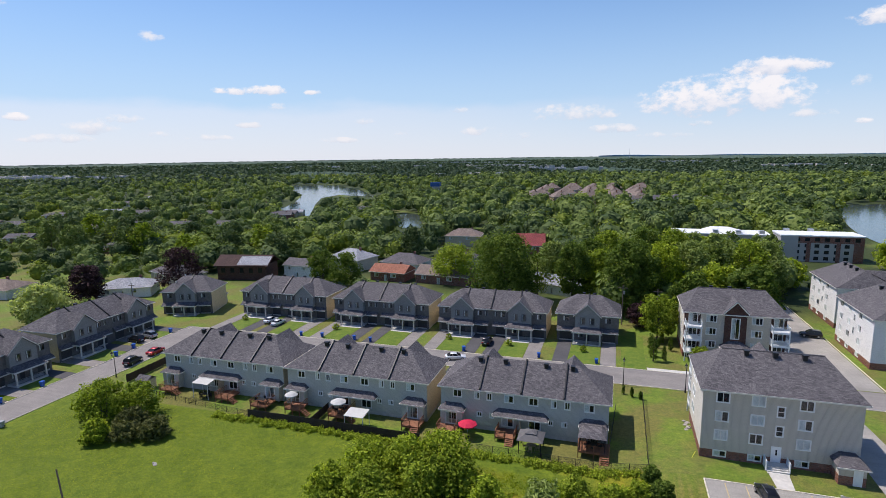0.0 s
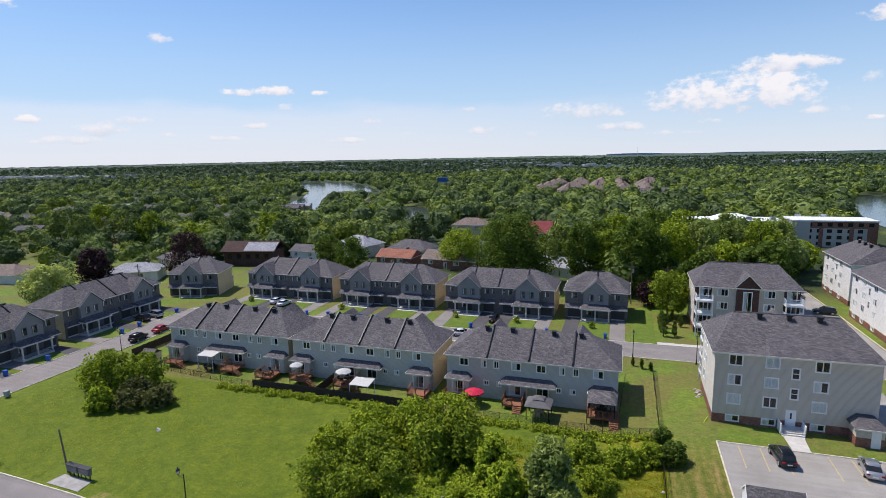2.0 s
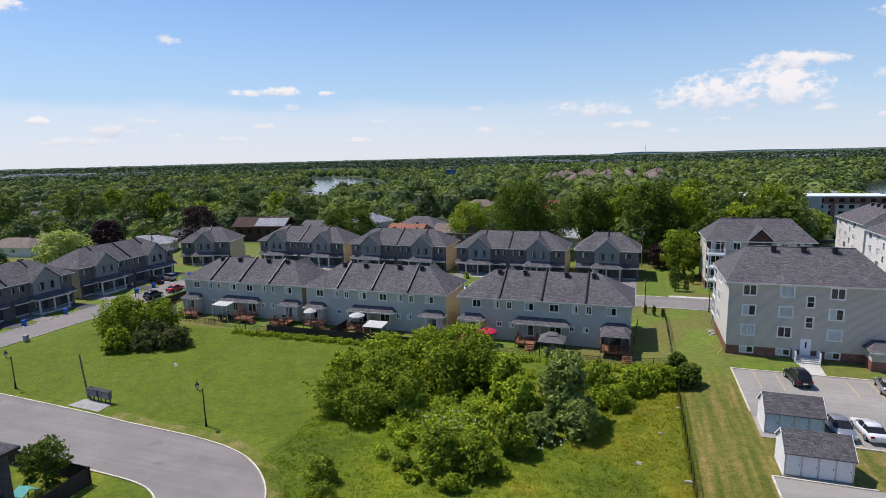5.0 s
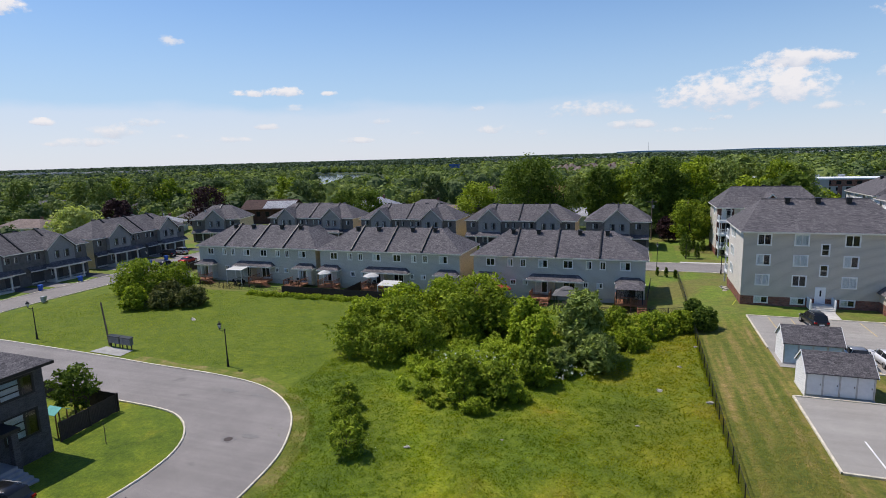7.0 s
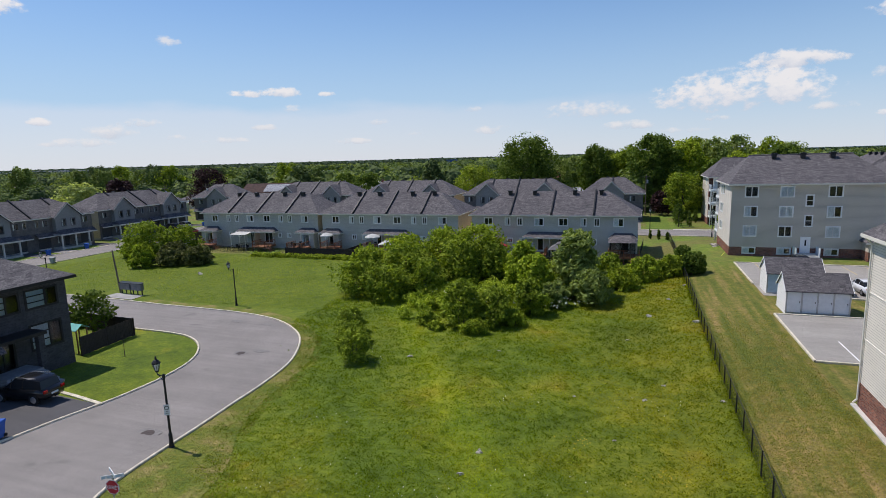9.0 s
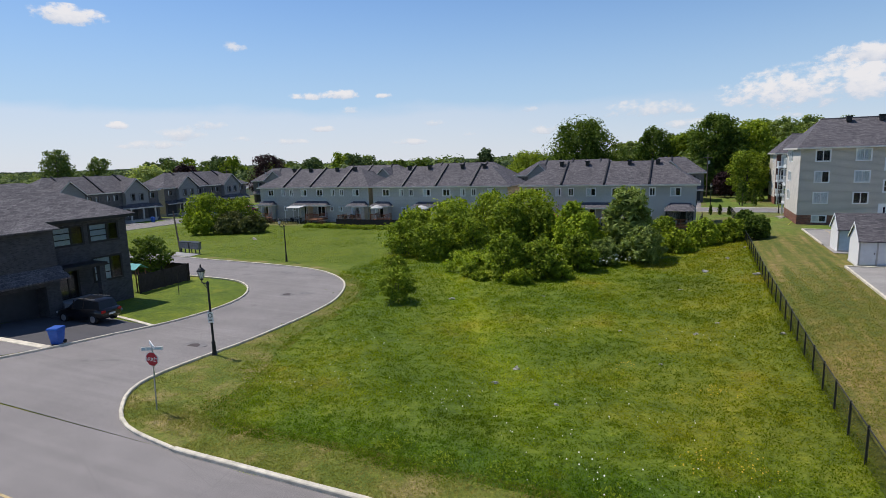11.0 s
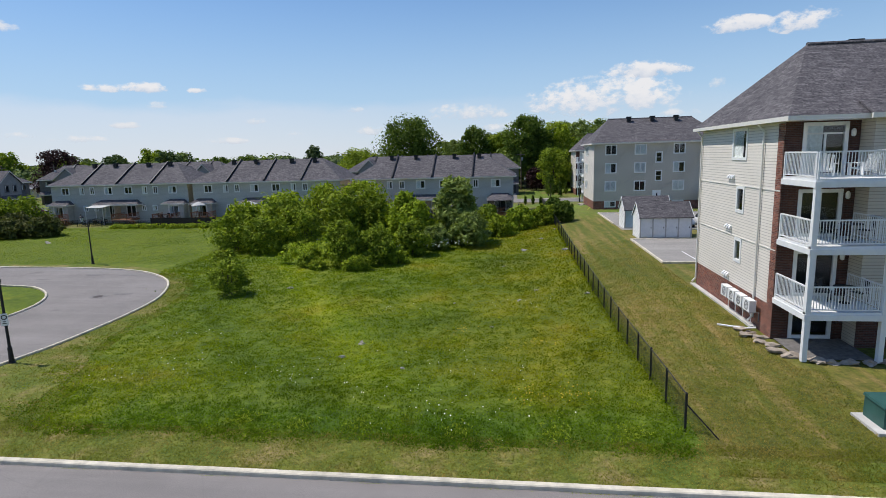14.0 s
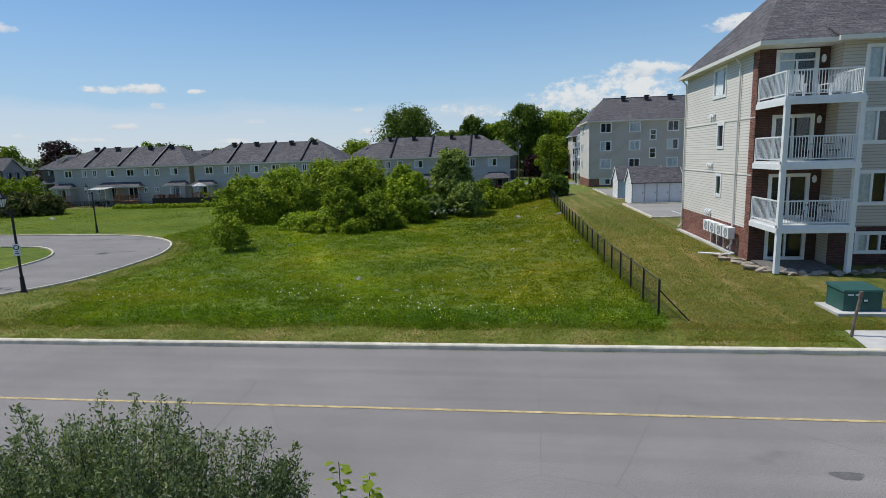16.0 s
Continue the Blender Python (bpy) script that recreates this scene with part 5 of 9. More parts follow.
def meadow_edge(y):
    """How far west the tall growth reaches: short of the worn strip along the kerb."""
    o = np.argsort(BEND_ARRAY[:, 1])
    return np.interp(y, BEND_ARRAY[o, 1], BEND_ARRAY[o, 0]) + 1.1 + 4.3 * np.exp(-(((y - 8.5) / 8.5) ** 2))


def lumps(x, y, s):
    return 0.5 + 0.25 * np.sin(x * s + 1.7 * np.sin(y * s * 0.6 + 1)) + 0.25 * np.cos(y * s * 1.1 + 1.5 * np.sin(x * s * 0.7))


def growth(name, x, y, h, size, mat, rng, label, flat=0.5):
    """Loose blades and small leaves standing and leaning over the ground."""
    n = len(x)
    z = ground_z(x, y)
    a, b = rng.random(n) * math.tau, rng.random(n) * math.tau
    up = np.clip(rng.normal(0.55, 0.35, n), 0.05, 1.0)
    t = np.stack([np.cos(a) * (1 - up * up) ** 0.5, np.sin(a) * (1 - up * up) ** 0.5, up], 1)
    s = np.cross(t, np.stack([np.cos(b), np.sin(b), np.full(n, flat)], 1))
    s /= np.linalg.norm(s, axis=1)[:, None] + 1e-6
    p = np.stack([x, y, z + h * rng.random(n) ** 1.5 * 0.75], 1)
    L = (size * (0.7 + 0.9 * rng.random(n)) * 1.7)[:, None]
    w = (size * (0.5 + 0.5 * rng.random(n)) * 0.42)[:, None]
    q = np.stack([p - t * L * 0.4, p + s * w, p + t * L * 0.6, p - s * w], 1)
    tagged(new(name, quads_mesh(name, q, mat)), label, "grass", kind="stuff")


M_FLOWER = plain("white_flowers", (0.74, 0.74, 0.6), 0.8, vary=0.05)
M_FLOWER_Y = plain("yellow_flowers", (0.6, 0.42, 0.04), 0.8, vary=0.1)


def build_meadow():
    rng = np.random.default_rng(3)
    # the wild meadow: denser and finer towards the road
    n, per = 30000, 13
    cy = 6.8 + 62 * rng.random(n) ** 1.9
    cx = -34 + 39.2 * rng.random(n)
    y = np.repeat(cy, per) + rng.normal(size=n * per) * (0.10 + 0.003 * np.repeat(cy, per))
    x = np.repeat(cx, per) + rng.normal(size=n * per) * (0.10 + 0.003 * np.repeat(cy, per))
    tall = np.repeat(rng.random(n) ** 2.2, per)
    soft = np.repeat(rng.normal(size=n), per)
    fade = 1.0 / (1 + (y / 30) ** 2)
    ok = (x > meadow_edge(y) + 0.9 * soft + 0.5 * np.sin(y * 1.3)) & (x < 5.25) & (y > 7.15 + 0.25 * np.sin(x * 0.9) + 0.25 * soft) & (rng.random(n * per) < 0.35 + 0.65 * lumps(x, y, 0.9) * fade + 0.2)
    x, y, tall = x[ok], y[ok], tall[ok]
    band = np.exp(-(((y - 8.0) / 0.9) ** 2)) * (x > -16)
    lush = lumps(x, y, 0.33)
    h = (0.05 + 0.12 * lush ** 2 + 0.18 * band) * (0.6 + 2.2 * tall)
    growth("grass", x, y, h, 0.036 + 0.0012 * y + 0.02 * tall, M_BLADE, rng, "tall wild meadow grass and leafy weeds")
    # the open grass west of the thicket
    n = 90000
    x, y = rng.uniform(-95, -30, n), rng.uniform(43.5, 73, n)
    ok = (rng.random(n) < 0.35 + 0.65 * lumps(x, y, 0.5)) & (x > -95 + (y - 43) * 0.2)
    ok &= ~((x < -59.5) & (x > -67) & (y < 47.5))
    growth("grass", x[ok], y[ok], 0.10 + 0.14 * lumps(x[ok], y[ok], 0.31) ** 2, 0.05 + 0.03 * rng.random(int(ok.sum())), M_FIELD, rng, "rough green grass of the open field", 0.9)
    # the mown strip by the kerb, the worn strip along the bend, and the mown lawn past the fence
    n = 75000
    x, y = rng.uniform(-24.5, 12, n), 5.13 + 2.6 * rng.random(n)
    o = np.argsort(BEND_ARRAY[:, 1])
    ok = (x > np.maximum(np.interp(y, BEND_ARRAY[o, 1], BEND_ARRAY[o, 0]) + 0.15, np.where(y < 5.8, -17, -30))) & (x < 10.2 + 3 * (y > 7.1)) & (rng.random(n) < 0.4 + 0.6 * lumps(x, y, 2.3))
    growth("grass", x[ok], y[ok], 0.10, 0.038, M_MOWN, rng, "short mown grass with dry straw along the kerb", 0.7)
    n = 46000
    y = 6.5 + 32 * rng.random(n) ** 1.4
    x = meadow_edge(y) - 5.6 + 7 * rng.random(n)
    o = np.argsort(BEND_ARRAY[:, 1])
    ok = (x > np.interp(y, BEND_ARRAY[o, 1], BEND_ARRAY[o, 0]) + 0.12) & (x < meadow_edge(y) + 1.2) & (rng.random(n) < 0.25 + 0.75 * lumps(x, y, 1.3))
    growth("grass", x[ok], y[ok], 0.10, 0.036 + 0.001 * y[ok], M_MOWN, rng, "thin dry grass along the bend", 0.7)
    n = 90000
    y = 6.0 + 44 * rng.random(n) ** 1.6
    x = 5.6 + 6.6 * rng.random(n)
    ok = ((x < 11.3) | (y < 14)) & (rng.random(n) < (0.45 + 0.55 * lumps(x, y, 1.9)) * np.clip((50 - y) / 26, 0, 1)) & ((y > 7.1) | (x < 10))
    growth("grass", x[ok], y[ok], 0.07, 0.03 + 0.0009 * y[ok], M_MOWN, rng, "short mown lawn with brown stripes", 0.9)
    # a green fringe at the fence, a few large weeds, and sprouts in the gutter
    n = 7000
    y = 8 + 57 * rng.random(n)
    growth("fringe_grass", 5.3 + 0.16 * rng.normal(size=n), y, 0.18, 0.05 + 0.0008 * y, M_BLADE, rng, "fresh grass growing up through the fence")
    n = 1500
    growth("gutter_weeds", rng.choice((-13.5, -9.0, -4.2, -0.8, 1.6, 2.3, 3.1, 6.8, 8.8, 9.5), n) + 0.35 * rng.normal(size=n), 4.86 - 0.05 * rng.random(n), 0.05, 0.03, M_LEAF, rng, "small weeds sprouting along the kerb")
    spots = ((-14.5, 25.2), (-3.6, 20.4), (3.6, 8.2), (-12.4, 31.5), (-17.5, 24.0), (-5.5, 8.3), (-9.8, 8.4), (-2.0, 8.0), (1.2, 8.1), (-7.6, 8.2))
    for sx, sy in spots:
        k = 220
        d = rng.normal(size=(k, 2)) * 0.32
        growth("large_weed", sx + d[:, 0], sy + d[:, 1], 0.32, np.full(k, 0.075), M_LEAF, rng, "leafy green weed in the meadow grass", 0.9)
    rng = np.random.default_rng(11)
    for nm, mat, cs, cnt in (("white_flowers", M_FLOWER, [(-2.6, 8.7), (-3.4, 9.0), (-1.4, 9.8), (-10.1, 13.2), (-9.0, 14.2), (-19.8, 20.5), (-18.6, 21.2), (-16, 15), (-17, 12.5), (-5.6, 11.5), (-1.2, 14.4), (0.2, 27), (-4, 17), (-8, 26), (-22, 33), (-7, 52)], 11), ("yellow_flowers", M_FLOWER_Y, [(0.3, 11.2), (0.9, 19.1), (-3.4, 22.4), (2, 11.4)], 26)):
        q = []
        for cx, cy in cs:
            k = cnt
            x, y = cx + rng.normal(size=k) * (1.3 if mat is M_FLOWER else 0.45), cy + rng.normal(size=k) * (0.9 if mat is M_FLOWER else 0.45)
            for a, b in zip(x, y):
                if a > 4.9 or b < 6.5:
                    continue
                z = gz(a, b) + rng.uniform(0.14, 0.3)
                s = rng.uniform(0.014, 0.034)
                w = rng.random() * 3
                q.append([(a + s * math.cos(w + t), b + s * math.sin(w + t), z + 0.02 * math.sin(t + w)) for t in (0, 1.57, 3.14, 4.71)])
        tagged(new(nm, quads_mesh(nm, np.array(q), mat)), ("white" if mat is M_FLOWER else "yellow") + " wild flowers scattered in the meadow", "flowers", kind="stuff")


def boulder(x, y, r, label="pale grey stone lying in the grass", mat=None, flat=0.6, seed=0, name="stone", group="loose stones"):
    bm = bmesh.new()
    bmesh.ops.create_icosphere(bm, subdivisions=2, radius=r)
    for v in bm.verts:
        n = 0.65 + 0.7 * noise.noise(v.co * (1.1 / r) + Vector((x, y, seed)))
        v.co = Vector((v.co.x * n * 1.25, v.co.y * n, v.co.z * n * flat))
    me = bpy.data.meshes.new(name)
    bm.to_mesh(me)
    bm.free()
    me.materials.append(mat or M_STONE)
    ob = new(name, me)
    ob.location = (x, y, gz(x, y) + r * flat * 0.35)
    return tagged(ob, label, "stone", group)


build_meadow()
for i, (x, y, r) in enumerate(((-8.65, 19.8, 0.26), (-8.9, 17.0, 0.2), (3.0, 54.4, 0.26), (0.9, 48.6, 0.34), (0.2, 28.9, 0.2), (-1.0, 41.4, 0.2), (1.5, 31.3, 0.16), (4.8, 28.5, 0.2), (4.9, 45.8, 0.3), (-1.5, 23.2, 0.14), (-4.3, 28.7, 0.14), (-11.3, 36.2, 0.16), (-18.2, 33.0, 0.28), (-62, 57, 0.5), (5.0, 60.2, 0.24), (-5.4, 15.2, 0.15))):
    boulder(x, y, r, seed=i)

M_POST = plain("taupe_paint", (0.56, 0.54, 0.50), 0.6, vary=0.08)
M_FRAME_D = plain("dark_grey_window_frame", (0.15, 0.15, 0.155), 0.5, vary=0.08)

# ---- rows of town houses ----
HW, HD, HE, HR = 26.0, 10.4, 6.45, 9.9


def town_row(label, m, units=4):
    """A row of two-storey units; the front, with gables, porches and garages, looks to -y."""
    w = HW if units == 4 else 13.6
    th = thing("town_house", label, "house", m, "rows of town houses")
    # rear wall
    if units == 4:
        up = [(2.1, 3.5), (5.6, 6.4), (7.6, 8.4), (10.4, 11.8), (14.2, 15.6), (17.6, 18.4), (19.6, 20.4), (22.5, 23.9)]
        doors = [(1.2, 3.0), (10.0, 11.8), (14.2, 16.0), (23.0, 24.8)]
        small = [(6.0, 6.8), (8.0, 8.7), (17.2, 17.9), (19.2, 20.0)]
    else:
        up = [(2.1, 3.5), (5.4, 6.3), (7.3, 8.2), (10.1, 11.5)]
        doors = [(1.2, 3.0), (10.4, 12.2)]
        small = [(5.6, 6.4), (7.4, 8.2)]
    holes = [(a, b, 4.75, 5.95) for a, b in up] + [(a, b, 0.75, 2.75) for a, b in doors] + [(a, b, 1.85, 2.65) for a, b in small]
    part("rear_wall", wall(MB(), (w, HD), (0, HD), 0.3, HE, holes), M_SIDE_BLUE, th, "blue-grey siding wall")
    for i, h in enumerate(holes):
        framed(th, (w, HD), (0, HD), h, "slider", None, (0.0, 0.5)[i % 2], "patio_door" if h[2] < 1 else "window")
    part("foundation", MB().box(0.03, w - 0.03, 0.03, HD - 0.03, -0.3, 0.3), M_CONCRETE, th)
    for p, q in (((0, HD), (0, 0)), ((w, 0), (w, HD))):
        part("side_wall", wall(MB(), p, q, 0.3, HE), M_SIDE_BEIGE, th, "sand-coloured siding wall")
    # bays and little roofs along the rear
    for x0, x1, d in (((0.3, 3.9, 1.3), (9.0, 17.0, 1.2), (22.1, 25.7, 1.3)) if units == 4 else ((0.3, 3.9, 1.3), (9.7, 13.3, 1.3))):
        y = HD
        mb = MB()
        mb.slab([(x1 + 0.3, y + d + 0.3, 3.05), (x0 - 0.3, y + d + 0.3, 3.05), (x0 + 0.5, y, 3.75), (x1 - 0.5, y, 3.75)], 0.1)
        mb.slab([(x0 - 0.3, y + d + 0.3, 3.05), (x0 - 0.3, y, 3.05), (x0 + 0.5, y, 3.75)], 0.1)
        mb.slab([(x1 + 0.3, y, 3.05), (x1 + 0.3, y + d + 0.3, 3.05), (x1 - 0.5, y, 3.75)], 0.1)
        part("rear_roof", mb, M_SHINGLE, th, "small shingled roof over the garden doors")
        part("rear_roof_edge", MB().box(x0 - 0.34, x1 + 0.34, y + d + 0.24, y + d + 0.34, 2.83, 3.04).box(x0 - 0.34, x0 - 0.24, y, y + d + 0.24, 2.83, 3.04).box(x1 + 0.24, x1 + 0.34, y, y + d + 0.24, 2.83, 3.04), M_TRIM, th)
        if x1 - x0 < 5:
            mb = MB()
            wall(mb, (x1, y + d), (x0, y + d), 0.2, 3.0, [(0.9, 2.7, 0.7, 2.7)])
            wall(mb, (x0, y + d), (x0, y), 0.2, 3.0)
            wall(mb, (x1, y), (x1, y + d), 0.2, 3.0)
            part("garden_bay", mb, M_SIDE_BLUE, th)
            framed(th, (x1, y + d), (x0, y + d), (0.9, 2.7, 0.7, 2.7), "slider", None, 0.3, "patio_door")
        else:
            part("garden_divider", MB().box(12.95, 13.05, y, y + 1.5, 0, 2.83), M_SIDE_BEIGE, th)
    # front
    bays = [(3.3, 8.7), (17.3, 22.7)] if units == 4 else [(4.1, 9.5)]
    fh = []
    g = 1.0
    for b0, b1 in bays:
        hs = [(1.2, 2.2, 4.4, 5.9), (3.2, 4.2, 4.4, 5.9)]
        mb = wall(MB(), (b0, -g), (b1, -g), 3.1, HE, hs)
        bm_ = (b0 + b1) / 2
        mb.face((b0, -g, HE), (b1, -g, HE), (bm_, -g, HE + 2.45))
        wall(mb, (b0, 0), (b0, -g), 3.1, HE)
        wall(mb, (b1, -g), (b1, 0), 3.1, HE)
        part("gable_wall", mb, M_GABLE, th, "blue-grey siding gable")
        for h in hs:
            framed(th, (b0, -g), (b1, -g), h, "hung", M_FRAME_D, 0.3)
        mb = MB()
        for xe in (b0 - 0.4, b1 + 0.4):
            pts = [(xe, -g - 0.35, HE - 0.1), (bm_, -g - 0.35, HE + 2.75), (bm_, HD / 2 - 0.4, HE + 2.75), (xe, 1.0, HE - 0.1)]
            mb.slab(pts if xe < bm_ else pts[::-1], 0.12)
        part("gable_roof", mb, M_SHINGLE, th)
        mb = MB()
        for xe in (b0 - 0.42, b1 + 0.42):
            a, b = Vector((xe, -g - 0.38, HE - 0.12)), Vector((bm_, -g - 0.38, HE + 2.74))
            dz = Vector((0, 0, 0.25))
            mb.face(a, b, b - dz, a - dz)
        part("bargeboard", mb, M_POST, th)
    holes = []
    xs = ((1.0, 2.2), (9.6, 10.8), (11.4, 12.2), (13.8, 14.6), (15.2, 16.4), (23.8, 25.0)) if units == 4 else ((1.3, 2.7), (10.6, 12.0))
    for a, b in xs:
        holes.append((a, b, 4.6, 5.9))
    gar = ((0.5, 3.0), (9.4, 11.9), (14.1, 16.6), (23.0, 25.5)) if units == 4 else ((0.6, 3.4), (10.2, 13.0))
    door = [(b0 + 3.2 - 1.0, b0 + 3.2, 0.3, 2.45) for b0, b1 in bays] + [(b0 + 0.6, b0 + 1.8, 0.9, 2.4) for b0, b1 in bays]
    cut = holes + [(a, b, 0.0, 2.4) for a, b in gar] + door
    part("front_wall", wall(MB(), (0, 0), (w, 0), -0.2, HE, cut), M_FRONT, th, "grey stone front wall")
    for h in holes + door[len(bays):]:
        framed(th, (0, 0), (w, 0), h, "slider", M_FRAME_D, 0.3)
    for a, b in gar:
        gd = part("garage_door", MB().box(a, b, 0.1, 0.16, 0.0, 2.4), plain_dark, th, "dark panelled garage door")
        for k in range(4):
            part("panel", MB().box(a + 0.06, b - 0.06, 0.07, 0.1, 0.6 * k + 0.05, 0.6 * k + 0.55), plain_dark, gd)
    for a, b, c, d in door[: len(bays)]:
        part("front_door", MB().box(a, b, 0.08, 0.14, c, d), plain_dark, th)
    # porches
    for b0, b1 in bays:
        y = -2.8
        mb = MB()
        mb.slab([(b0 - 0.6, y, 3.0), (b1 + 0.6, y, 3.0), (b1 - 0.3, -g, 3.75), (b0 + 0.3, -g, 3.75)], 0.1)
        mb.slab([(b0 - 0.6, 0, 3.0), (b0 - 0.6, y, 3.0), (b0 + 0.3, -g, 3.75), (b0 + 0.3, 0, 3.75)], 0.1)
        mb.slab([(b1 + 0.6, y, 3.0), (b1 + 0.6, 0, 3.0), (b1 - 0.3, 0, 3.75), (b1 - 0.3, -g, 3.75)], 0.1)
        part("porch_roof", mb, M_SHINGLE, th, "shingled porch roof")
        part("porch_beam", MB().box(b0 - 0.64, b1 + 0.64, y - 0.05, y + 0.1, 2.7, 2.99).box(b0 - 0.64, b0 - 0.5, y + 0.1, 0, 2.75, 2.99).box(b1 + 0.5, b1 + 0.64, y + 0.1, 0, 2.75, 2.99), M_POST, th)
        part("porch_floor", MB().box(b0 - 0.4, b1 + 0.4, y + 0.05, 0, -0.2, 0.28), M_CONCRETE, th)
        for x in (b0 - 0.2, (b0 + b1) / 2, b1 + 0.2):
            part("porch_post", MB().box(x - 0.13, x + 0.13, y + 0.15, y + 0.41, 0.28, 2.72), M_POST, th)
        part("porch_rail", MB().box(b0, b1, y + 0.22, y + 0.27, 1.1, 1.16).box(b0, b1, y + 0.22, y + 0.27, 0.45, 0.5), plain_dark, th)
    for a, b in gar:
        mb = MB()
        mb.slab([(a - 0.6, -1.1, 2.75), (b + 0.6, -1.1, 2.75), (b + 0.6, 0, 3.45), (a - 0.6, 0, 3.45)], 0.1)
        part("garage_roof", mb, M_SHINGLE, th, "small shingled roof over the garage")
        part("garage_roof_edge", MB().box(a - 0.62, b + 0.62, -1.16, -1.06, 2.52, 2.74), M_POST, th)
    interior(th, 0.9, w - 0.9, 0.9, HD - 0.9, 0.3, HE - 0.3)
    # main roof
    mb = MB()
    a, b = hip(mb, 0, w, 0, HD, HE, HR - HE, 5.2 if units == 4 else 4.6)
    part("roof", mb, M_SHINGLE, th, "charcoal asphalt shingle hip roof")
    fascia(th, 0, w, 0, HD, HE)
    slope = (HR - HE) / (HD / 2 + 0.45)
    for k in range(1, units):
        x = w * k / units
        run = min(1.0, (x + 0.45) / 5.2, (w - x + 0.45) / 5.2)
        zr = HE + (HR - HE) * run
        mb = MB()
        yr = HD / 2
        e = HD + 0.45
        ytop = e - (zr - HE) / slope
        for y0, y1 in ((e - 0.02, ytop), (-0.43, HD - ytop)):
            mb.face((x - 0.09, y0, HE), (x + 0.09, y0, HE), (x + 0.09, y0, HE + 0.34), (x - 0.09, y0, HE + 0.34))
            mb.face((x - 0.09, y0, HE + 0.34), (x + 0.09, y0, HE + 0.34), (x + 0.09, y1, zr + 0.34), (x - 0.09, y1, zr + 0.34))
            mb.face((x - 0.09, y0, HE), (x - 0.09, y0, HE + 0.34), (x - 0.09, y1, zr + 0.34), (x - 0.09, y1, zr - 0.1))
            mb.face((x + 0.09, y0, HE), (x + 0.09, y1, zr - 0.1), (x + 0.09, y1, zr + 0.34), (x + 0.09, y0, HE + 0.34))
            mb.face((x - 0.09, y1, zr - 0.1), (x - 0.09, y1, zr + 0.34), (x + 0.09, y1, zr + 0.34), (x + 0.09, y1, zr - 0.1))
        mb.face((x - 0.09, HD - ytop, zr + 0.34), (x + 0.09, HD - ytop, zr + 0.34), (x + 0.09, ytop, zr + 0.34), (x - 0.09, ytop, zr + 0.34))
        part("party_wall_cap", mb, M_BLACK, th, "black flashed party wall rising above the roof")
    n = units if units == 4 else 2
    for k in range(n):
        x = w * (k + 0.5) / n
        x = min(max(x, 5.6), w - 5.6)
        roof_vent(th, x, HD / 2 + 0.8, HR - 0.25)
    return th


plain_dark = plain("dark_painted_door", (0.05, 0.052, 0.058), 0.5, vary=0.1)


def build_town_rows():
    a = town_row("row of blue-grey town houses with garden decks", pose(-0.1, 79.9 + HD, -0.75) @ pose(0, 0, 0, 0, 0, 180))
    gx, gy = -0.1, 79.9 + HD
    copy_thing(a, pose(-28.5, gy, -0.75, 0, 0, 180))
    copy_thing(a, pose(-55.6, gy + 0.3, -0.75, 0, 0, 180))
    for x, y in ((-40.8, 124.6), (-69.6, 124.8), (-98.4, 125.4)):
        copy_thing(a, pose(x, y, -0.6))
    copy_thing(a, pose(-113.5, 83.2, -0.8, 0, 0, 90))
    copy_thing(a, pose(-111.5, 54.0, -0.9, 0, 0, 90))
    b = town_row("pair of grey town houses with porch and front gable", pose(-12.4, 125.5, -0.6), 2)
    copy_thing(b, pose(-119.5, 118.5, -0.7, 0, 0, 18))


build_town_rows()

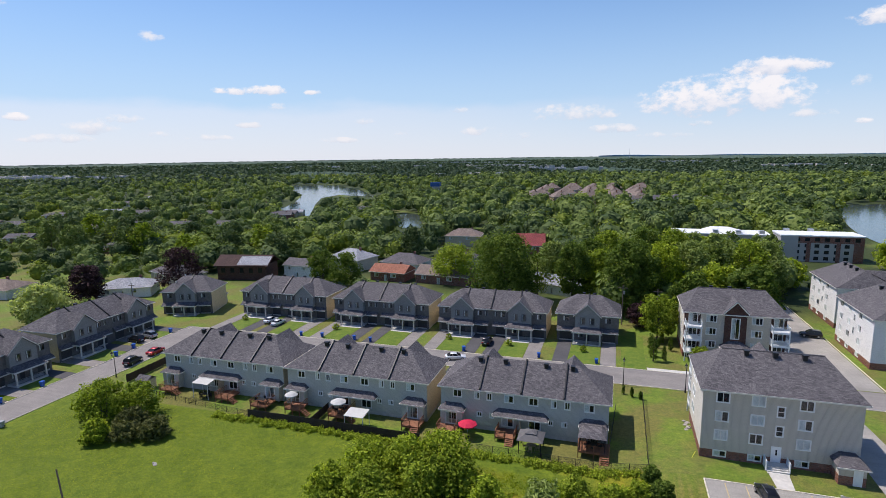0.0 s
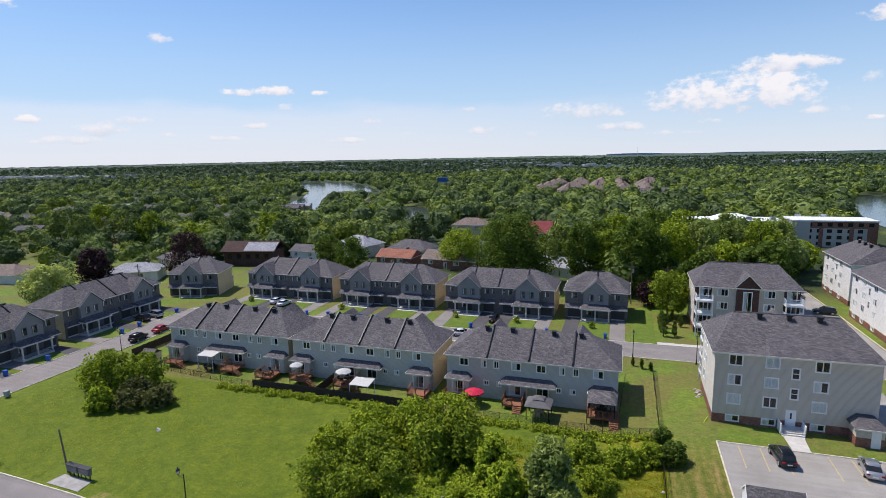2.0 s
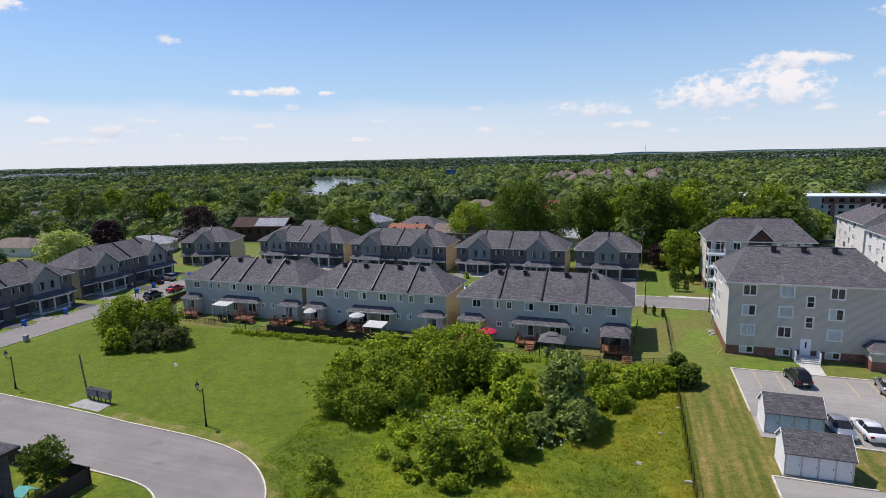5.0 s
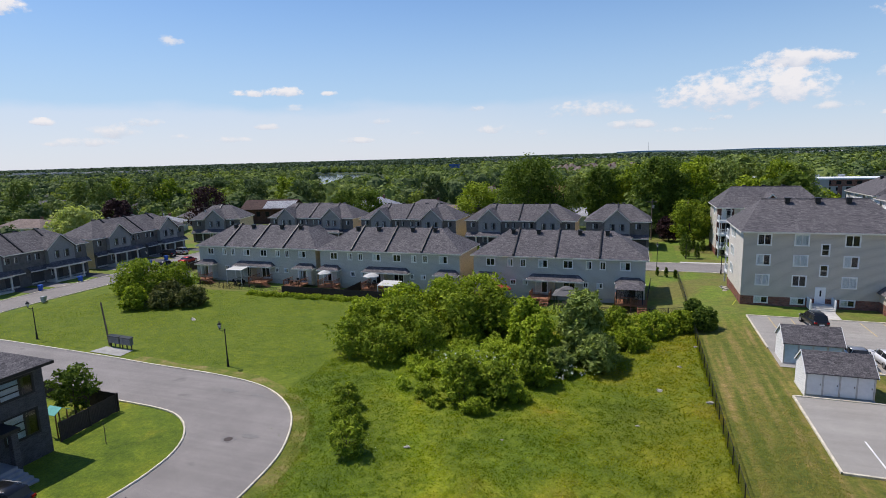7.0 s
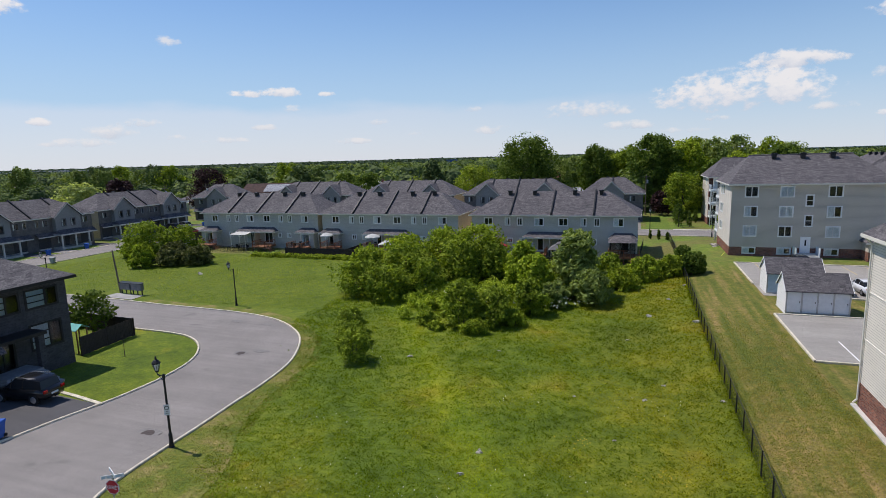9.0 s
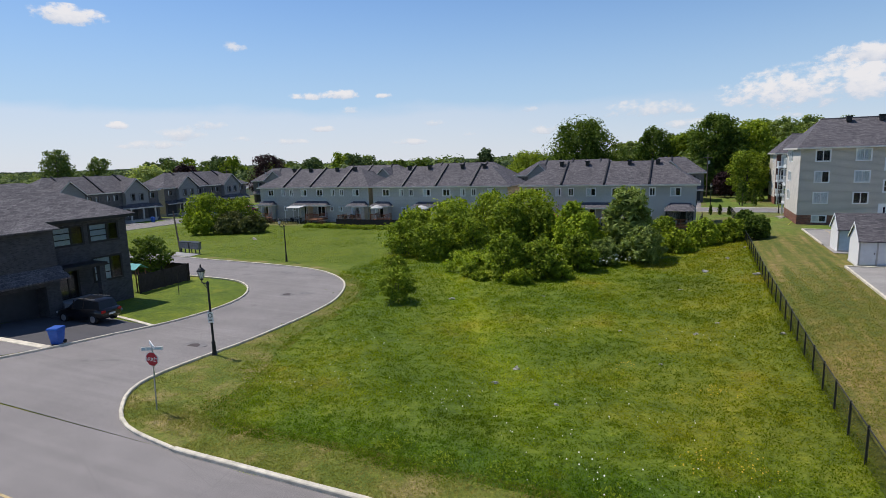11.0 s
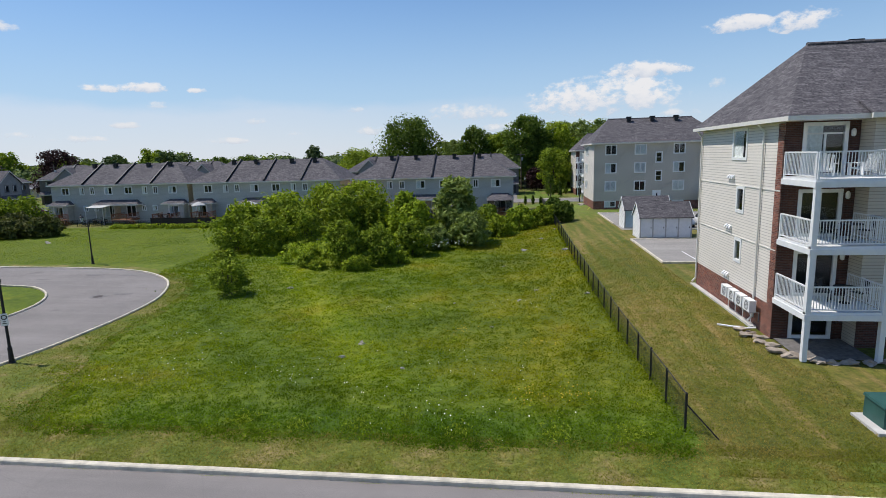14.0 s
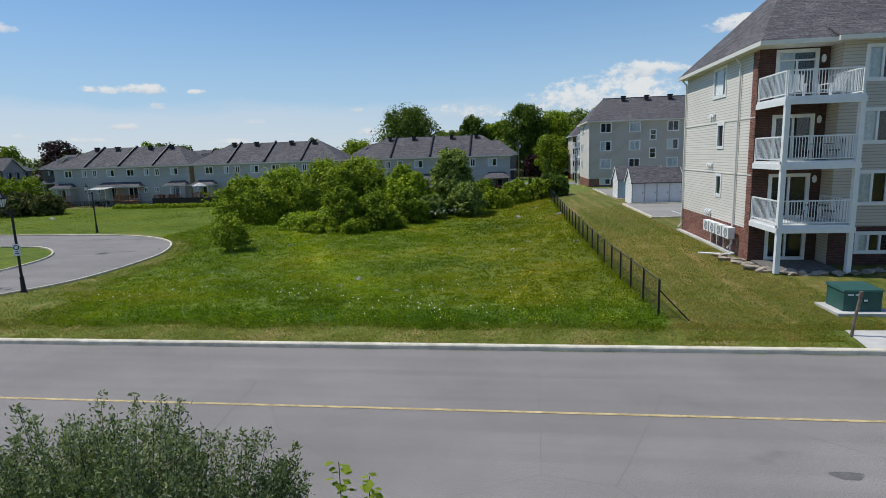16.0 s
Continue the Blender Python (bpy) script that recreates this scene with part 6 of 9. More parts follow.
# ---- the dark modern house inside the bend ----
def build_modern_house():
    x, z = -45.2, -0.55
    y0, y1 = 7.5, 24.2
    th = thing("modern_house", "charcoal brick two-storey house with black-framed windows and hip roof", "house", pose(x, 0, z))
    frame = M_BLACK
    # street face looks to +x; coordinates local to (x, 0, z)
    ups = [(17.9, 20.4, 4.9, 6.4), (20.9, 23.4, 4.9, 6.4), (13.6, 16.2, 4.9, 6.4), (9.2, 11.8, 4.9, 6.4)]
    low = [(20.9, 23.4, 1.6, 3.6)]
    door = [(18.0, 19.6, 0.7, 3.1)]
    gar = [(12.3, 16.4, 0.0, 2.3)]
    holes = [(a - y0, b - y0, c, d) for a, b, c, d in ups + low + door + gar]
    part("street_wall", wall(MB(), (0, y0), (0, y1), -0.5, 7.0, holes), M_BRICK_G, th, "charcoal brick wall")
    for a, b, c, d in ups + low:
        fr = framed(th, (0, y0), (0, y1), (a - y0, b - y0, c, d), "single", frame, 0.0)
        w, h = b - a, d - c
        for k in range(1, 3):
            part("glazing_bar", MB().box(0.07, w * 0.62, -0.02, 0.05, h * k / 3 - 0.04, h * k / 3 + 0.04), M_BLACK, fr)
        part("mullion", MB().box(w * 0.62 - 0.05, w * 0.62 + 0.05, -0.03, 0.06, 0.06, h - 0.06), M_BLACK, fr)
        part("blind", MB().box(0.07, w * 0.6, 0.1, 0.12, 0.07, h - 0.07), M_SIGNBLUE, fr, "pale roller blind")
    framed(th, (0, y0), (0, y1), (18.0 - y0, 19.6 - y0, 0.7, 3.1), "slider", frame, 0.0, "entrance_door")
    part("garage_door", MB().box(-0.14, -0.08, 12.3, 16.4, 0.0, 2.3), plain_dark, th, "black garage door")
    part("side_wall", wall(MB(), (0, y1), (-11, y1), -0.5, 7.0, [(3.0, 4.6, 4.9, 6.2), (7.0, 8.6, 4.9, 6.2)]), M_BRICK_G, th, "charcoal brick wall")
    for u in (3.0, 7.0):
        framed(th, (0, y1), (-11, y1), (u, u + 1.6, 4.9, 6.2), "slider", frame, 0.3)
    part("side_wall", wall(MB(), (-11, y0), (0, y0), -0.5, 7.0), M_BRICK_G, th)
    part("rear_wall", wall(MB(), (-11, y1), (-11, y0), -0.5, 7.0), M_BRICK_G, th)
    interior(th, -10, -0.9, y0 + 0.9, y1 - 0.9, 0.0, 6.6)
    # roof with the ridge along y
    o = 0.6
    X0, X1, Y0, Y1, zt = -11 - o, o, y0 - o, y1 + o, 7.0
    xm = (X0 + X1) / 2
    a, b = (xm, Y0 + 5.2, zt + 2.9), (xm, Y1 - 5.2, zt + 2.9)
    mb = MB()
    mb.slab([(X1, Y0, zt), (X1, Y1, zt), b, a], 0.12).slab([(X1, Y1, zt), (X0, Y1, zt), b], 0.12).slab([(X0, Y1, zt), (X0, Y0, zt), a, b], 0.12).slab([(X0, Y0, zt), (X1, Y0, zt), a], 0.12)
    part("roof", mb, M_SHINGLE, th, "charcoal shingle hip roof")
    part("gutter", MB().box(X1 - 0.08, X1 + 0.04, Y0, Y1, zt - 0.24, zt - 0.01).box(X0, X1 - 0.08, Y1 - 0.08, Y1 + 0.04, zt - 0.24, zt - 0.01).box(X0 + 0.1, X1 - 0.08, Y0 + 0.1, Y1 - 0.1, zt - 0.24, zt - 0.2), M_BLACK, th)
    # projecting middle, with its own low roof
    mb = MB()
    mb.slab([(1.9, 12.0, 6.55), (1.9, 17.6, 6.55), (-2.2, 16.0, 8.35), (-2.2, 13.6, 8.35)], 0.1)
    mb.slab([(1.9, 17.6, 6.55), (0.4, 17.6, 6.75), (-2.2, 16.0, 8.35)], 0.1)
    part("porch_roof", mb, M_SHINGLE, th)
    part("bay_pier", MB().box(0.003, 1.3, 12.0, 12.297, -0.5, 6.5), M_BRICK_G, th)
    part("bay_pier", MB().box(0.003, 1.3, 16.403, 17.4, -0.5, 6.5), M_BRICK_G, th)
    part("garage_bay", MB().box(0.003, 1.3, 12.3, 16.4, 2.3, 6.5), M_BRICK_G, th, "charcoal brick garage bay")
    mb = MB()
    mb.slab([(2.4, 11.8, 2.9), (2.4, 17.6, 2.9), (1.3, 17.6, 3.7), (1.3, 11.8, 3.7)], 0.12)
    part("garage_roof", mb, M_SHINGLE, th)
    part("canopy", MB().box(0.003, 1.9, 17.5, 20.9, 3.2, 3.45), M_BLACK, th, "flat black canopy over the entrance")
    part("pier", MB().box(1.3, 1.75, 20.3, 20.75, -0.5, 3.2), M_BRICK_G, th)
    for k in range(5):
        part("step", MB().box(0.003, 1.9 + 0.36 * (4 - k), 17.6 - 0.1 * (4 - k), 20.3 + 0.1 * (4 - k), -0.5 + 0.24 * k, -0.26 + 0.24 * k), M_CONCRETE_D, th, "grey stone step")
    # grounds
    sheet("pavement_driveway", [(-44.9, 11.4), (-35.2, 11.4), (-35.6, 18.3), (-44.9, 18.6)], M_DRIVE, 0.05, "dark asphalt driveway before the garage", "driveway")
    mb = MB()
    kerb_line(mb, curve([(-35.2, 18.4), (-39.5, 18.9), (-44.9, 19.0)], 1.0), 0.3, 0.1)
    kerb_line(mb, curve([(-35.2, 11.2), (-45.5, 11.0)], 1.0), 0.5, 0.09)
    solid("kerb_driveway", mb, M_KERB, "pale concrete edging of the driveway", "kerb", kind="structure")
    sheet("pavement_driveway", [(-46, 5.6), (-36.6, 6.6), (-35.3, 10.9), (-46, 10.7)], M_ROAD, 0.045, "grey asphalt driveway beside another", "driveway")
    board_fence((-46.0, 25.4), (-46.4, 31.0), 1.7, "dark-stained board fence round the back garden")
    board_fence((-60, 31.4), (-46.4, 31.2), 1.7, "dark-stained board fence along the road")
    th = thing("play_frame", "wooden play frame with a turquoise roof behind the fence", "play frame", pose(-47.9, 25.8, gz(-48, 26)))
    for a, b in ((0, 0), (1.0, 0), (0, 1.0), (1.0, 1.0)):
        part("post", MB().box(a - 0.04, a + 0.04, b - 0.04, b + 0.04, 0, 2.1), M_WOOD, th)
    part("roof", MB().slab([(-0.2, -0.2, 2.1), (1.2, -0.2, 2.1), (1.2, 0.5, 2.55), (-0.2, 0.5, 2.55)], 0.04).slab([(1.2, 1.2, 2.1), (-0.2, 1.2, 2.1), (-0.2, 0.5, 2.55), (1.2, 0.5, 2.55)], 0.04), plain("turquoise_plastic", (0.12, 0.42, 0.40), 0.5), th)
    th = thing("sapling", "thin staked sapling on the lawn", "tree", pose(-42.0, 26.2, gz(-42, 26)))
    part("trunk", MB().tube((0, 0, -0.1), (0.05, 0, 1.9), 0.03, 0.015, 6).tube((0.03, 0, 1.1), (0.3, 0.1, 1.6), 0.012, 0.005, 5).tube((0.03, 0, 1.3), (-0.25, 0.1, 1.8), 0.012, 0.005, 5), M_BARK, th)
    tree("tree", -49.8, 29.6, 4.6, 4.2, M_LEAF_D, "small dark green tree behind the board fence", "tree", 22, 2600, 0.12, 0.2, 91)


M_CONCRETE_D = plain("grey_stone_steps", (0.30, 0.30, 0.31), 0.85, vary=0.15, scale=2, bump=0.3)
build_modern_house()

# ---- round the apartment blocks ----
def bent(mb, pts, r, n=6):
    for a, b in zip(pts, pts[1:]):
        mb.tube(a, b, r, n=n)
    return mb


def build_apartment_details():
    # the block by the road
    ex, ey, ez, AD = 11.72, 17.45, 0.3, 10.75
    # drain pipes
    for y in (1.87, AD - 0.15):
        th = solid("drain_pipe", bent(MB(), [(ex - 0.45, ey + y, ez + EAVE - 0.15), (ex - 0.1, ey + y, ez + EAVE - 0.55), (ex - 0.08, ey + y, ez + 0.5), (ex - 0.3, ey + y, ez + 0.25)], 0.05), M_TRIM, "pale metal drain pipe on the siding wall", "drain pipe", group="drain pipes")
    # the siding's belt joints
    for z in (4.1, 6.82):
        solid("siding_joint", MB().box(ex - 0.03, ex, ey + 0.05, ey + AD, ez + z - 0.03, ez + z + 0.03), M_TRIM, "thin pale joint strip across the siding", "trim", group="joint strips")
    solid("footing", MB().box(ex - 0.28, ex - 0.01, ey + 1.5, ey + AD + 0.2, ez - 0.25, ez + 0.08), M_CONCRETE, "low concrete footing strip along the wall", "footing")
    for z in (7.15, 4.42, 1.75):
        th = thing("vent_hood_row", "three small white vent hoods on the siding", "vent", None, "vent hoods")
        for k in range(3):
            y = ey + 5.4 + 0.3 * k
            part("vent_hood", loft(MB(), [[(ex - 0.01, y - 0.09, ez + z), (ex - 0.01, y + 0.09, ez + z), (ex - 0.01, y + 0.09, ez + z + 0.2), (ex - 0.01, y - 0.09, ez + z + 0.2)], [(ex - 0.15, y - 0.09, ez + z), (ex - 0.15, y + 0.09, ez + z), (ex - 0.13, y + 0.09, ez + z + 0.1), (ex - 0.13, y - 0.09, ez + z + 0.1)]]), M_WHITE, th)
    # air conditioners on brackets
    for k in range(4):
        y = ey + 1.2 + 0.98 * k
        th = thing("air_conditioner", "white outdoor air conditioner unit on a wall bracket", "air conditioner", None, "air conditioners")
        part("casing", MB().box(ex - 0.52, ex - 0.2, y, y + 0.82, ez + 0.85, ez + 1.42), M_WHITE, th)
        fan = MB()
        for i in range(16):
            a, b = math.tau * i / 16, math.tau * (i + 1) / 16
            fan.face(*[(ex - 0.523, y + 0.36 + r * math.cos(w), ez + 1.13 + r * math.sin(w)) for r, w in ((0.19, a), (0.23, a), (0.23, b), (0.19, b))])
        for i in range(9):
            r = 0.19
            zz = -0.16 + 0.04 * i
            hw = math.sqrt(max(0.0, r * r - zz * zz))
            fan.box(ex - 0.526, ex - 0.522, y + 0.36 - hw, y + 0.36 + hw, ez + 1.13 + zz - 0.006, ez + 1.13 + zz + 0.006)
        part("fan_grille", fan, M_BLACK, th, "black round fan grille")
        for s in (0.1, 0.7):
            part("bracket", MB().box(ex - 0.5, ex, y + s - 0.02, y + s + 0.02, ez + 0.8, ez + 0.849).box(ex - 0.04, ex, y + s - 0.02, y + s + 0.02, ez + 0.4, ez + 0.8), M_STEEL, th)
        part("pipe", bent(MB(), [(ex - 0.3, y + 0.8, ez + 0.9), (ex - 0.06, y + 0.86, ez + 0.7), (ex - 0.06, y + 0.86, ez + 0.12)], 0.025), M_WHITE, th)
    solid("drain_hose", bent(MB(), [(ex - 0.2, ey + 1.1, ez + 0.12), (ex - 0.7, ey + 1.2, ez + 0.06), (ex - 1.7, ey + 1.9, ez + 0.03)], 0.05), M_WHITE, "white corrugated drain hose on the grass", "hose")
    # rock edging
    rng = random.Random(4)
    pts = [(-0.9, 1.3), (-0.6, 0.8), (-0.95, 0.4), (-0.4, 0.1), (-0.7, -0.5), (-0.3, -1.0), (-0.4, -1.7), (-0.1, -2.3), (0.6, -2.85), (1.2, -2.9), (1.9, -2.85), (2.6, -2.9), (3.3, -2.8), (4.0, -2.6), (4.6, -2.3), (5.2, -2.4), (6.0, -2.5), (6.9, -2.4)]
    slab_mat = plain("flat_garden_rock", (0.36, 0.30, 0.24), 0.9, vary=0.35, scale=3, bump=0.6)
    for i, (x, y) in enumerate(pts):
        boulder(ex + x, ey + y, rng.uniform(0.3, 0.45), "flat brownish garden rock edging the building", slab_mat, 0.5, 30 + i, "garden_rock", "garden rocks")
    # the paving's colour is darkened for the shade under the balconies
    sheet("paving", [(ex + 0.1, ey - 2.6), (ex + 3.0, ey - 2.6), (ex + 3.0, ey - 0.05), (ex + 0.1, ey - 0.05)], plain("shade_toned_paving", (0.16, 0.15, 0.14), 0.9, vary=0.3, scale=5), 0.06, "paving under the balconies, darkened in colour for their shade")
    # balcony furniture
    for k, (z, x, y, rz) in enumerate(((FLOORS[2], 0.95, -1.5, 150), (FLOORS[2], 2.5, -1.35, 200))):
        th = thing("garden_chair", "white slatted garden chair on the balcony", "chair", pose(ex + x, ey + y, ez + z + 0.04, 0, 0, rz), "balcony chairs")
        part("seat", MB().slab([(-0.3, -0.3, 0.38), (0.3, -0.3, 0.38), (0.26, 0.28, 0.28), (-0.26, 0.28, 0.28)], 0.04), M_WHITE, th)
        for i in range(5):
            u = -0.24 + 0.12 * i
            part("back_slat", MB().slab([(u - 0.05, 0.26, 0.3), (u + 0.05, 0.26, 0.3), (u * 1.2 + 0.05, 0.52, 1.0 - abs(u) * 0.3), (u * 1.2 - 0.05, 0.52, 1.0 - abs(u) * 0.3)], 0.03), M_WHITE, th)
        for s in (-1, 1):
            part("armrest", MB().box(s * 0.36 - 0.06, s * 0.36 + 0.06, -0.38, 0.35, 0.55, 0.58), M_WHITE, th)
            part("leg", MB().box(s * 0.33 - 0.03, s * 0.33 + 0.03, -0.36, -0.28, 0, 0.55), M_WHITE, th)
            part("leg", MB().box(s * 0.33 - 0.03, s * 0.33 + 0.03, 0.24, 0.32, 0, 0.55), M_WHITE, th)
    for z in FLOORS[:2]:
        th = thing("patio_table", "dark metal patio table on the balcony", "table", pose(ex + 2.3, ey - 1.3, ez + z + 0.04), "balcony tables")
        part("tabletop", MB().lathe(0, 0, [(0.7, 0.45), (0.73, 0.45)], 16), M_BLACK, th)
        part("leg", MB().lathe(0, 0, [(0, 0.22), (0.03, 0.22), (0.05, 0.04), (0.7, 0.04)], 8), M_BLACK, th)
        for a in (0.4, 2.4):
            c = thing("patio_chair", "dark metal patio chair on the balcony", "chair", pose(ex + 2.3 + 0.8 * math.cos(a), ey - 1.3 + 0.6 * math.sin(a), ez + z + 0.04, 0, 0, math.degrees(a) - 90), "balcony chairs")
            part("seat", MB().box(-0.24, 0.24, -0.22, 0.22, 0.4, 0.44), M_BLACK, c)
            part("backrest", MB().box(-0.24, 0.24, 0.2, 0.24, 0.5, 0.95), M_BLACK, c)
            for lx in (-0.21, 0.21):
                for ly in (-0.19, 0.19):
                    part("leg", MB().box(lx - 0.015, lx + 0.015, ly - 0.015, ly + 0.015, 0, 0.4), M_BLACK, c)
    # transformer cabinet, its pad, and the bent post
    tx, ty = 11.45, 8.9
    tz = gz(tx, ty)
    solid("concrete_pad", MB().box(tx - 0.3, tx + 1.5, ty - 0.3, ty + 1.2, tz - 0.2, tz + 0.1), M_CONCRETE, "pale concrete pad under the transformer", "pad")
    th = thing("transformer_cabinet", "dark green electrical transformer cabinet on a concrete pad", "transformer", pose(tx, ty, tz + 0.1))
    part("body", loft(MB(), [[(0, 0, 0), (1.2, 0, 0), (1.2, 1.05, 0), (0, 1.05, 0)], [(0, 0, 0.68), (1.2, 0, 0.68), (1.2, 1.05, 0.7), (0, 1.05, 0.7)]]), M_GREEN, th)
    part("lid", loft(MB(), [[(-0.04, -0.04, 0.68), (1.24, -0.04, 0.68), (1.24, 1.09, 0.7), (-0.04, 1.09, 0.7)], [(-0.02, -0.02, 0.74), (1.22, -0.02, 0.74), (1.22, 1.07, 0.8), (-0.02, 1.07, 0.8)]]), M_GREEN, th)
    part("latch", MB().box(0.62, 0.74, -0.03, -0.001, 0.3, 0.44), M_BLACK, th)
    part("label", MB().box(0.12, 0.3, -0.006, -0.001, 0.54, 0.6).box(0.36, 0.5, -0.006, -0.001, 0.54, 0.6).box(0.62, 0.74, -0.034, -0.031, 0.35, 0.42), M_SIGNWHITE, th)
    px, py = 10.4, 6.5
    solid("marker_post", bent(MB(), [(px, py, gz(px, py) - 0.1), (px + 0.05, py, gz(px, py) + 0.5), (px + 0.16, py, gz(px, py) + 1.25)], 0.045).tube((px + 0.16, py, gz(px, py) + 1.25), (px + 0.17, py, gz(px, py) + 1.42), 0.06), M_WOOD_P, "leaning weathered marker post beside the kerb", "post")
    sheet("pavement_walk", [(10.2, 5.35), (13.5, 5.35), (13.0, 7.0), (10.5, 7.0)], M_CONCRETE, 0.06, "pale concrete walk at the kerb")
    # the grey block behind: rear door, steps, vestibule
    dx, dy, dz = 12.1, 78.4, 0.3
    th = thing("rear_entrance", "white rear door above concrete steps with white side panels", "entrance", pose(21.4, dy, dz))
    part("door", MB().box(-0.5, 0.5, -0.06, -0.003, 0.62, 2.72), M_WHITE, th)
    part("door_glass", MB().box(-0.08, 0.12, -0.066, -0.06, 1.6, 2.4), M_CARGLASS, th)
    part("door_frame", MB().box(-0.6, -0.5, -0.08, -0.003, 0.62, 2.82).box(0.5, 0.6, -0.08, -0.003, 0.62, 2.82).box(-0.5, 0.5, -0.08, -0.003, 2.72, 2.82), M_WHITE, th)
    part("landing", MB().box(-1.3, 1.3, -1.3, -0.003, -0.2, 0.6), M_CONCRETE, th)
    for k in range(3):
        part("step", MB().box(-1.3, 1.3, -1.6 - 0.3 * k, -1.3 - 0.3 * k, -0.2, 0.42 - 0.17 * k), M_CONCRETE, th)
    for s in (-1, 1):
        part("side_panel", MB().box(s * 1.38 - 0.06, s * 1.38 + 0.06, -1.7, -0.003, 0.1, 1.5), M_WHITE, th)
    sheet("pavement_path", [(20.4, 72.6), (22.4, 72.6), (22.6, 76.3), (20.2, 76.3)], M_CONCRETE, 0.06, "pale concrete path to the rear door")
    th = thing("vestibule", "small brick entrance porch with a hipped roof", "porch", pose(27.9, dy, dz))
    part("base", MB().box(0, 3.0, -2.4, -0.003, -0.2, 1.25), M_BRICK, th)
    part("upper", MB().box(0.01, 2.99, -2.39, -0.003, 1.25, 2.5), M_SIDE_GREY, th)
    part("door", MB().box(1.6, 2.6, -2.46, -2.402, 0.05, 2.15), M_WHITE, th)
    mb = MB()
    mb.slab([(-0.35, -2.75, 2.5), (3.35, -2.75, 2.5), (2.4, -1.0, 3.35), (0.6, -1.0, 3.35)], 0.1)
    mb.slab([(-0.35, -0.003, 2.5), (-0.35, -2.75, 2.5), (0.6, -1.0, 3.35), (0.6, -0.003, 3.35)], 0.1)
    mb.slab([(3.35, -2.75, 2.5), (3.35, -0.003, 2.5), (2.4, -0.003, 3.35), (2.4, -1.0, 3.35)], 0.1)
    mb.slab([(0.6, -1.0, 3.35), (2.4, -1.0, 3.35), (2.4, -0.003, 3.35), (0.6, -0.003, 3.35)], 0.1)
    part("roof", mb, M_SHINGLE, th)
    part("gutter", MB().box(-0.38, 3.38, -2.8, -2.7, 2.32, 2.5), M_TRIM, th)
    bent_hose = bent(MB(), [(11.7, 79.0, 0.6), (11.0, 77.5, 0.2), (10.6, 74.5, 0.18), (11.4, 72.5, 0.22), (10.9, 70.5, 0.16), (10.3, 69.5, 0.14), (11.2, 68.6, 0.16), (10.6, 68.0, 0.16)], 0.04)
    solid("garden_hose", bent_hose, plain("yellow_hose", (0.5, 0.5, 0.05), 0.5), "yellow garden hose lying on the lawn", "hose")
    for i in range(7):
        boulder(11.2 + 0.25 * (i % 3), 86.0 + 0.5 * i, 0.35, "pale landscaping rock beside the wall", M_STONE, 0.6, 70 + i, "garden_rock", "garden rocks")


def build_lots():
    sheet("road_car_park", [(12.0, 54.6), (46, 54.6), (46, 72.6), (12.0, 72.6)], M_LOT, 0.05, "grey asphalt car park with yellow stall lines", "car park")
    sheet("road_car_park_2", [(11.5, 35.3), (46, 35.3), (46, 47.5), (11.5, 47.5)], M_LOT, 0.05, "pale asphalt car park behind the apartment block", "car park")
    sheet("road_car_park_3", [(34.6, 111.5), (46.5, 111.5), (45.5, 172), (33.2, 172)], M_LOT, 0.03, "grey asphalt car park between the apartment blocks", "car park")
    sheet("road_side", [(32.6, 72.6), (38, 72.6), (38, 103), (32.6, 103)], M_LOT, 0.045, "grey asphalt lane beside the apartment block", "road")
    sheet("pavement_walk", [(6.8, 111.4), (34, 111.4), (34, 112.7), (6.8, 112.7)], M_CONCRETE, 0.06, "pale concrete pavement beside the street")
    mb = MB()
    for pts in ([(12.0, 60), (12.0, 72.6), (33, 72.6)], [(11.5, 35.3), (11.5, 47.5), (19, 47.5)], [(18, 54.6), (46, 54.6)], [(11.5, 35.3), (40, 35.3)]):
        for a, b in zip(pts, pts[1:]):
            kerb_line(mb, curve([a, b], 1.5), 0.16, 0.16)
    for a, b in (((46.8, 112), (45.8, 170)), ((34.2, 112), (33, 120))):
        kerb_line(mb, curve([a, b], 2), 0.16, 0.14)
    solid("kerb_car_park", mb, M_KERB, "pale concrete kerb round the car parks", "kerb", kind="structure")
    for i in range(9):
        x = 14.3 + 2.4 * i
        if i == 3:
            continue
        ob = MB()
        ribbon(ob, [(x, 72.2), (x, 66.9)], [(x + 0.12, 72.2), (x + 0.12, 66.9)], 4, 1, 0.056)
        tagged(part("stall_line", ob, M_YELLOW), "faded yellow parking line", "road marking", "parking lines", "structure")
    for i in range(6):
        x = 20.2 + 2.5 * i
        ob = MB()
        ribbon(ob, [(x, 59.6), (x, 54.9)], [(x + 0.12, 59.6), (x + 0.12, 54.9)], 4, 1, 0.056)
        tagged(part("stall_line", ob, M_YELLOW), "faded yellow parking line", "road marking", "parking lines", "structure")
    for i in range(8):
        x = 14.3 + 2.6 * i
        ob = MB()
        ribbon(ob, [(x, 40.4), (x, 35.6)], [(x + 0.12, 40.4), (x + 0.12, 35.6)], 4, 1, 0.056)
        tagged(part("stall_line", ob, M_WHITELINE), "faded white parking line", "road marking", "parking lines", "structure")


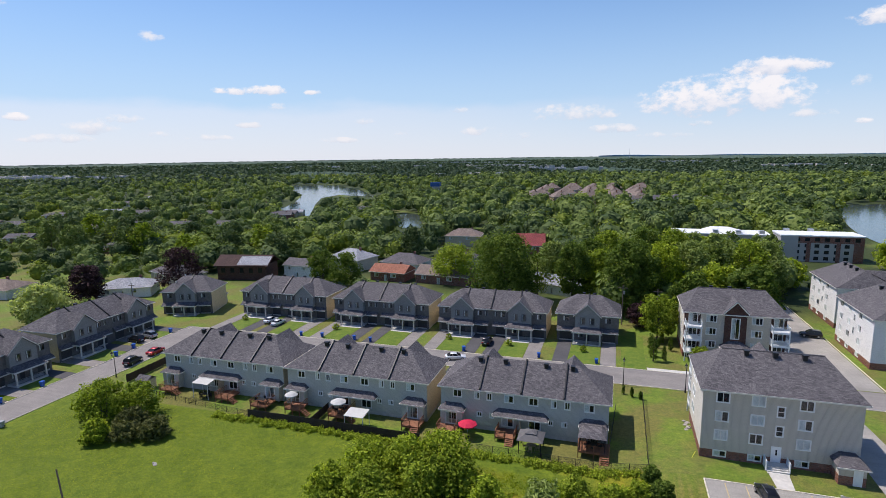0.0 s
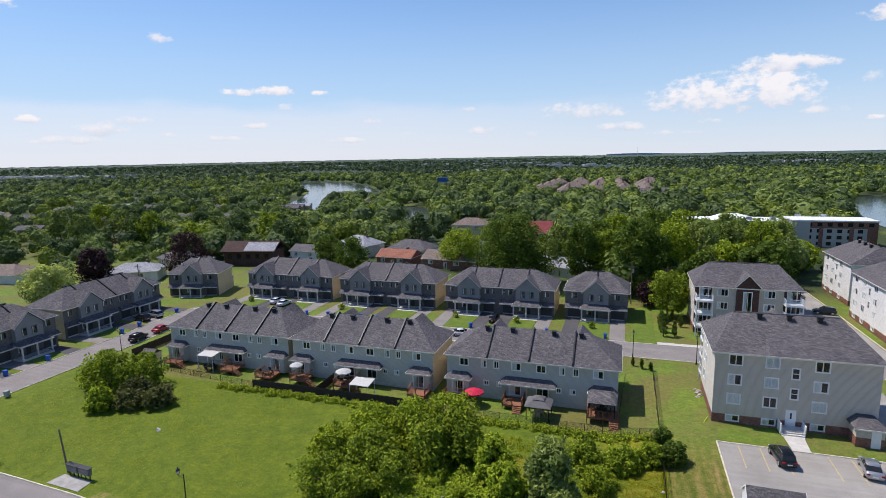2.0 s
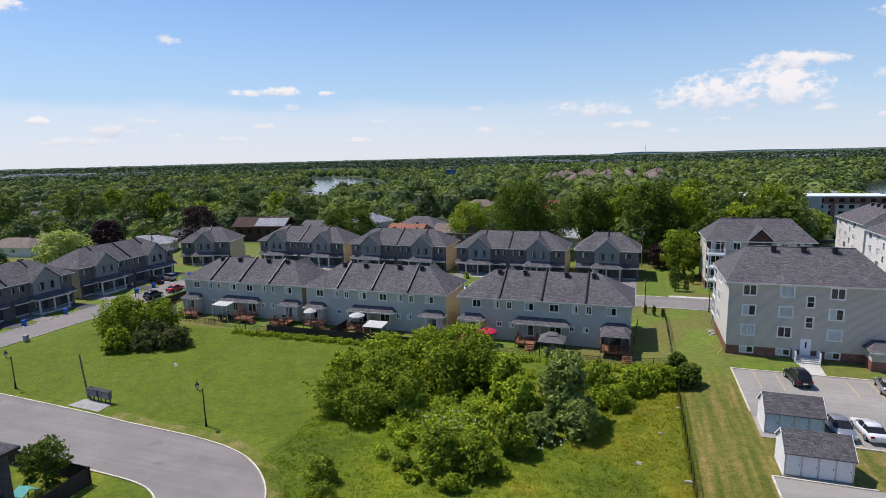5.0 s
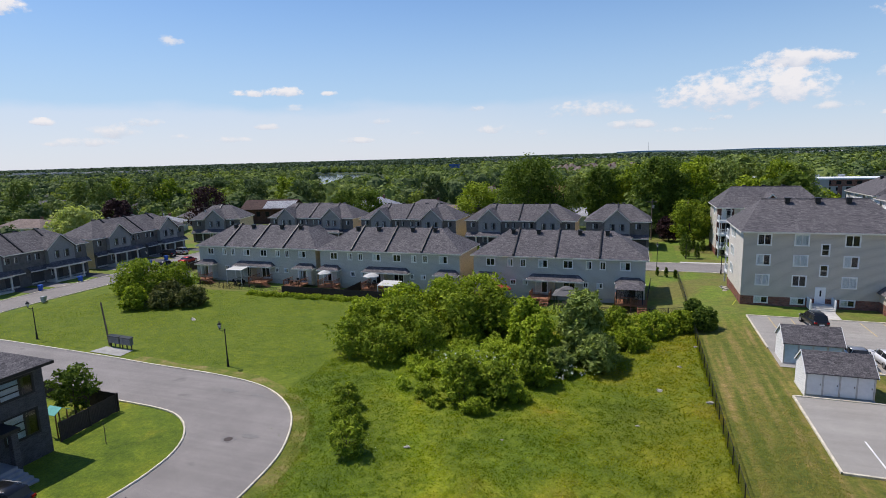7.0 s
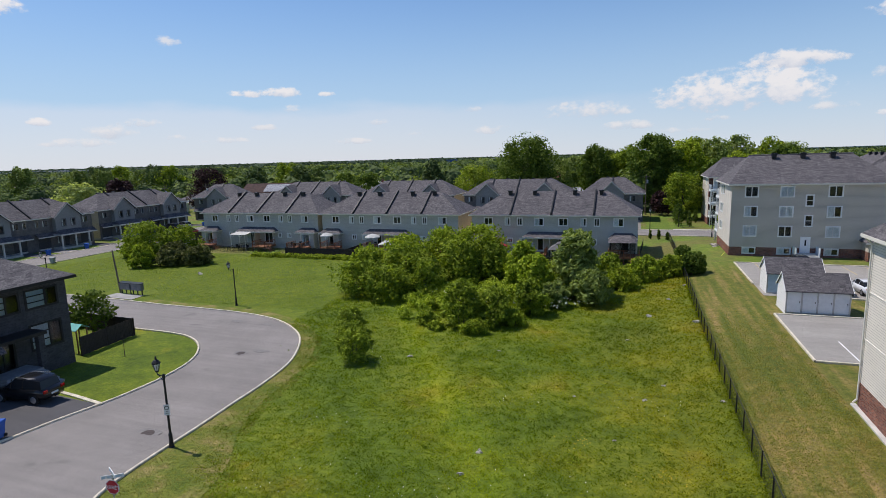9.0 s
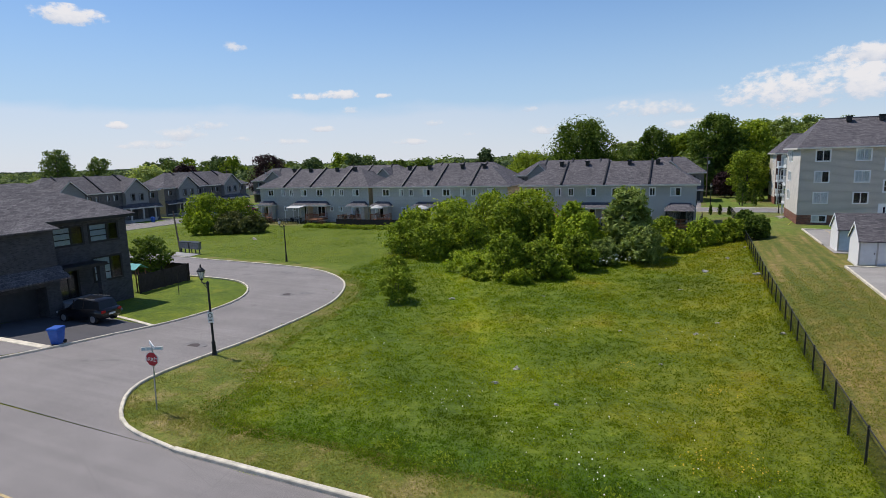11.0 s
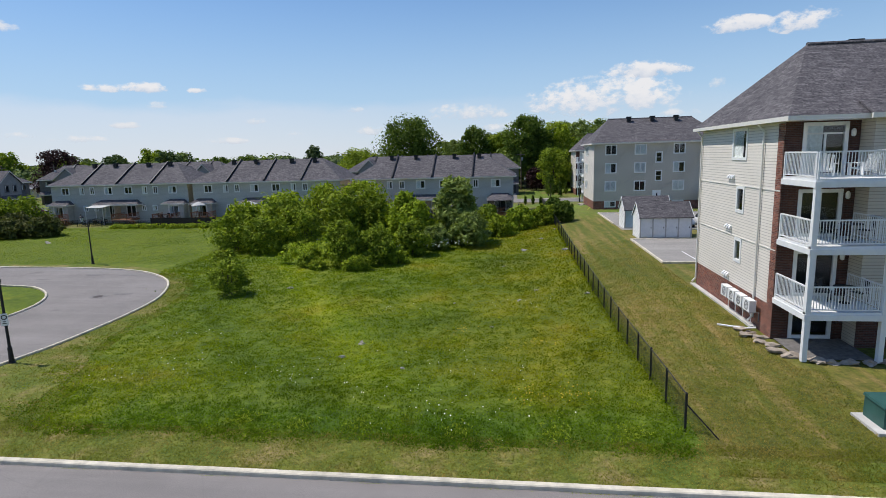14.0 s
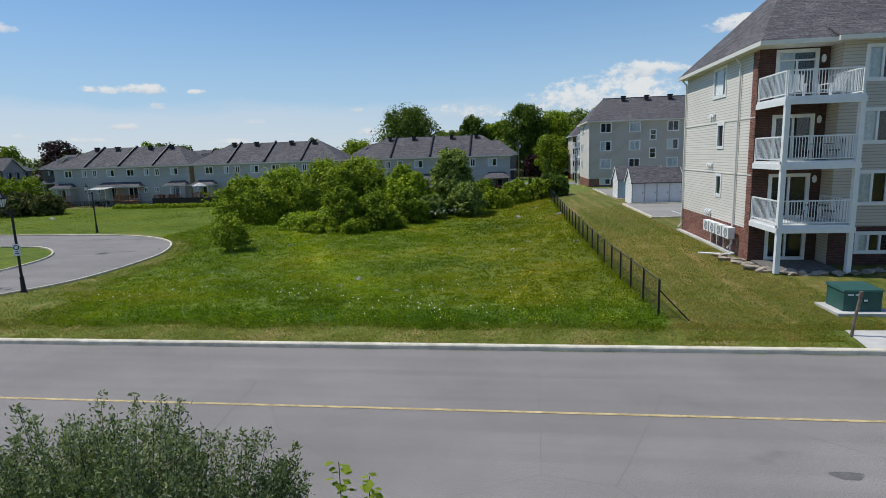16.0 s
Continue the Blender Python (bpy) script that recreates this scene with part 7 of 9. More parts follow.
def shed(x0, y0, w, d, label, doors):
    """A row of lock-up stores under one gabled roof."""
    z0 = gz(x0 + 1, y0 + 1) + 0.08
    th = thing("storage_shed", label, "shed", pose(x0, y0, z0), "storage sheds")
    eh, rh = 2.15, 3.55
    mb = wall(MB(), (0, d), (0, 0), 0, eh, th=0.08)
    wall(mb, (w, 0), (w, d), 0, eh, th=0.08)
    wall(mb, (w, d), (0, d), 0, eh, th=0.08)
    mb.face((0, d, eh), (0, 0, eh), (0, d / 2, rh - 0.06)).face((w, 0, eh), (w, d, eh), (w, d / 2, rh - 0.06))
    part("shell", mb, M_SIDE_WHITE, th, "white siding")
    part("front_wall", wall(MB(), (0, 0), (w, 0), 0, eh, [(0.12 + i * (w - 0.12) / 4, (i + 1) * (w - 0.12) / 4, 0.1, eh - 0.12) for i in range(4)], 0.08), M_STEEL, th, "grey framed front")
    for i in range(4):
        a, b = 0.12 + i * (w - 0.12) / 4, (i + 1) * (w - 0.12) / 4
        dr = part("door", MB().box(a + 0.01, b - 0.01, 0.02, 0.06, 0.11, eh - 0.13), doors, th, "pale panel door")
        part("handle", MB().box(b - 0.16, b - 0.1, -0.01, 0.02, 1.0, 1.14), M_BLACK, dr)
    mb = MB()
    mb.slab([(-0.12, -0.2, eh - 0.05), (w + 0.12, -0.2, eh - 0.05), (w + 0.12, d / 2, rh), (-0.12, d / 2, rh)], 0.08)
    mb.slab([(w + 0.12, d + 0.2, eh - 0.05), (-0.12, d + 0.2, eh - 0.05), (-0.12, d / 2, rh), (w + 0.12, d / 2, rh)], 0.08)
    part("roof", mb, M_SHINGLE, th, "charcoal shingle roof")
    mb = MB()
    for x in (-0.14, w + 0.1):
        mb.slab([(x, -0.2, eh - 0.04), (x + 0.04, -0.2, eh - 0.04), (x + 0.04, d / 2, rh + 0.01), (x, d / 2, rh + 0.01)], 0.16)
        mb.slab([(x + 0.04, d + 0.2, eh - 0.04), (x, d + 0.2, eh - 0.04), (x, d / 2, rh + 0.01), (x + 0.04, d / 2, rh + 0.01)], 0.16)
    part("bargeboard", mb, M_WHITE, th)
    part("sill", MB().box(-0.05, w + 0.05, -0.05, d + 0.05, -0.2, 0), M_CONCRETE, th)
    return th


build_apartment_details()
build_lots()
shed(12.4, 47.9, 5.0, 3.2, "white storage shed with four doors and a shingle roof", plain("white_door", (0.72, 0.73, 0.74), 0.6, vary=0.06))
shed(12.4, 55.6, 5.0, 3.2, "white storage shed with pale blue doors behind another shed", plain("pale_blue_door", (0.45, 0.56, 0.62), 0.6, vary=0.08))


# ---- driveways, gardens and decks of the town houses ----
def build_front_yards():
    strips = (0.3, 9.3, 14.0, 22.9)
    bright = M_LAWN
    for x0, y0 in ((-40.8, 124.6), (-69.6, 124.8), (-98.4, 125.4)):
        for k, s in enumerate(strips):
            sheet("pavement_driveway", [(x0 + s - 0.15, 111.3), (x0 + s + 2.95, 111.3), (x0 + s + 2.95, y0), (x0 + s - 0.15, y0)], M_DRIVE if k % 3 else M_ROAD, 0.05, "asphalt driveway to a garage", "driveway")
        for a, b in ((3.4, 9.0), (17.2, 22.6)):
            sheet("lawn", [(x0 + a, 111.4), (x0 + b, 111.4), (x0 + b, y0 - 3.8), (x0 + a, y0 - 3.8)], bright, 0.06, "small bright green front lawn", "lawn")
            sheet("pavement_path", [(x0 + a, y0 - 3.78), (x0 + b, y0 - 3.78), (x0 + b, y0 - 2.8), (x0 + a, y0 - 2.8)], M_CONCRETE, 0.07, "pale paved path before the porch", "path")
    for s in (0.4, 10.1):
        x = -12.4 + s
        sheet("pavement_driveway", [(x, 111.3), (x + 3.1, 111.3), (x + 3.1, 125.5), (x, 125.5)], M_DRIVE if s < 1 else M_ROAD, 0.05, "asphalt driveway to a garage", "driveway")
    sheet("lawn", [(-8.7, 111.4), (-2.5, 111.4), (-2.5, 121.8), (-8.7, 121.8)], bright, 0.06, "small bright green front lawn", "lawn")
    sheet("lawn", [(1.8, 111.4), (6.6, 111.4), (6.6, 132), (1.8, 132)], bright, 0.05, "bright green side lawn", "lawn")
    for y0 in (83.2, 54.0):
        for k, s in enumerate(strips):
            y = y0 + s
            sheet("pavement_driveway", [(-113.4, y - 0.15), (-104.3, y - 0.15), (-104.3, y + 2.95), (-113.4, y + 2.95)], M_DRIVE if k % 2 else M_ROAD, 0.05, "asphalt driveway to a garage", "driveway")
        for a, b in ((3.4, 9.0), (17.2, 22.6)):
            sheet("lawn", [(-109.6, y0 + a), (-104.4, y0 + a), (-104.4, y0 + b), (-109.6, y0 + b)], bright, 0.06, "small bright green front lawn", "lawn")
    for x0 in (-26.1, -54.5, -81.6):
        for s in strips:
            sheet("pavement_driveway", [(x0 + s, 90.4), (x0 + s + 2.8, 90.4), (x0 + s + 2.8, 102.9), (x0 + s, 102.9)], M_DRIVE, 0.05, "asphalt driveway to a garage", "driveway")


def lawn_mat():
    m = Mat("watered_lawn", 0.9)
    w = m.place("World")
    m.color(m.mix(1.0, m.ramp(m.noise(w, 0.8, 4), (0.3, (0.085, 0.15, 0.016)), (0.7, (0.165, 0.21, 0.03))), m.ramp(m.noise(w, 4, 6, 0.8), (0.3, (0.6, 0.66, 0.55)), (0.7, (1.2, 1.18, 1.1))), "MULTIPLY"))
    m.bump(m.noise(w, 9, 3), 0.6, 0.05)
    return m.m


M_LAWN = lawn_mat()
build_front_yards()


def deck(x0, x1, y0, y1, h, stair=None, label="reddish wooden garden deck with railings and steps", mat=None):
    """A raised deck against a rear wall (at y1): planks, posts, railings, a flight of steps."""
    mat = mat or M_WOOD
    z = gz((x0 + x1) / 2, y0)
    th = thing("garden_deck", label, "deck", pose(x0, y0, z), "garden decks")
    w, d = x1 - x0, y1 - y0
    n = max(3, int(w / 0.3))
    plank = part("plank", MB().box(0.01, w / n - 0.01, 0, d, h - 0.04, h), mat, th)
    for i in range(1, n):
        same(th, plank, i * w / n, 0, 0)
    part("frame", MB().box(0, w, 0, 0.06, h - 0.28, h - 0.05).box(0, 0.06, 0.06, d, h - 0.28, h - 0.05).box(w - 0.06, w, 0.06, d, h - 0.28, h - 0.05), mat, th)
    for px in (0.05, w / 2, w - 0.05):
        part("post", MB().box(px - 0.05, px + 0.05, 0.0, 0.1, -0.2, h + 1.0), mat, th)
    for a, b in (((0.05, 0.05), (w - 0.05, 0.05)), ((0.05, 0.05), (0.05, d)), ((w - 0.05, 0.05), (w - 0.05, d))):
        if stair == "front" and a[1] == b[1]:
            b = (w - 1.3, 0.05)
        p, q = Vector((*a, h)), Vector((*b, h))
        mb = MB().tube(p + Vector((0, 0, 0.95)), q + Vector((0, 0, 0.95)), 0.045, n=4).tube(p + Vector((0, 0, 0.12)), q + Vector((0, 0, 0.12)), 0.03, n=4)
        k = max(2, int((q - p).length / 0.16))
        for i in range(k + 1):
            c = p + (q - p) * i / k
            mb.tube(c + Vector((0, 0, 0.1)), c + Vector((0, 0, 0.95)), 0.02, n=4)
        part("railing", mb, mat, th)
    if stair:
        k = max(2, int(h / 0.19))
        for i in range(k):
            if stair == "front":
                part("step", MB().box(w - 1.25, w - 0.15, -0.28 * (i + 1), -0.28 * i, h - h * (i + 1) / (k + 1) - 0.05, h - h * (i + 1) / (k + 1)), mat, th)
            else:
                part("step", MB().box(w + 0.28 * i, w + 0.28 * (i + 1), 0.1, 1.15, h - h * (i + 1) / (k + 1) - 0.05, h - h * (i + 1) / (k + 1)), mat, th)
        if stair == "front":
            part("stringer", MB().tube((w - 1.27, 0, h - 0.1), (w - 1.27, -0.28 * k, 0), 0.06, n=4).tube((w - 0.13, 0, h - 0.1), (w - 0.13, -0.28 * k, 0), 0.06, n=4), mat, th)
        else:
            part("stringer", MB().tube((w, 0.1, h - 0.1), (w + 0.28 * k, 0.1, 0), 0.06, n=4).tube((w, 1.15, h - 0.1), (w + 0.28 * k, 1.15, 0), 0.06, n=4), mat, th)
            part("stair_rail", MB().tube((w, 0.1, h + 0.9), (w + 0.28 * k, 0.1, 0.9), 0.04, n=4).tube((w + 0.28 * k, 0.1, 0), (w + 0.28 * k, 0.1, 0.9), 0.04, n=4), mat, th)
    return th


def parasol(x, y, z, r, mat, label):
    th = thing("parasol", label, "parasol", pose(x, y, z), "parasols")
    part("pole", MB().lathe(0, 0, [(0.05, 0.025), (2.5, 0.025)], 8), M_STEEL, th)
    part("foot", MB().lathe(0, 0, [(0, 0.25), (0.06, 0.25), (0.1, 0.06)], 12), M_BLACK, th)
    mb = MB()
    k = 8
    for i in range(k):
        a, b = math.tau * i / k, math.tau * (i + 1) / k
        p = [(0, 0, 2.62), (r * 0.55 * math.cos(a), r * 0.55 * math.sin(a), 2.4), (r * 0.55 * math.cos(b), r * 0.55 * math.sin(b), 2.4)]
        mb.face(*p)
        mb.face(p[1], (r * math.cos(a), r * math.sin(a), 2.08), (r * math.cos(b), r * math.sin(b), 2.08), p[2])
        mb.face((r * math.cos(a), r * math.sin(a), 2.08), (r * math.cos(a), r * math.sin(a), 1.93), (r * math.cos(b), r * math.sin(b), 1.93), (r * math.cos(b), r * math.sin(b), 2.08))
    part("canopy", mb, mat, th)
    for i in range(k):
        a = math.tau * i / k
        part("rib", MB().tube((0, 0, 2.58), (r * math.cos(a), r * math.sin(a), 2.06), 0.012, n=4), M_STEEL, th)
    return th


def garden_set(x, y, z, mat=None, label="dark garden table with chairs"):
    th = thing("garden_table", "dark garden table on the deck", "table", pose(x, y, z), "garden tables")
    part("tabletop", MB().box(-0.7, 0.7, -0.45, 0.45, 0.7, 0.74), mat or M_BLACK, th)
    for a in (-0.62, 0.62):
        for b in (-0.38, 0.38):
            part("leg", MB().box(a - 0.03, a + 0.03, b - 0.03, b + 0.03, 0, 0.7), mat or M_BLACK, th)
    for i, (cx, cy, rz) in enumerate(((-1.0, 0, 90), (1.0, 0, -90), (0, 0.75, 0), (0, -0.75, 180))):
        c = thing("garden_chair", "dark garden chair by the table", "chair", pose(x + cx, y + cy, z, 0, 0, rz), "garden chairs")
        part("seat", MB().box(-0.24, 0.24, -0.22, 0.22, 0.4, 0.45), mat or M_BLACK, c)
        part("backrest", MB().box(-0.24, 0.24, 0.18, 0.23, 0.48, 0.95), mat or M_BLACK, c)
        for lx in (-0.21, 0.21):
            for ly in (-0.19, 0.19):
                part("leg", MB().box(lx - 0.02, lx + 0.02, ly - 0.02, ly + 0.02, 0, 0.4), mat or M_BLACK, c)


def gazebo(x, y, label):
    z = gz(x, y)
    th = thing("gazebo", label, "gazebo", pose(x, y, z))
    for a in (-1.6, 1.6):
        for b in (-1.5, 1.5):
            part("post", MB().box(a - 0.06, a + 0.06, b - 0.06, b + 0.06, -0.1, 2.2), M_BLACK, th)
    for r0, r1, z0, z1 in ((1.9, 0.7, 2.15, 2.85), (0.85, 0.02, 2.9, 3.3)):
        c0 = [(-r0, -r0 * 0.95, z0), (r0, -r0 * 0.95, z0), (r0, r0 * 0.95, z0), (-r0, r0 * 0.95, z0)]
        c1 = [(-r1, -r1 * 0.95, z1), (r1, -r1 * 0.95, z1), (r1, r1 * 0.95, z1), (-r1, r1 * 0.95, z1)]
        part("canopy", loft(MB(), [c0, c1]), M_GREYCLOTH, th, "dark grey cloth canopy")
    part("beam", MB().box(-1.65, 1.65, -1.56, -1.44, 2.05, 2.15).box(-1.65, 1.65, 1.44, 1.56, 2.05, 2.15).box(-1.66, -1.54, -1.44, 1.44, 2.05, 2.15).box(1.54, 1.66, -1.44, 1.44, 2.05, 2.15), M_BLACK, th)
    return th


def build_gardens():
    y = 79.75
    deck(-80.3, -77.4, 76.6, y - 1.2, 0.9, "side")
    deck(-67.6, -64.8, 76.4, y, 0.9, "side")
    deck(-59.6, -56.4, 75.6, y - 1.2, 0.9, None)
    deck(-52.8, -49.9, 75.8, y - 1.2, 1.1, "side")
    deck(-44.4, -41.4, 75.6, y, 1.1, "side")
    deck(-31.6, -28.6, 76.0, y - 1.2, 0.9, "front")
    deck(-25.8, -22.8, 76.2, y - 1.2, 0.9, "front")
    deck(-16.6, -13.6, 76.8, y, 0.8, "front")
    deck(-4.2, 0.2, 75.6, y - 1.2, 1.1, "front", "tall reddish wooden deck beneath a screened porch")
    # the screened porch on the tall deck
    z = gz(-2.2, 76)
    th = thing("screened_porch", "dark screened porch standing on the deck", "porch", pose(-4.0, 75.8, z + 1.1))
    for a, b in ((0.05, 0.05), (3.55, 0.05), (1.8, 0.05), (0.05, 2.6), (3.55, 2.6)):
        part("post", MB().box(a - 0.05, a + 0.05, b - 0.05, b + 0.05, 0, 2.1), M_BLACK, th)
    part("screen", MB().box(0.1, 1.75, 0.04, 0.06, 0.9, 2.05).box(1.85, 3.5, 0.04, 0.06, 0.9, 2.05), M_CHAIN, th)
    part("roof", loft(MB(), [[(-0.2, -0.3, 2.1), (3.8, -0.3, 2.1), (3.8, 2.8, 2.1), (-0.2, 2.8, 2.1)], [(0.6, 0.7, 2.7), (3.0, 0.7, 2.7), (3.0, 2.8, 2.8), (0.6, 2.8, 2.8)]]), M_SHINGLE, th)
    parasol(-52.0, 76.9, gz(-50, 77) + 1.1, 1.15, M_CANVAS, "open white parasol above a deck")
    parasol(-42.9, 76.6, gz(-43, 77) + 1.1, 1.35, M_CANVAS, "open white parasol above a garden table")
    parasol(-20.9, 77.0, gz(-21, 77) + 0.1, 1.5, M_RED, "open red parasol beside the wall")
    # flat white awning on posts
    for x0, yy, hh in ((-40.6, 73.9, 2.3), (-72.6, 76.6, 3.0)):
        z = gz(x0, yy)
        th = thing("awning", "flat white canvas awning on slim posts", "awning", pose(x0, yy, z))
        part("canopy", MB().slab([(0, 0, hh), (3.4, 0, hh), (3.4, 2.6, hh + 0.3), (0, 2.6, hh + 0.3)], 0.06), M_CANVAS, th)
        for a, b in ((0.1, 0.1), (3.3, 0.1), (0.1, 2.5), (3.3, 2.5)):
            part("post", MB().box(a - 0.04, a + 0.04, b - 0.04, b + 0.04, 0, hh + 0.02), M_WHITE, th)
    gazebo(-10.9, 75.9, "grey cloth gazebo with a two-tier roof in the garden")
    garden_set(-43.2, 77.4, gz(-43, 77) + 1.1)
    garden_set(-10.9, 76.0, gz(-11, 76) + 0.02, plain("pale_wicker", (0.5, 0.36, 0.22), 0.8, vary=0.2))
    garden_set(-70.7, 77.6, gz(-71, 77) + 0.02)
    garden_set(-58.0, 76.8, gz(-59, 77) + 0.9)
    garden_set(-2.2, 76.9, gz(-2, 77) + 1.1)
    # small shed in the corner garden
    z = gz(-84.5, 77)
    th = thing("garden_shed", "small grey garden shed in the corner garden", "shed", pose(-86.0, 77.0, z))
    part("shell", MB().box(0, 2.6, 0, 2.2, 0, 1.9), M_SIDE_GREY, th)
    part("roof", MB().slab([(-0.15, -0.15, 1.85), (2.75, -0.15, 1.85), (2.75, 1.1, 2.6), (-0.15, 1.1, 2.6)], 0.07).slab([(2.75, 2.35, 1.85), (-0.15, 2.35, 1.85), (-0.15, 1.1, 2.6), (2.75, 1.1, 2.6)], 0.07), M_SHINGLE, th)
    board_fence((-90.5, 79.0), (-90.5, 90.0), 1.6, "dark-stained board fence at the corner garden")


build_gardens()

# ---- trees and shrubs ----
GREEN = "dense green overgrown tree in the meadow thicket"


def build_thicket():
    # the overgrown clump in the meadow
    spots = [(-32.4, 51.2, 4.5, 6.2, M_LEAF_M), (-28.2, 50.2, 4.2, 6.2, M_LEAF_M), (-33.4, 56.0, 5.2, 6.6, M_LEAF), (-28.0, 56.0, 5.8, 8.0, M_LEAF_M), (-24.4, 53.6, 4.6, 5.6, M_LEAF_M),
             (-30.4, 61.0, 6.2, 8.0, M_LEAF), (-25.4, 62.5, 7.2, 8.6, M_LEAF), (-20.8, 64.6, 7.6, 8.6, M_LEAF), (-21.8, 59.6, 6.0, 6.6, M_LEAF_M), (-18.2, 62.0, 5.4, 5.2, M_LEAF_M),
             (-16.7, 42.6, 4.9, 4.2, M_LEAF_M), (-13.6, 43.4, 4.0, 3.8, M_LEAF_M), (-11.4, 54.0, 5.6, 4.6, M_LEAF_F), (-10.6, 47.8, 3.9, 3.6, M_LEAF_M), (-13.4, 57.8, 6.3, 5.0, M_LEAF_F),
             (-6.8, 55.6, 8.4, 5.8, M_LEAF_S), (-5.0, 53.0, 4.0, 4.6, M_LEAF_S), (-8.9, 51.2, 2.8, 3.4, M_LEAF_S),
             (-1.8, 60.4, 2.5, 4.2, M_LEAF), (-3.6, 64.4, 3.6, 4.8, M_LEAF_M), (0.8, 64.4, 3.2, 4.4, M_LEAF_F), (3.8, 66.2, 2.8, 3.4, M_LEAF), (6.4, 66.4, 3.0, 3.4, M_LEAF_D), (5.4, 69.0, 3.6, 2.6, M_LEAF_D)]
    words = {M_LEAF_S: "silvery willow in the meadow thicket", M_LEAF_D: "dark green shrub in the meadow thicket", M_LEAF_F: "fresh yellow-green shrub in the meadow thicket"}
    for i, (x, y, h, w, m) in enumerate(spots):
        low = h < 5
        tree("shrub" if low else "tree", x, y, h * 0.93, w, m, words[m] if m in words else GREEN, "shrub" if low else "tree", 30 if low else 46, 4600 if low else 8000, 0.125 if low else 0.14, 0.02, 40 + i, 0.75, stems=3, group="meadow thicket", long=2.2 if m is M_LEAF_S else 1.3)
    for i, (x, y, h, w) in enumerate(((-22.4, 30.9, 2.9, 3.3), (-24.4, 34.6, 2.1, 3.0), (-26.4, 37.9, 2.4, 3.1), (-20.1, 42.0, 1.4, 2.3), (-18.6, 40.6, 0.8, 1.6), (-14.8, 40.4, 1.3, 2.6), (-11.6, 43.6, 1.5, 2.4))):
        tree("shrub", x, y, h, w, M_LEAF_M if i < 4 else M_LEAF, "rounded green shrub standing in the meadow", "shrub", 22, 3000, 0.085, 0.0, 70 + i, 0.7, stems=3, group="meadow shrubs")
    # the group beside the western street
    for i, (x, y, h, w, m) in enumerate(((-82.0, 66.5, 6.4, 8.0, M_LEAF_M), (-77.0, 69.0, 5.4, 7.5, M_LEAF_M), (-86, 68, 3.2, 6, M_LEAF), (-75.6, 59.5, 3.6, 4.2, M_LEAF), (-72.0, 61.5, 2.7, 4.6, M_LEAF_B), (-68.4, 63.5, 2.8, 5.4, M_LEAF_B), (-74.0, 64.5, 3.2, 5.4, M_LEAF_B))):
        tree("shrub" if h < 4 else "tree", x, y, h, w, m, "russet-green shrub beside the street" if m is M_LEAF_B else "dark green tree beside the street", "shrub" if h < 4 else "tree", 36, 5000, 0.15, 0.03, 110 + i, 0.75, stems=2, group="street corner trees")
    # weeds along the garden fences
    rng = np.random.default_rng(5)
    cen = np.stack([rng.uniform(-64, 4, 460), 72.0 + rng.normal(size=460) * 0.45, np.zeros(460)], 1)
    cen[:, 2] = ground_z(cen[:, 0], cen[:, 1]) + 0.25
    tagged(new("weeds", quads_mesh("weeds", leaves(rng, cen, np.full((460, 3), 0.5), 26000, 0.1), M_LEAF)), "leafy weeds growing along the garden fences", "weeds", kind="stuff")
    cen = np.stack([-19.0 + 3.6 * rng.normal(size=150), 52.5 + 3.2 * rng.normal(size=150), np.zeros(150)], 1)
    cen[:, 2] = ground_z(cen[:, 0], cen[:, 1]) + 0.6
    tagged(new("undergrowth", quads_mesh("undergrowth", leaves(rng, cen, np.full((150, 3), 0.8), 20000, 0.10, 2.4), M_LEAF_F)), "reedy undergrowth in the hollow of the thicket", "weeds", kind="stuff")
    at = np.concatenate([np.stack([-17.5 + 2.4 * rng.normal(size=90), 50.5 + 1.5 * rng.normal(size=90)], 1), np.stack([-8.6 + 1.6 * rng.normal(size=60), 49.4 + 1.0 * rng.normal(size=60)], 1)])
    cen = np.concatenate([at, (ground_z(at[:, 0], at[:, 1]) + 0.9 + 0.35 * rng.random(150))[:, None]], 1)
    tagged(new("white_flowers", quads_mesh("white_flowers", leaves(rng, cen, np.full((150, 3), 0.14), 1100, 0.05, 1.0), M_FLOWER)), "white umbel flowers in the hollow of the thicket", "flowers", kind="stuff")


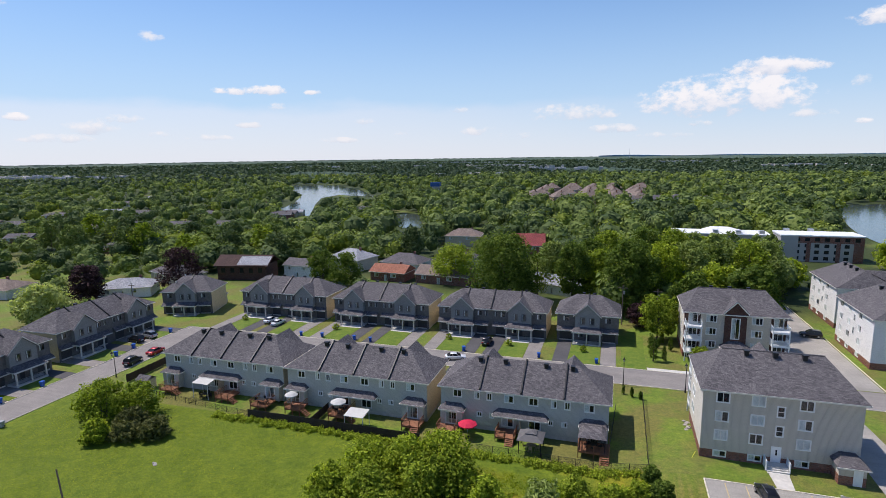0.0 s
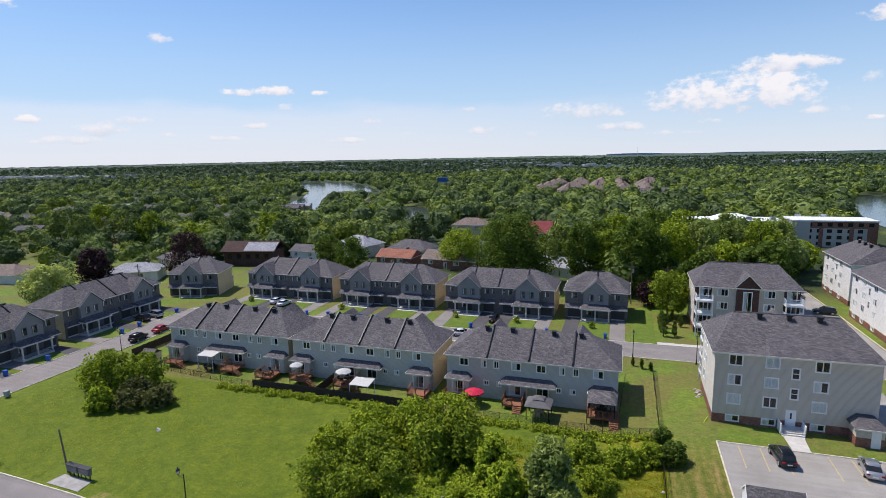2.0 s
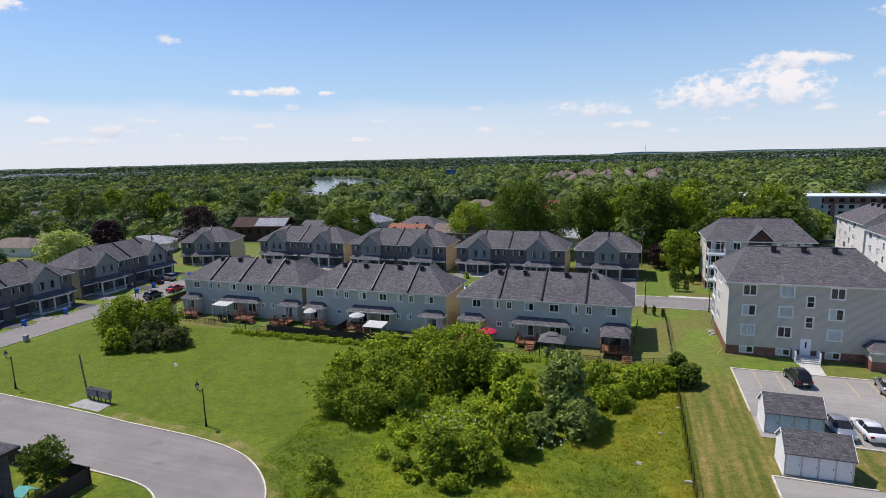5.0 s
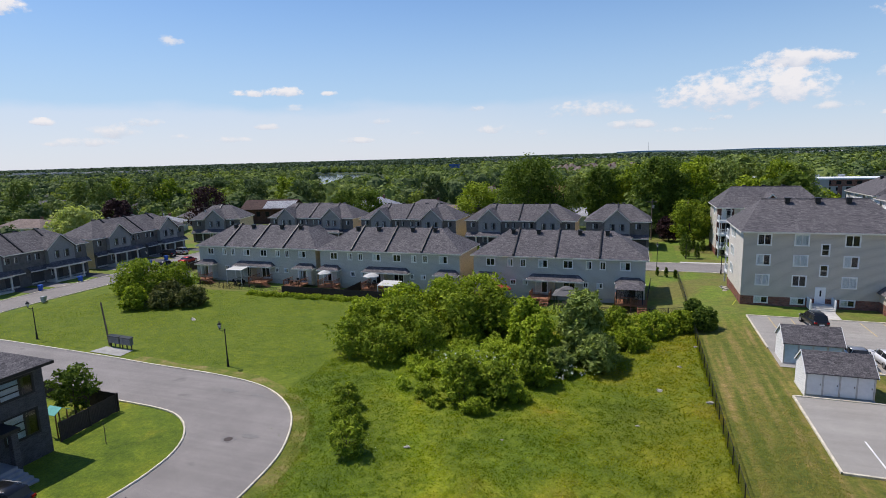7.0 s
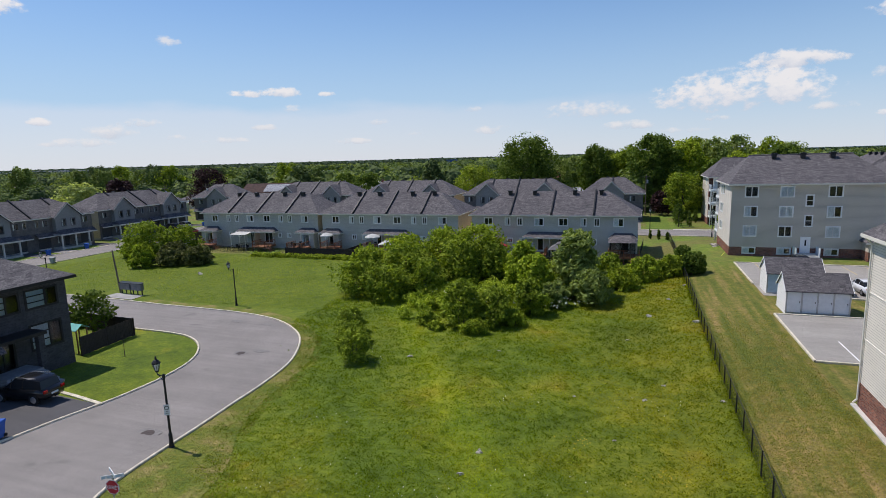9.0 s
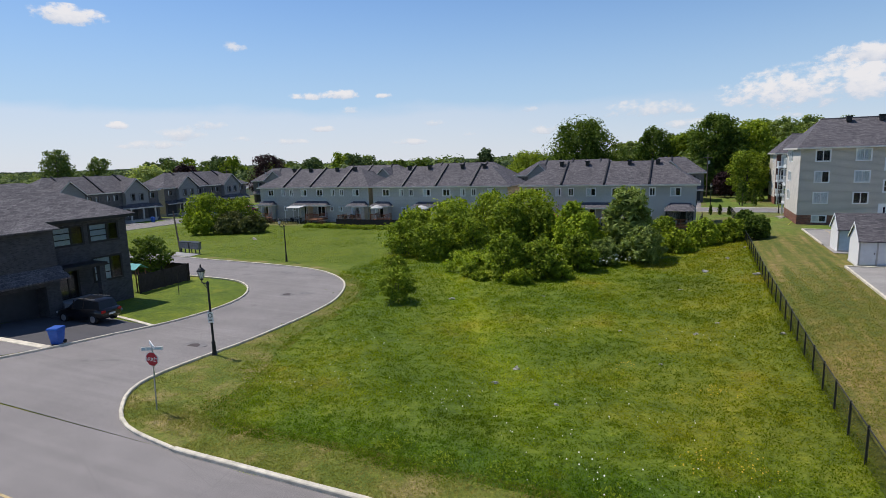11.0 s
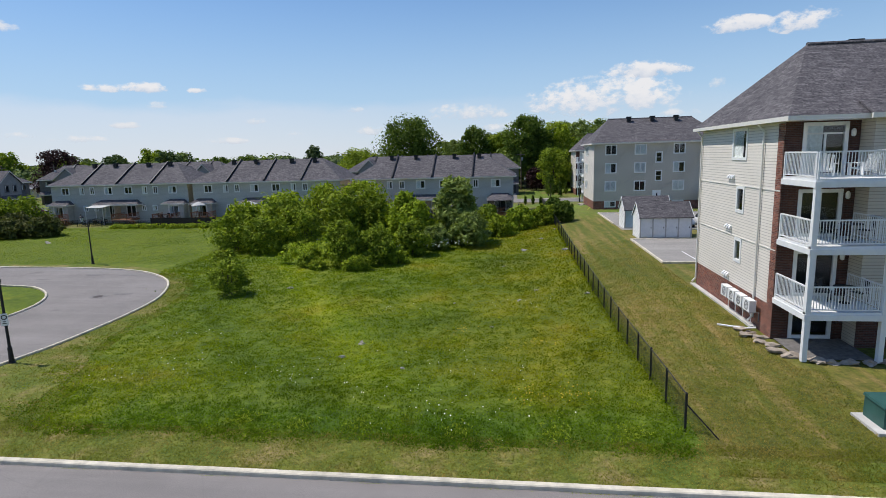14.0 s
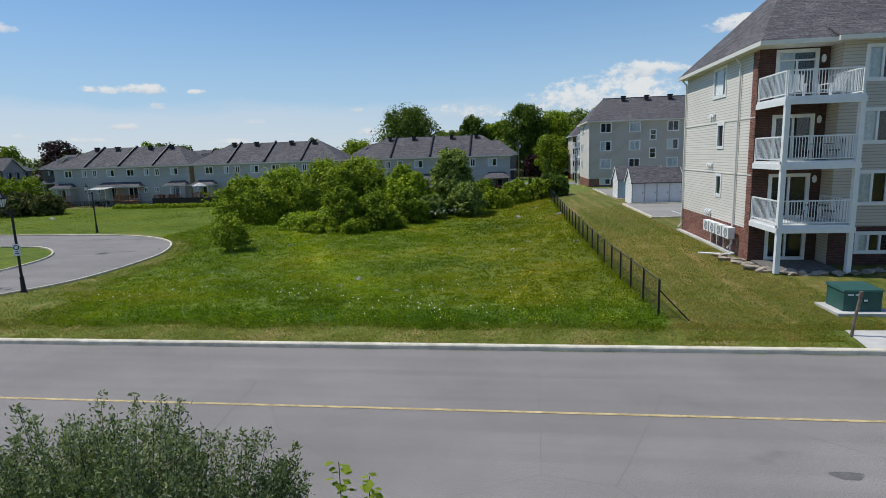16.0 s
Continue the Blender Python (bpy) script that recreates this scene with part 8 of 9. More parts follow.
def build_garden_trees():
    for i, (x, y, h) in enumerate(((2.2, 98.6, 1.7), (3.6, 97.6, 1.9), (5.0, 96.8, 1.6), (7.9, 119.5, 4.6), (8.2, 116.8, 5.2), (10.3, 117.4, 3.4), (12.1, 124.2, 3.0), (9.6, 125.5, 2.4), (10.6, 128.5, 2.6), (8.0, 123, 4.2))):
        tree("conifer", x, y, h, h * 0.36, M_LEAF_D, "narrow dark green cedar on the lawn", "conifer", 26, 1500, 0.09, 0.02, 130 + i, 0.55, group="garden cedars")
    for i, (x, y, h) in enumerate(((48.4, 112.5, 3.2), (47.4, 110.2, 2.6), (46.0, 176, 6.5), (44.5, 177.5, 6))):
        tree("conifer", x, y, h, h * 0.42, M_LEAF_D, "narrow dark green cedar near the car park", "conifer", 22, 1200, 0.11, 0.02, 150 + i, 0.55, group="garden cedars")
    tree("tree", 9.8, 131, 11.0, 9.2, M_LEAF_M, "light green young tree behind the lawn", "tree", 40, 9000, 0.17, 0.12, 160)
    tree("tree", 17.2, 117.6, 3.6, 4.2, M_LEAF, "small rounded green tree before the apartment block", "tree", 22, 2400, 0.14, 0.2, 161)
    tree("tree", -140, 100, 11.5, 12.5, M_LEAF_YW, "cream-green flowering tree behind the town houses", "tree", 40, 6000, 0.28, 0.1, 162)
    tree("tree", -29.6, 151, 20.6, 20.5, M_LEAF_D, "large dark green broad tree behind the houses", "tree", 80, 24000, 0.22, 0.08, 163, 0.85)
    tree("tree", -52.0, 176, 12.8, 16.0, M_LEAF_Y, "low spreading lime-green tree", "tree", 44, 12000, 0.22, 0.1, 164, 0.7)
    tree("tree", -11.5, 158, 18.2, 10.5, M_LEAF_D, "tall dark green tree behind the roofs", "tree", 50, 12000, 0.22, 0.1, 165)
    tree("tree", 4.0, 152, 20.4, 17.0, M_LEAF_D, "large dark green tree behind the houses", "tree", 60, 16000, 0.24, 0.1, 166, 0.8)
    tree("tree", 12.5, 158, 18.6, 13.0, M_LEAF, "tall green tree behind the lawns", "tree", 50, 12000, 0.22, 0.1, 167)
    tree("tree", -21.8, 160, 14.5, 9.0, M_LEAF_S, "pale sparse tree behind the roofs", "tree", 30, 2600, 0.24, 0.15, 168)
    tree("tree", -134, 141, 14.5, 14, M_LEAF_P, "dark purple-leaved tree among green ones", "tree", 44, 9000, 0.2, 0.05, 169)
    tree("tree", -151, 122, 12, 10, M_LEAF_P, "dark purple-leaved tree among green ones", "tree", 40, 5000, 0.28, 0.05, 170)
    tree("tree", -85.2, 161, 11.5, 11, M_LEAF_D, "dark green tree behind the roofs", "tree", 40, 8000, 0.2, 0.08, 171)
    tree("tree", -96.0, 165, 11.5, 10, M_LEAF_D, "dark green tree behind the roofs", "tree", 40, 8000, 0.2, 0.08, 172)
    tree("tree", 6.0, 140, 6.0, 6.0, M_LEAF_P, "dark purple shrub behind the house", "tree", 26, 2600, 0.2, 0.05, 173)
    for i, (x, y, h, w) in enumerate(((-264, 150, 21, 15), (-278, 158, 19, 14), (-250, 160, 17, 12), (-218, 200, 17, 13), (-232, 206, 15, 13), (-78, 205, 16, 9), (-155, 222, 16.5, 13), (-170, 214, 15, 12), (-128, 196, 14.5, 12))):
        tree("tree", x, y, h, w, M_WOODS_D if i % 2 else M_WOODS, "tall green tree far behind the rooftops", "tree", 44, 3600, 0.34, 0.05, 240 + i, group="tall trees behind the rooftops")
    for i in range(15):
        x = -262 + 9.6 * i + 3 * math.sin(i * 2.3)
        tree("tree", x, 196 + 14 * math.sin(i * 1.7), 14.0 + 2.0 * math.sin(i * 1.1) + (1.5 if x < -215 else 0), 12.5, (M_WOODS, M_LEAF_M, M_WOODS_D)[i % 3], "green tree in the belt behind the rooftops", "tree", 34, 2200, 0.4, 0.03, 300 + i, group="tree belt behind the rooftops")
    for i, (x, y, h, w, m) in enumerate(((-4.0, 160, 16.4, 11, M_LEAF_M), (-7.0, 176, 17, 12, M_LEAF_D), (-20, 178, 15.5, 10, M_LEAF_S), (20, 162, 19.5, 12, M_LEAF_S), (27, 172, 20.5, 12, M_LEAF_S), (35, 168, 19, 11, M_LEAF_M), (17, 180, 20.5, 12, M_LEAF_M), (42, 178, 18, 11, M_LEAF_S), (-2, 186, 18.5, 13, M_LEAF_M), (9, 190, 19.5, 13, M_LEAF_D))):
        tree("tree", x, y, h, w, m, "tall pale-leaved tree behind the lawns" if m is M_LEAF_S else "tall green tree behind the houses", "tree", 50, 6500, 0.26, 0.06, 340 + i, 0.9, group="tall trees behind the houses")
    for i in range(9):
        tree("tree", 21 + 4.6 * i, 243 + 5 * (i % 2), 9.4 + 1.2 * (i % 3), 8.5, (M_LEAF, M_LEAF_S, M_WOODS)[i % 3], "green tree before the flat-roofed block", "tree", 30, 1500, 0.36, 0.03, 260 + i, group="trees before the long block")
    for i, x in enumerate((18, 25, 32, 22, 29)):
        tree("tree", x, 143 + 6 * (i % 2), 13.5 + 1.5 * (i % 3), 11, M_LEAF if i % 2 else M_LEAF_D, "tall green tree behind the apartment block", "tree", 44, 6000, 0.3, 0.06, 180 + i, group="trees behind the apartments")
    for i, (x, y, h) in enumerate(((34, 178, 13), (42, 190, 12), (52, 197, 9), (26, 170, 15), (15, 172, 16), (96, 236, 12), (104, 240, 13))):
        tree("tree", x, y, h, 11, M_LEAF if i % 3 else M_LEAF_D, "green tree near the far car park", "tree", 40, 4500, 0.32, 0.05, 190 + i, group="trees by the far car park")
    for i, (x, y) in enumerate(((-36.6, 118.8), (-66, 118.5), (-93.5, 119.6), (-22.3, 118.3), (-6, 118.6))):
        tree("shrub", x, y, 1.5, 1.6, M_LEAF, "small garden shrub on a front lawn", "shrub", 12, 700, 0.09, 0.05, 210 + i, group="front garden shrubs")


M_LEAF_YW = leaf_mat("cream_leaves", (0.30, 0.35, 0.09), (0.56, 0.60, 0.26))


def build_foreground():
    """The wild shrub and the sapling on the near verge."""
    rng = np.random.default_rng(31)
    th = thing("shrub", "grey-green narrow-leaved wild shrub on the near verge", "shrub", Matrix.Translation((-3.9, -5.9, gz(-3.9, -5.9))))
    stem, q = MB(), []
    lobes = ((-0.1, 0.0, 1.3, 3.12), (-1.9, 0.0, 1.1, 2.75), (0.3, 0.1, 1.1, 3.18), (1.55, 0.15, 0.6, 2.85), (-0.6, -0.2, 1.2, 3.08))
    for i in range(250):
        lx, ly, lr, lz = lobes[i % 5]
        a = rng.uniform(0, math.tau)
        r = lr * math.sqrt(rng.random())
        spike = 0.06 + 0.26 * rng.random() if i % 3 == 0 else 0.0
        tip = Vector((lx + r * math.cos(a), ly + r * math.sin(a) * 0.8, lz - 0.7 * (r / lr) ** 2 - 0.45 * rng.random() ** 2 + spike))
        root = Vector((tip.x * 0.55, tip.y * 0.3, -0.1))
        mid = root.lerp(tip, 0.5) + Vector((rng.normal() * 0.06, rng.normal() * 0.06, 0.1))
        stem.tube(root, mid, 0.014, 0.008, 5).tube(mid, tip, 0.008, 0.002, 4)
        k = 380
        t = 1 - rng.random(k) ** 1.15 * 0.7
        ra, mi, ti = (np.array(v) for v in (root, mid, tip))
        c = np.where((t < 0.5)[:, None], ra + (mi - ra) * (t / 0.5)[:, None], mi + (ti - mi) * ((t - 0.5) / 0.5)[:, None])
        c = c + rng.normal(size=(k, 3)) * (0.012 + 0.24 * (1 - t) ** 0.6)[:, None]
        d = rng.normal(size=(k, 3))
        d[:, 2] = np.abs(d[:, 2]) * 0.6 + 0.5
        d /= np.linalg.norm(d, axis=1)[:, None]
        sd = np.cross(d, rng.normal(size=(k, 3)))
        sd /= np.linalg.norm(sd, axis=1)[:, None]
        L = (rng.uniform(0.04, 0.085, k) * (1.2 - 0.55 * t))[:, None]
        q.append(np.stack([c, c + d * L * 0.5 + sd * 0.0105, c + d * L * 1.15, c + d * L * 0.5 - sd * 0.0105], 1))
    q = np.concatenate(q)
    part("stem", stem, M_BARK, th)
    o = new("foliage", quads_mesh("foliage", np.array(q), M_LEAF_W))
    o.parent = th
    th = thing("sapling", "bright green maple sapling on the near verge", "tree", Matrix.Translation((-1.34, -6.1, gz(-1.5, -6))))
    stem, q = MB(), []
    for j, (sx, h, n) in enumerate(((0.0, 2.88, 16), (0.30, 2.74, 10), (-0.42, 2.38, 6))):
        stem.tube((sx * 0.4, 0, -0.1), (sx, 0, h), 0.014, 0.004, 5)
        for k in range(n):
            z = h - 0.055 * k - 0.01
            for m in range(3):
                a = rng.uniform(0, math.tau)
                L = rng.uniform(0.08, 0.13)
                d = np.array([math.cos(a), math.sin(a), -0.25])
                d /= np.linalg.norm(d)
                s = np.array([-math.sin(a), math.cos(a), rng.normal() * 0.3])
                p = np.array([sx, 0, z]) + d * rng.uniform(0.01, 0.06)
                q.append([p, p + d * L * 0.5 + s * L * 0.38, p + d * L, p + d * L * 0.5 - s * L * 0.38])
    part("stem", stem, M_BARK, th)
    o = new("foliage", quads_mesh("foliage", np.array(q), M_LEAF_Y))
    o.parent = th
    cen = np.array([[-6.2 + 0.5 * (i % 5), -6.4 + 0.4 * (i // 5), 1.3] for i in range(10)])
    th = thing("shrub", "bright green low shrub beside another one", "shrub", Matrix.Translation((0, 0, 0)))
    o = new("foliage", quads_mesh("foliage", leaves(rng, cen, np.full((10, 3), 0.75), 4200, 0.05), M_LEAF_Y))
    o.parent = th
    part("stem", MB().tube((-5.2, -6.0, -0.1), (-5.2, -6.0, 1.5), 0.03, 0.01), M_BARK, th)


M_LEAF_W = leaf_mat("grey_willow_leaves", (0.065, 0.092, 0.034), (0.31, 0.36, 0.185), 0.22)

# ---- the distance ----
LAKE = [(-479, 751), (-404, 755), (-313, 645), (-251, 548), (-304, 567), (-302, 525), (-266, 450), (-217, 358), (-274, 405), (-293, 457), (-348, 562), (-425, 658)]
CHANNEL = [(-165, 392), (-139, 388), (-114, 316), (-125, 312), (-150, 346)]
RIVER = [(171, 517), (330, 560), (420, 420), (300, 300), (118, 306), (120, 335), (127, 371), (144, 436)]


def water_mat():
    m = Mat("river_water", 0.12)
    m.b.inputs["Specular IOR Level"].default_value = 0.5
    w = m.place("World")
    m.color(m.ramp(m.noise(w, 0.02, 4), (0.35, (0.05, 0.075, 0.075)), (0.65, (0.085, 0.10, 0.085))))
    m.bump(m.noise(m.scaled(w, (0.4, 1.0, 1)), 0.6, 4), 0.25, 0.15)
    return m.m


def build_water():
    m = water_mat()
    for nm, poly in (("water_lake", LAKE), ("water_channel", CHANNEL), ("water_river", RIVER)):
        mb = MB()
        pts = poly if sum(a[0] * b[1] - b[0] * a[1] for a, b in zip(poly, poly[1:] + poly[:1])) > 0 else poly[::-1]
        mb.face(*[(x, y, -1.75) for x, y in pts])
        solid(nm, mb, m, "calm grey-blue river water among woods", "water", kind="structure")


def inside(x, y, poly):
    c = False
    for (x0, y0), (x1, y1) in zip(poly, poly[1:] + poly[:1]):
        if (y0 > y) != (y1 > y) and x < (x1 - x0) * (y - y0) / (y1 - y0) + x0:
            c = not c
    return c


def forest(name, mat, trees, rng, per, size, label, heart=True):
    """Far woods: crowns of loose leaf clumps, all in one mesh."""
    t = np.array(trees)
    n = len(t)
    x, y, h, w = (np.repeat(t[:, i], per) for i in range(4))
    k = n * per
    d = rng.normal(size=(k, 3))
    d /= np.linalg.norm(d, axis=1)[:, None]
    d[:, 2] = np.abs(d[:, 2]) * 1.2 - 0.4
    lump = 0.78 + 0.22 * np.sin(3 * np.arctan2(d[:, 1], d[:, 0]) + x) * np.cos(6 * d[:, 2] + y)
    r = (rng.random(k) ** 0.3) * lump
    z0 = ground_z(x, y) + h * 0.5
    pos = np.stack([x + d[:, 0] * r * w / 2, y + d[:, 1] * r * w / 2, z0 + d[:, 2] * r * h * 0.55], 1)
    nrm = d + rng.normal(size=(k, 3)) * 0.3 + np.array([0, 0, 0.25])
    nrm /= np.linalg.norm(nrm, axis=1)[:, None]
    u = np.cross(nrm, rng.normal(size=(k, 3)))
    u /= np.linalg.norm(u, axis=1)[:, None]
    s = np.cross(nrm, u)
    z = (size * w / 9 * (0.6 + 0.8 * rng.random(k)))[:, None]
    q = np.stack([pos - u * z, pos + s * z * 0.8, pos + u * z, pos - s * z * 0.8], 1)
    if not heart:
        tagged(new(name, quads_mesh(name, q, mat)), label, "woods", kind="stuff")
        return
    # the leafy heart of each crown
    g = []
    for ax in range(3):
        for sg in (-1, 1):
            for i in (-1, 0):
                for j in (-1, 0):
                    c = []
                    for u, v in ((i, j), (i + 1, j), (i + 1, j + 1), (i, j + 1)):
                        p = [0.0, 0.0, 0.0]
                        p[ax], p[(ax + 1) % 3], p[(ax + 2) % 3] = sg, u * sg, v
                        c.append(np.array(p) / np.linalg.norm(p))
                    g.append(c)
    g = np.array(g)
    x, y, h, w = (t[:, i][:, None, None] for i in range(4))
    wob = 1 + 0.22 * np.sin(7 * g[None, ..., 0] + x) * np.cos(6 * g[None, ..., 1] + y)
    core = np.stack([x + g[None, ..., 0] * w * 0.27 * wob, y + g[None, ..., 1] * w * 0.27 * wob, ground_z(x, y) + h * 0.46 + g[None, ..., 2] * h * 0.30 * wob], -1).reshape(-1, 4, 3)
    tagged(new(name, quads_mesh(name, np.concatenate([q, core]), mat)), label, "woods", kind="stuff")


HOUSES = []


def near_house(x, y):
    """On a house, or on the open ground before it."""
    for k, (hx, hy, hw, hd) in enumerate(HOUSES):
        far = math.hypot(hx, hy)
        for s in (0, 7, 14, 22, 30, 38) if k < 12 else (0, 7, 14, 22):
            cx, cy = hx * (1 - s / far), hy * (1 - s / far)
            if abs(x - cx) < hw / 2 + 2 and abs(y - cy) < hd / 2 + 2.5:
                return True
    return False


def build_woods():
    rng = np.random.default_rng(7)
    near, far = {0: [], 1: [], 2: [], 3: []}, {0: [], 1: [], 2: [], 3: []}
    y = 128.0
    while y < 1000:
        step = 9.6 if y < 235 else (12.5 if y < 420 else 16)
        for x in np.arange(-y * 2.05 - 40, y * 0.55 + 60, step):
            px, py = x + rng.uniform(-3.5, 3.5), y + rng.uniform(-3.5, 3.5)
            if any(inside(px, py, w) for w in (LAKE, CHANNEL, RIVER)):
                continue
            if (py < 146 and -122 < px < 100) or (32 < px < 76 and py < 182) or (px > 6 and py < 150):
                continue
            low = 99.0
            dist = math.hypot(px, py)
            for s in (12, 25, 40, 60, 80, 105, 130):
                qx, qy = px * (1 + s / dist), py * (1 + s / dist)
                if any(inside(qx, qy, w) for w in (LAKE, CHANNEL, RIVER)):
                    low = 34 * s / (dist + s)
                    break
            if low < 2.5:
                continue
            if near_house(px, py):
                continue
            left = px < -150 - 0.12 * (py - 100)
            belt = -205 < px < -118 and 178 < py < 232
            if left and not belt and rng.random() < 0.22:
                continue
            if -118 < px < -20 and py < 215 and not belt and rng.random() < 0.3:
                continue
            h = rng.uniform(10, 17.5) if py > 235 else rng.uniform(8, 14)
            if px > -25 and py < 240 and px < 30:
                h *= 1.25
            if px > 52 and 180 < py < 255:
                h *= 0.34
            if left and not belt:
                h *= 0.8
            h = min(h, low)
            kind = int(rng.choice(4, p=(0.44, 0.40, 0.08, 0.08)))
            (near if py < 330 else far)[kind].append((px, py, h, h * rng.uniform(0.95, 1.4)))
        y += step
    for x in np.arange(-330, -128, 8.0):
        for yy in np.arange(40, 128, 8.5):
            px, py = x + rng.uniform(-3, 3), yy + rng.uniform(-3, 3)
            if near_house(px, py) or rng.random() < 0.3:
                continue
            h = rng.uniform(6, 10)
            near[int(rng.choice(4, p=(0.5, 0.34, 0.08, 0.08)))].append((px, py, h, h * rng.uniform(0.8, 1.1)))
    for k, (mat, nm) in enumerate(((M_WOODS, "mid green"), (M_WOODS_D, "dark green"), (M_WOODS_Y, "yellow-green"), (M_LEAF_S, "silvery green"))):
        forest("woods", mat, [t for t in near[k] if t[1] < 240], rng, 300, 0.36, nm + " broadleaf woods behind the houses")
        forest("woods", mat, [t for t in near[k] if t[1] >= 240], rng, 190, 0.42, nm + " broadleaf woods short of the river")
        forest("woods", mat, [t for t in far[k] if t[1] < 560], rng, 120, 0.52, nm + " broadleaf woods along the river")
        forest("woods", mat, [t for t in far[k] if t[1] >= 560], rng, 60, 0.78, nm + " broadleaf woods beyond the river")


def build_distant_woods():
    """Single crowns over the plain, thinning out towards the horizon."""
    rng = np.random.default_rng(17)
    trees, r = [], 985.0
    while r < 3000:
        step = 17 + (r - 985) / 110
        for a in np.arange(-40, 70, math.degrees(step / r)):
            q = r + rng.uniform(-0.5, 0.5) * step
            w = radians(a + rng.uniform(-0.4, 0.4) * math.degrees(step / r))
            x, y = -math.sin(w) * q, math.cos(w) * q
            gap = math.sin(x / 170 + 2) * math.cos(y / 210 + x / 330)
            if gap > 0.62 or (inside(x, y, LAKE) or inside(x, y, RIVER)):
                continue
            h = rng.uniform(9, 16)
            trees.append((x, y, h, step * rng.uniform(0.75, 1.15)))
        r += step
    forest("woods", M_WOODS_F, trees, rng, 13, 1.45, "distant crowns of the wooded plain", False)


def build_far_canopy():
    """The treetops of the plain, out to the horizon."""
    na, nr = 460, 110
    ang = np.linspace(radians(-42), radians(72), na)
    r = 930 * (4880 / 930) ** (np.linspace(0, 1, nr) ** 0.9)
    rng = np.random.default_rng(3)
    A, R = np.meshgrid(ang, r)
    X, Y = -np.sin(A) * R, np.cos(A) * R
    big = np.sin(X / 210 + 1.0) * np.cos(Y / 260 + X / 500)
    h = 4 + 2.5 * np.sin(X / 17 + np.sin(Y / 31)) * np.cos(Y / 14 + np.sin(X / 23)) + np.where(R < 1500, 9.0, 4.5) * rng.random((nr, na)) ** 1.5 * (0.75 + 0.25 * big)
    h = np.where((big > 0.82) & (R > 1300), 0.3, h)
    Z = -6.5 + h * (0.8 + 0.25 * rng.random((nr, na)))
    Z = Z + np.clip((R - 1500) / 3400, 0, 1) * 8
    Z[0] = -2.5
    v = np.stack([X, Y, Z], -1).reshape(-1, 3)
    i = np.arange(nr - 1)[:, None] * na + np.arange(na - 1)[None, :]
    f = np.stack([i, i + na, i + na + 1, i + 1], -1).reshape(-1, 4)
    me = bpy.data.meshes.new("far_woods")
    me.from_pydata(v.tolist(), [], f.tolist())
    m = Mat("haze_tinted_treetops", 0.9)
    w = m.place("World")
    # blue-green of distance haze is painted into the treetops
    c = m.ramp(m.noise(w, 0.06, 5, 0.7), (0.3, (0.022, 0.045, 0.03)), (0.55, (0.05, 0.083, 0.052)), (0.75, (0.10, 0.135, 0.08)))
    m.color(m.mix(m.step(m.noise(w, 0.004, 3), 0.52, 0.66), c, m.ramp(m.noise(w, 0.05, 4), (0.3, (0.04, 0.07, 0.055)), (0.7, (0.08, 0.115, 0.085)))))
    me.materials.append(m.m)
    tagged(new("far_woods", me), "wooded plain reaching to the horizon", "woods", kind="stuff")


def bungalow(x, y, w, d, h, roof, walls, rz, label, rise=2.6, hipped=True):
    HOUSES.append((x, y, w if abs(rz) < 45 else d, d if abs(rz) < 45 else w))
    th = thing("house", label, "house", pose(x, y, gz(x, y), 0, 0, rz), "houses among the trees")
    holes = [(w * 0.12, w * 0.12 + 1.5, h - 1.7, h - 0.5), (w * 0.42, w * 0.42 + 1.0, 0.2, 2.25), (w * 0.6, w * 0.6 + 2.0, h - 1.7, h - 0.5)]
    a, b = (-w / 2, -d / 2), (w / 2, -d / 2)
    part("front_wall", wall(MB(), a, b, -0.3, h, holes), walls, th)
    for k, hh in enumerate(holes):
        framed(th, a, b, hh, "slider", None, 0.4, "door" if k == 1 else "window")
    mb = wall(MB(), (w / 2, -d / 2), (w / 2, d / 2), -0.3, h)
    wall(mb, (w / 2, d / 2), (-w / 2, d / 2), -0.3, h)
    wall(mb, (-w / 2, d / 2), (-w / 2, -d / 2), -0.3, h)
    if not hipped:
        for s in (-1, 1):
            mb.face((s * w / 2, -d / 2, h), (s * w / 2, d / 2, h), (s * w / 2, 0, h + rise - 0.1))
    part("shell", mb, walls, th)
    mb = MB()
    hip(mb, -w / 2, w / 2, -d / 2, d / 2, h, rise, (d / 2 + 0.45) * 0.9 if hipped else 0.02)
    part("roof", mb, roof, th)
    fascia(th, -w / 2, w / 2, -d / 2, d / 2, h)
    part("chimney", MB().box(w * 0.2, w * 0.2 + 0.7, 0.4, 1.1, h + rise * 0.4, h + rise + 0.6), M_BRICK, th)
    return th


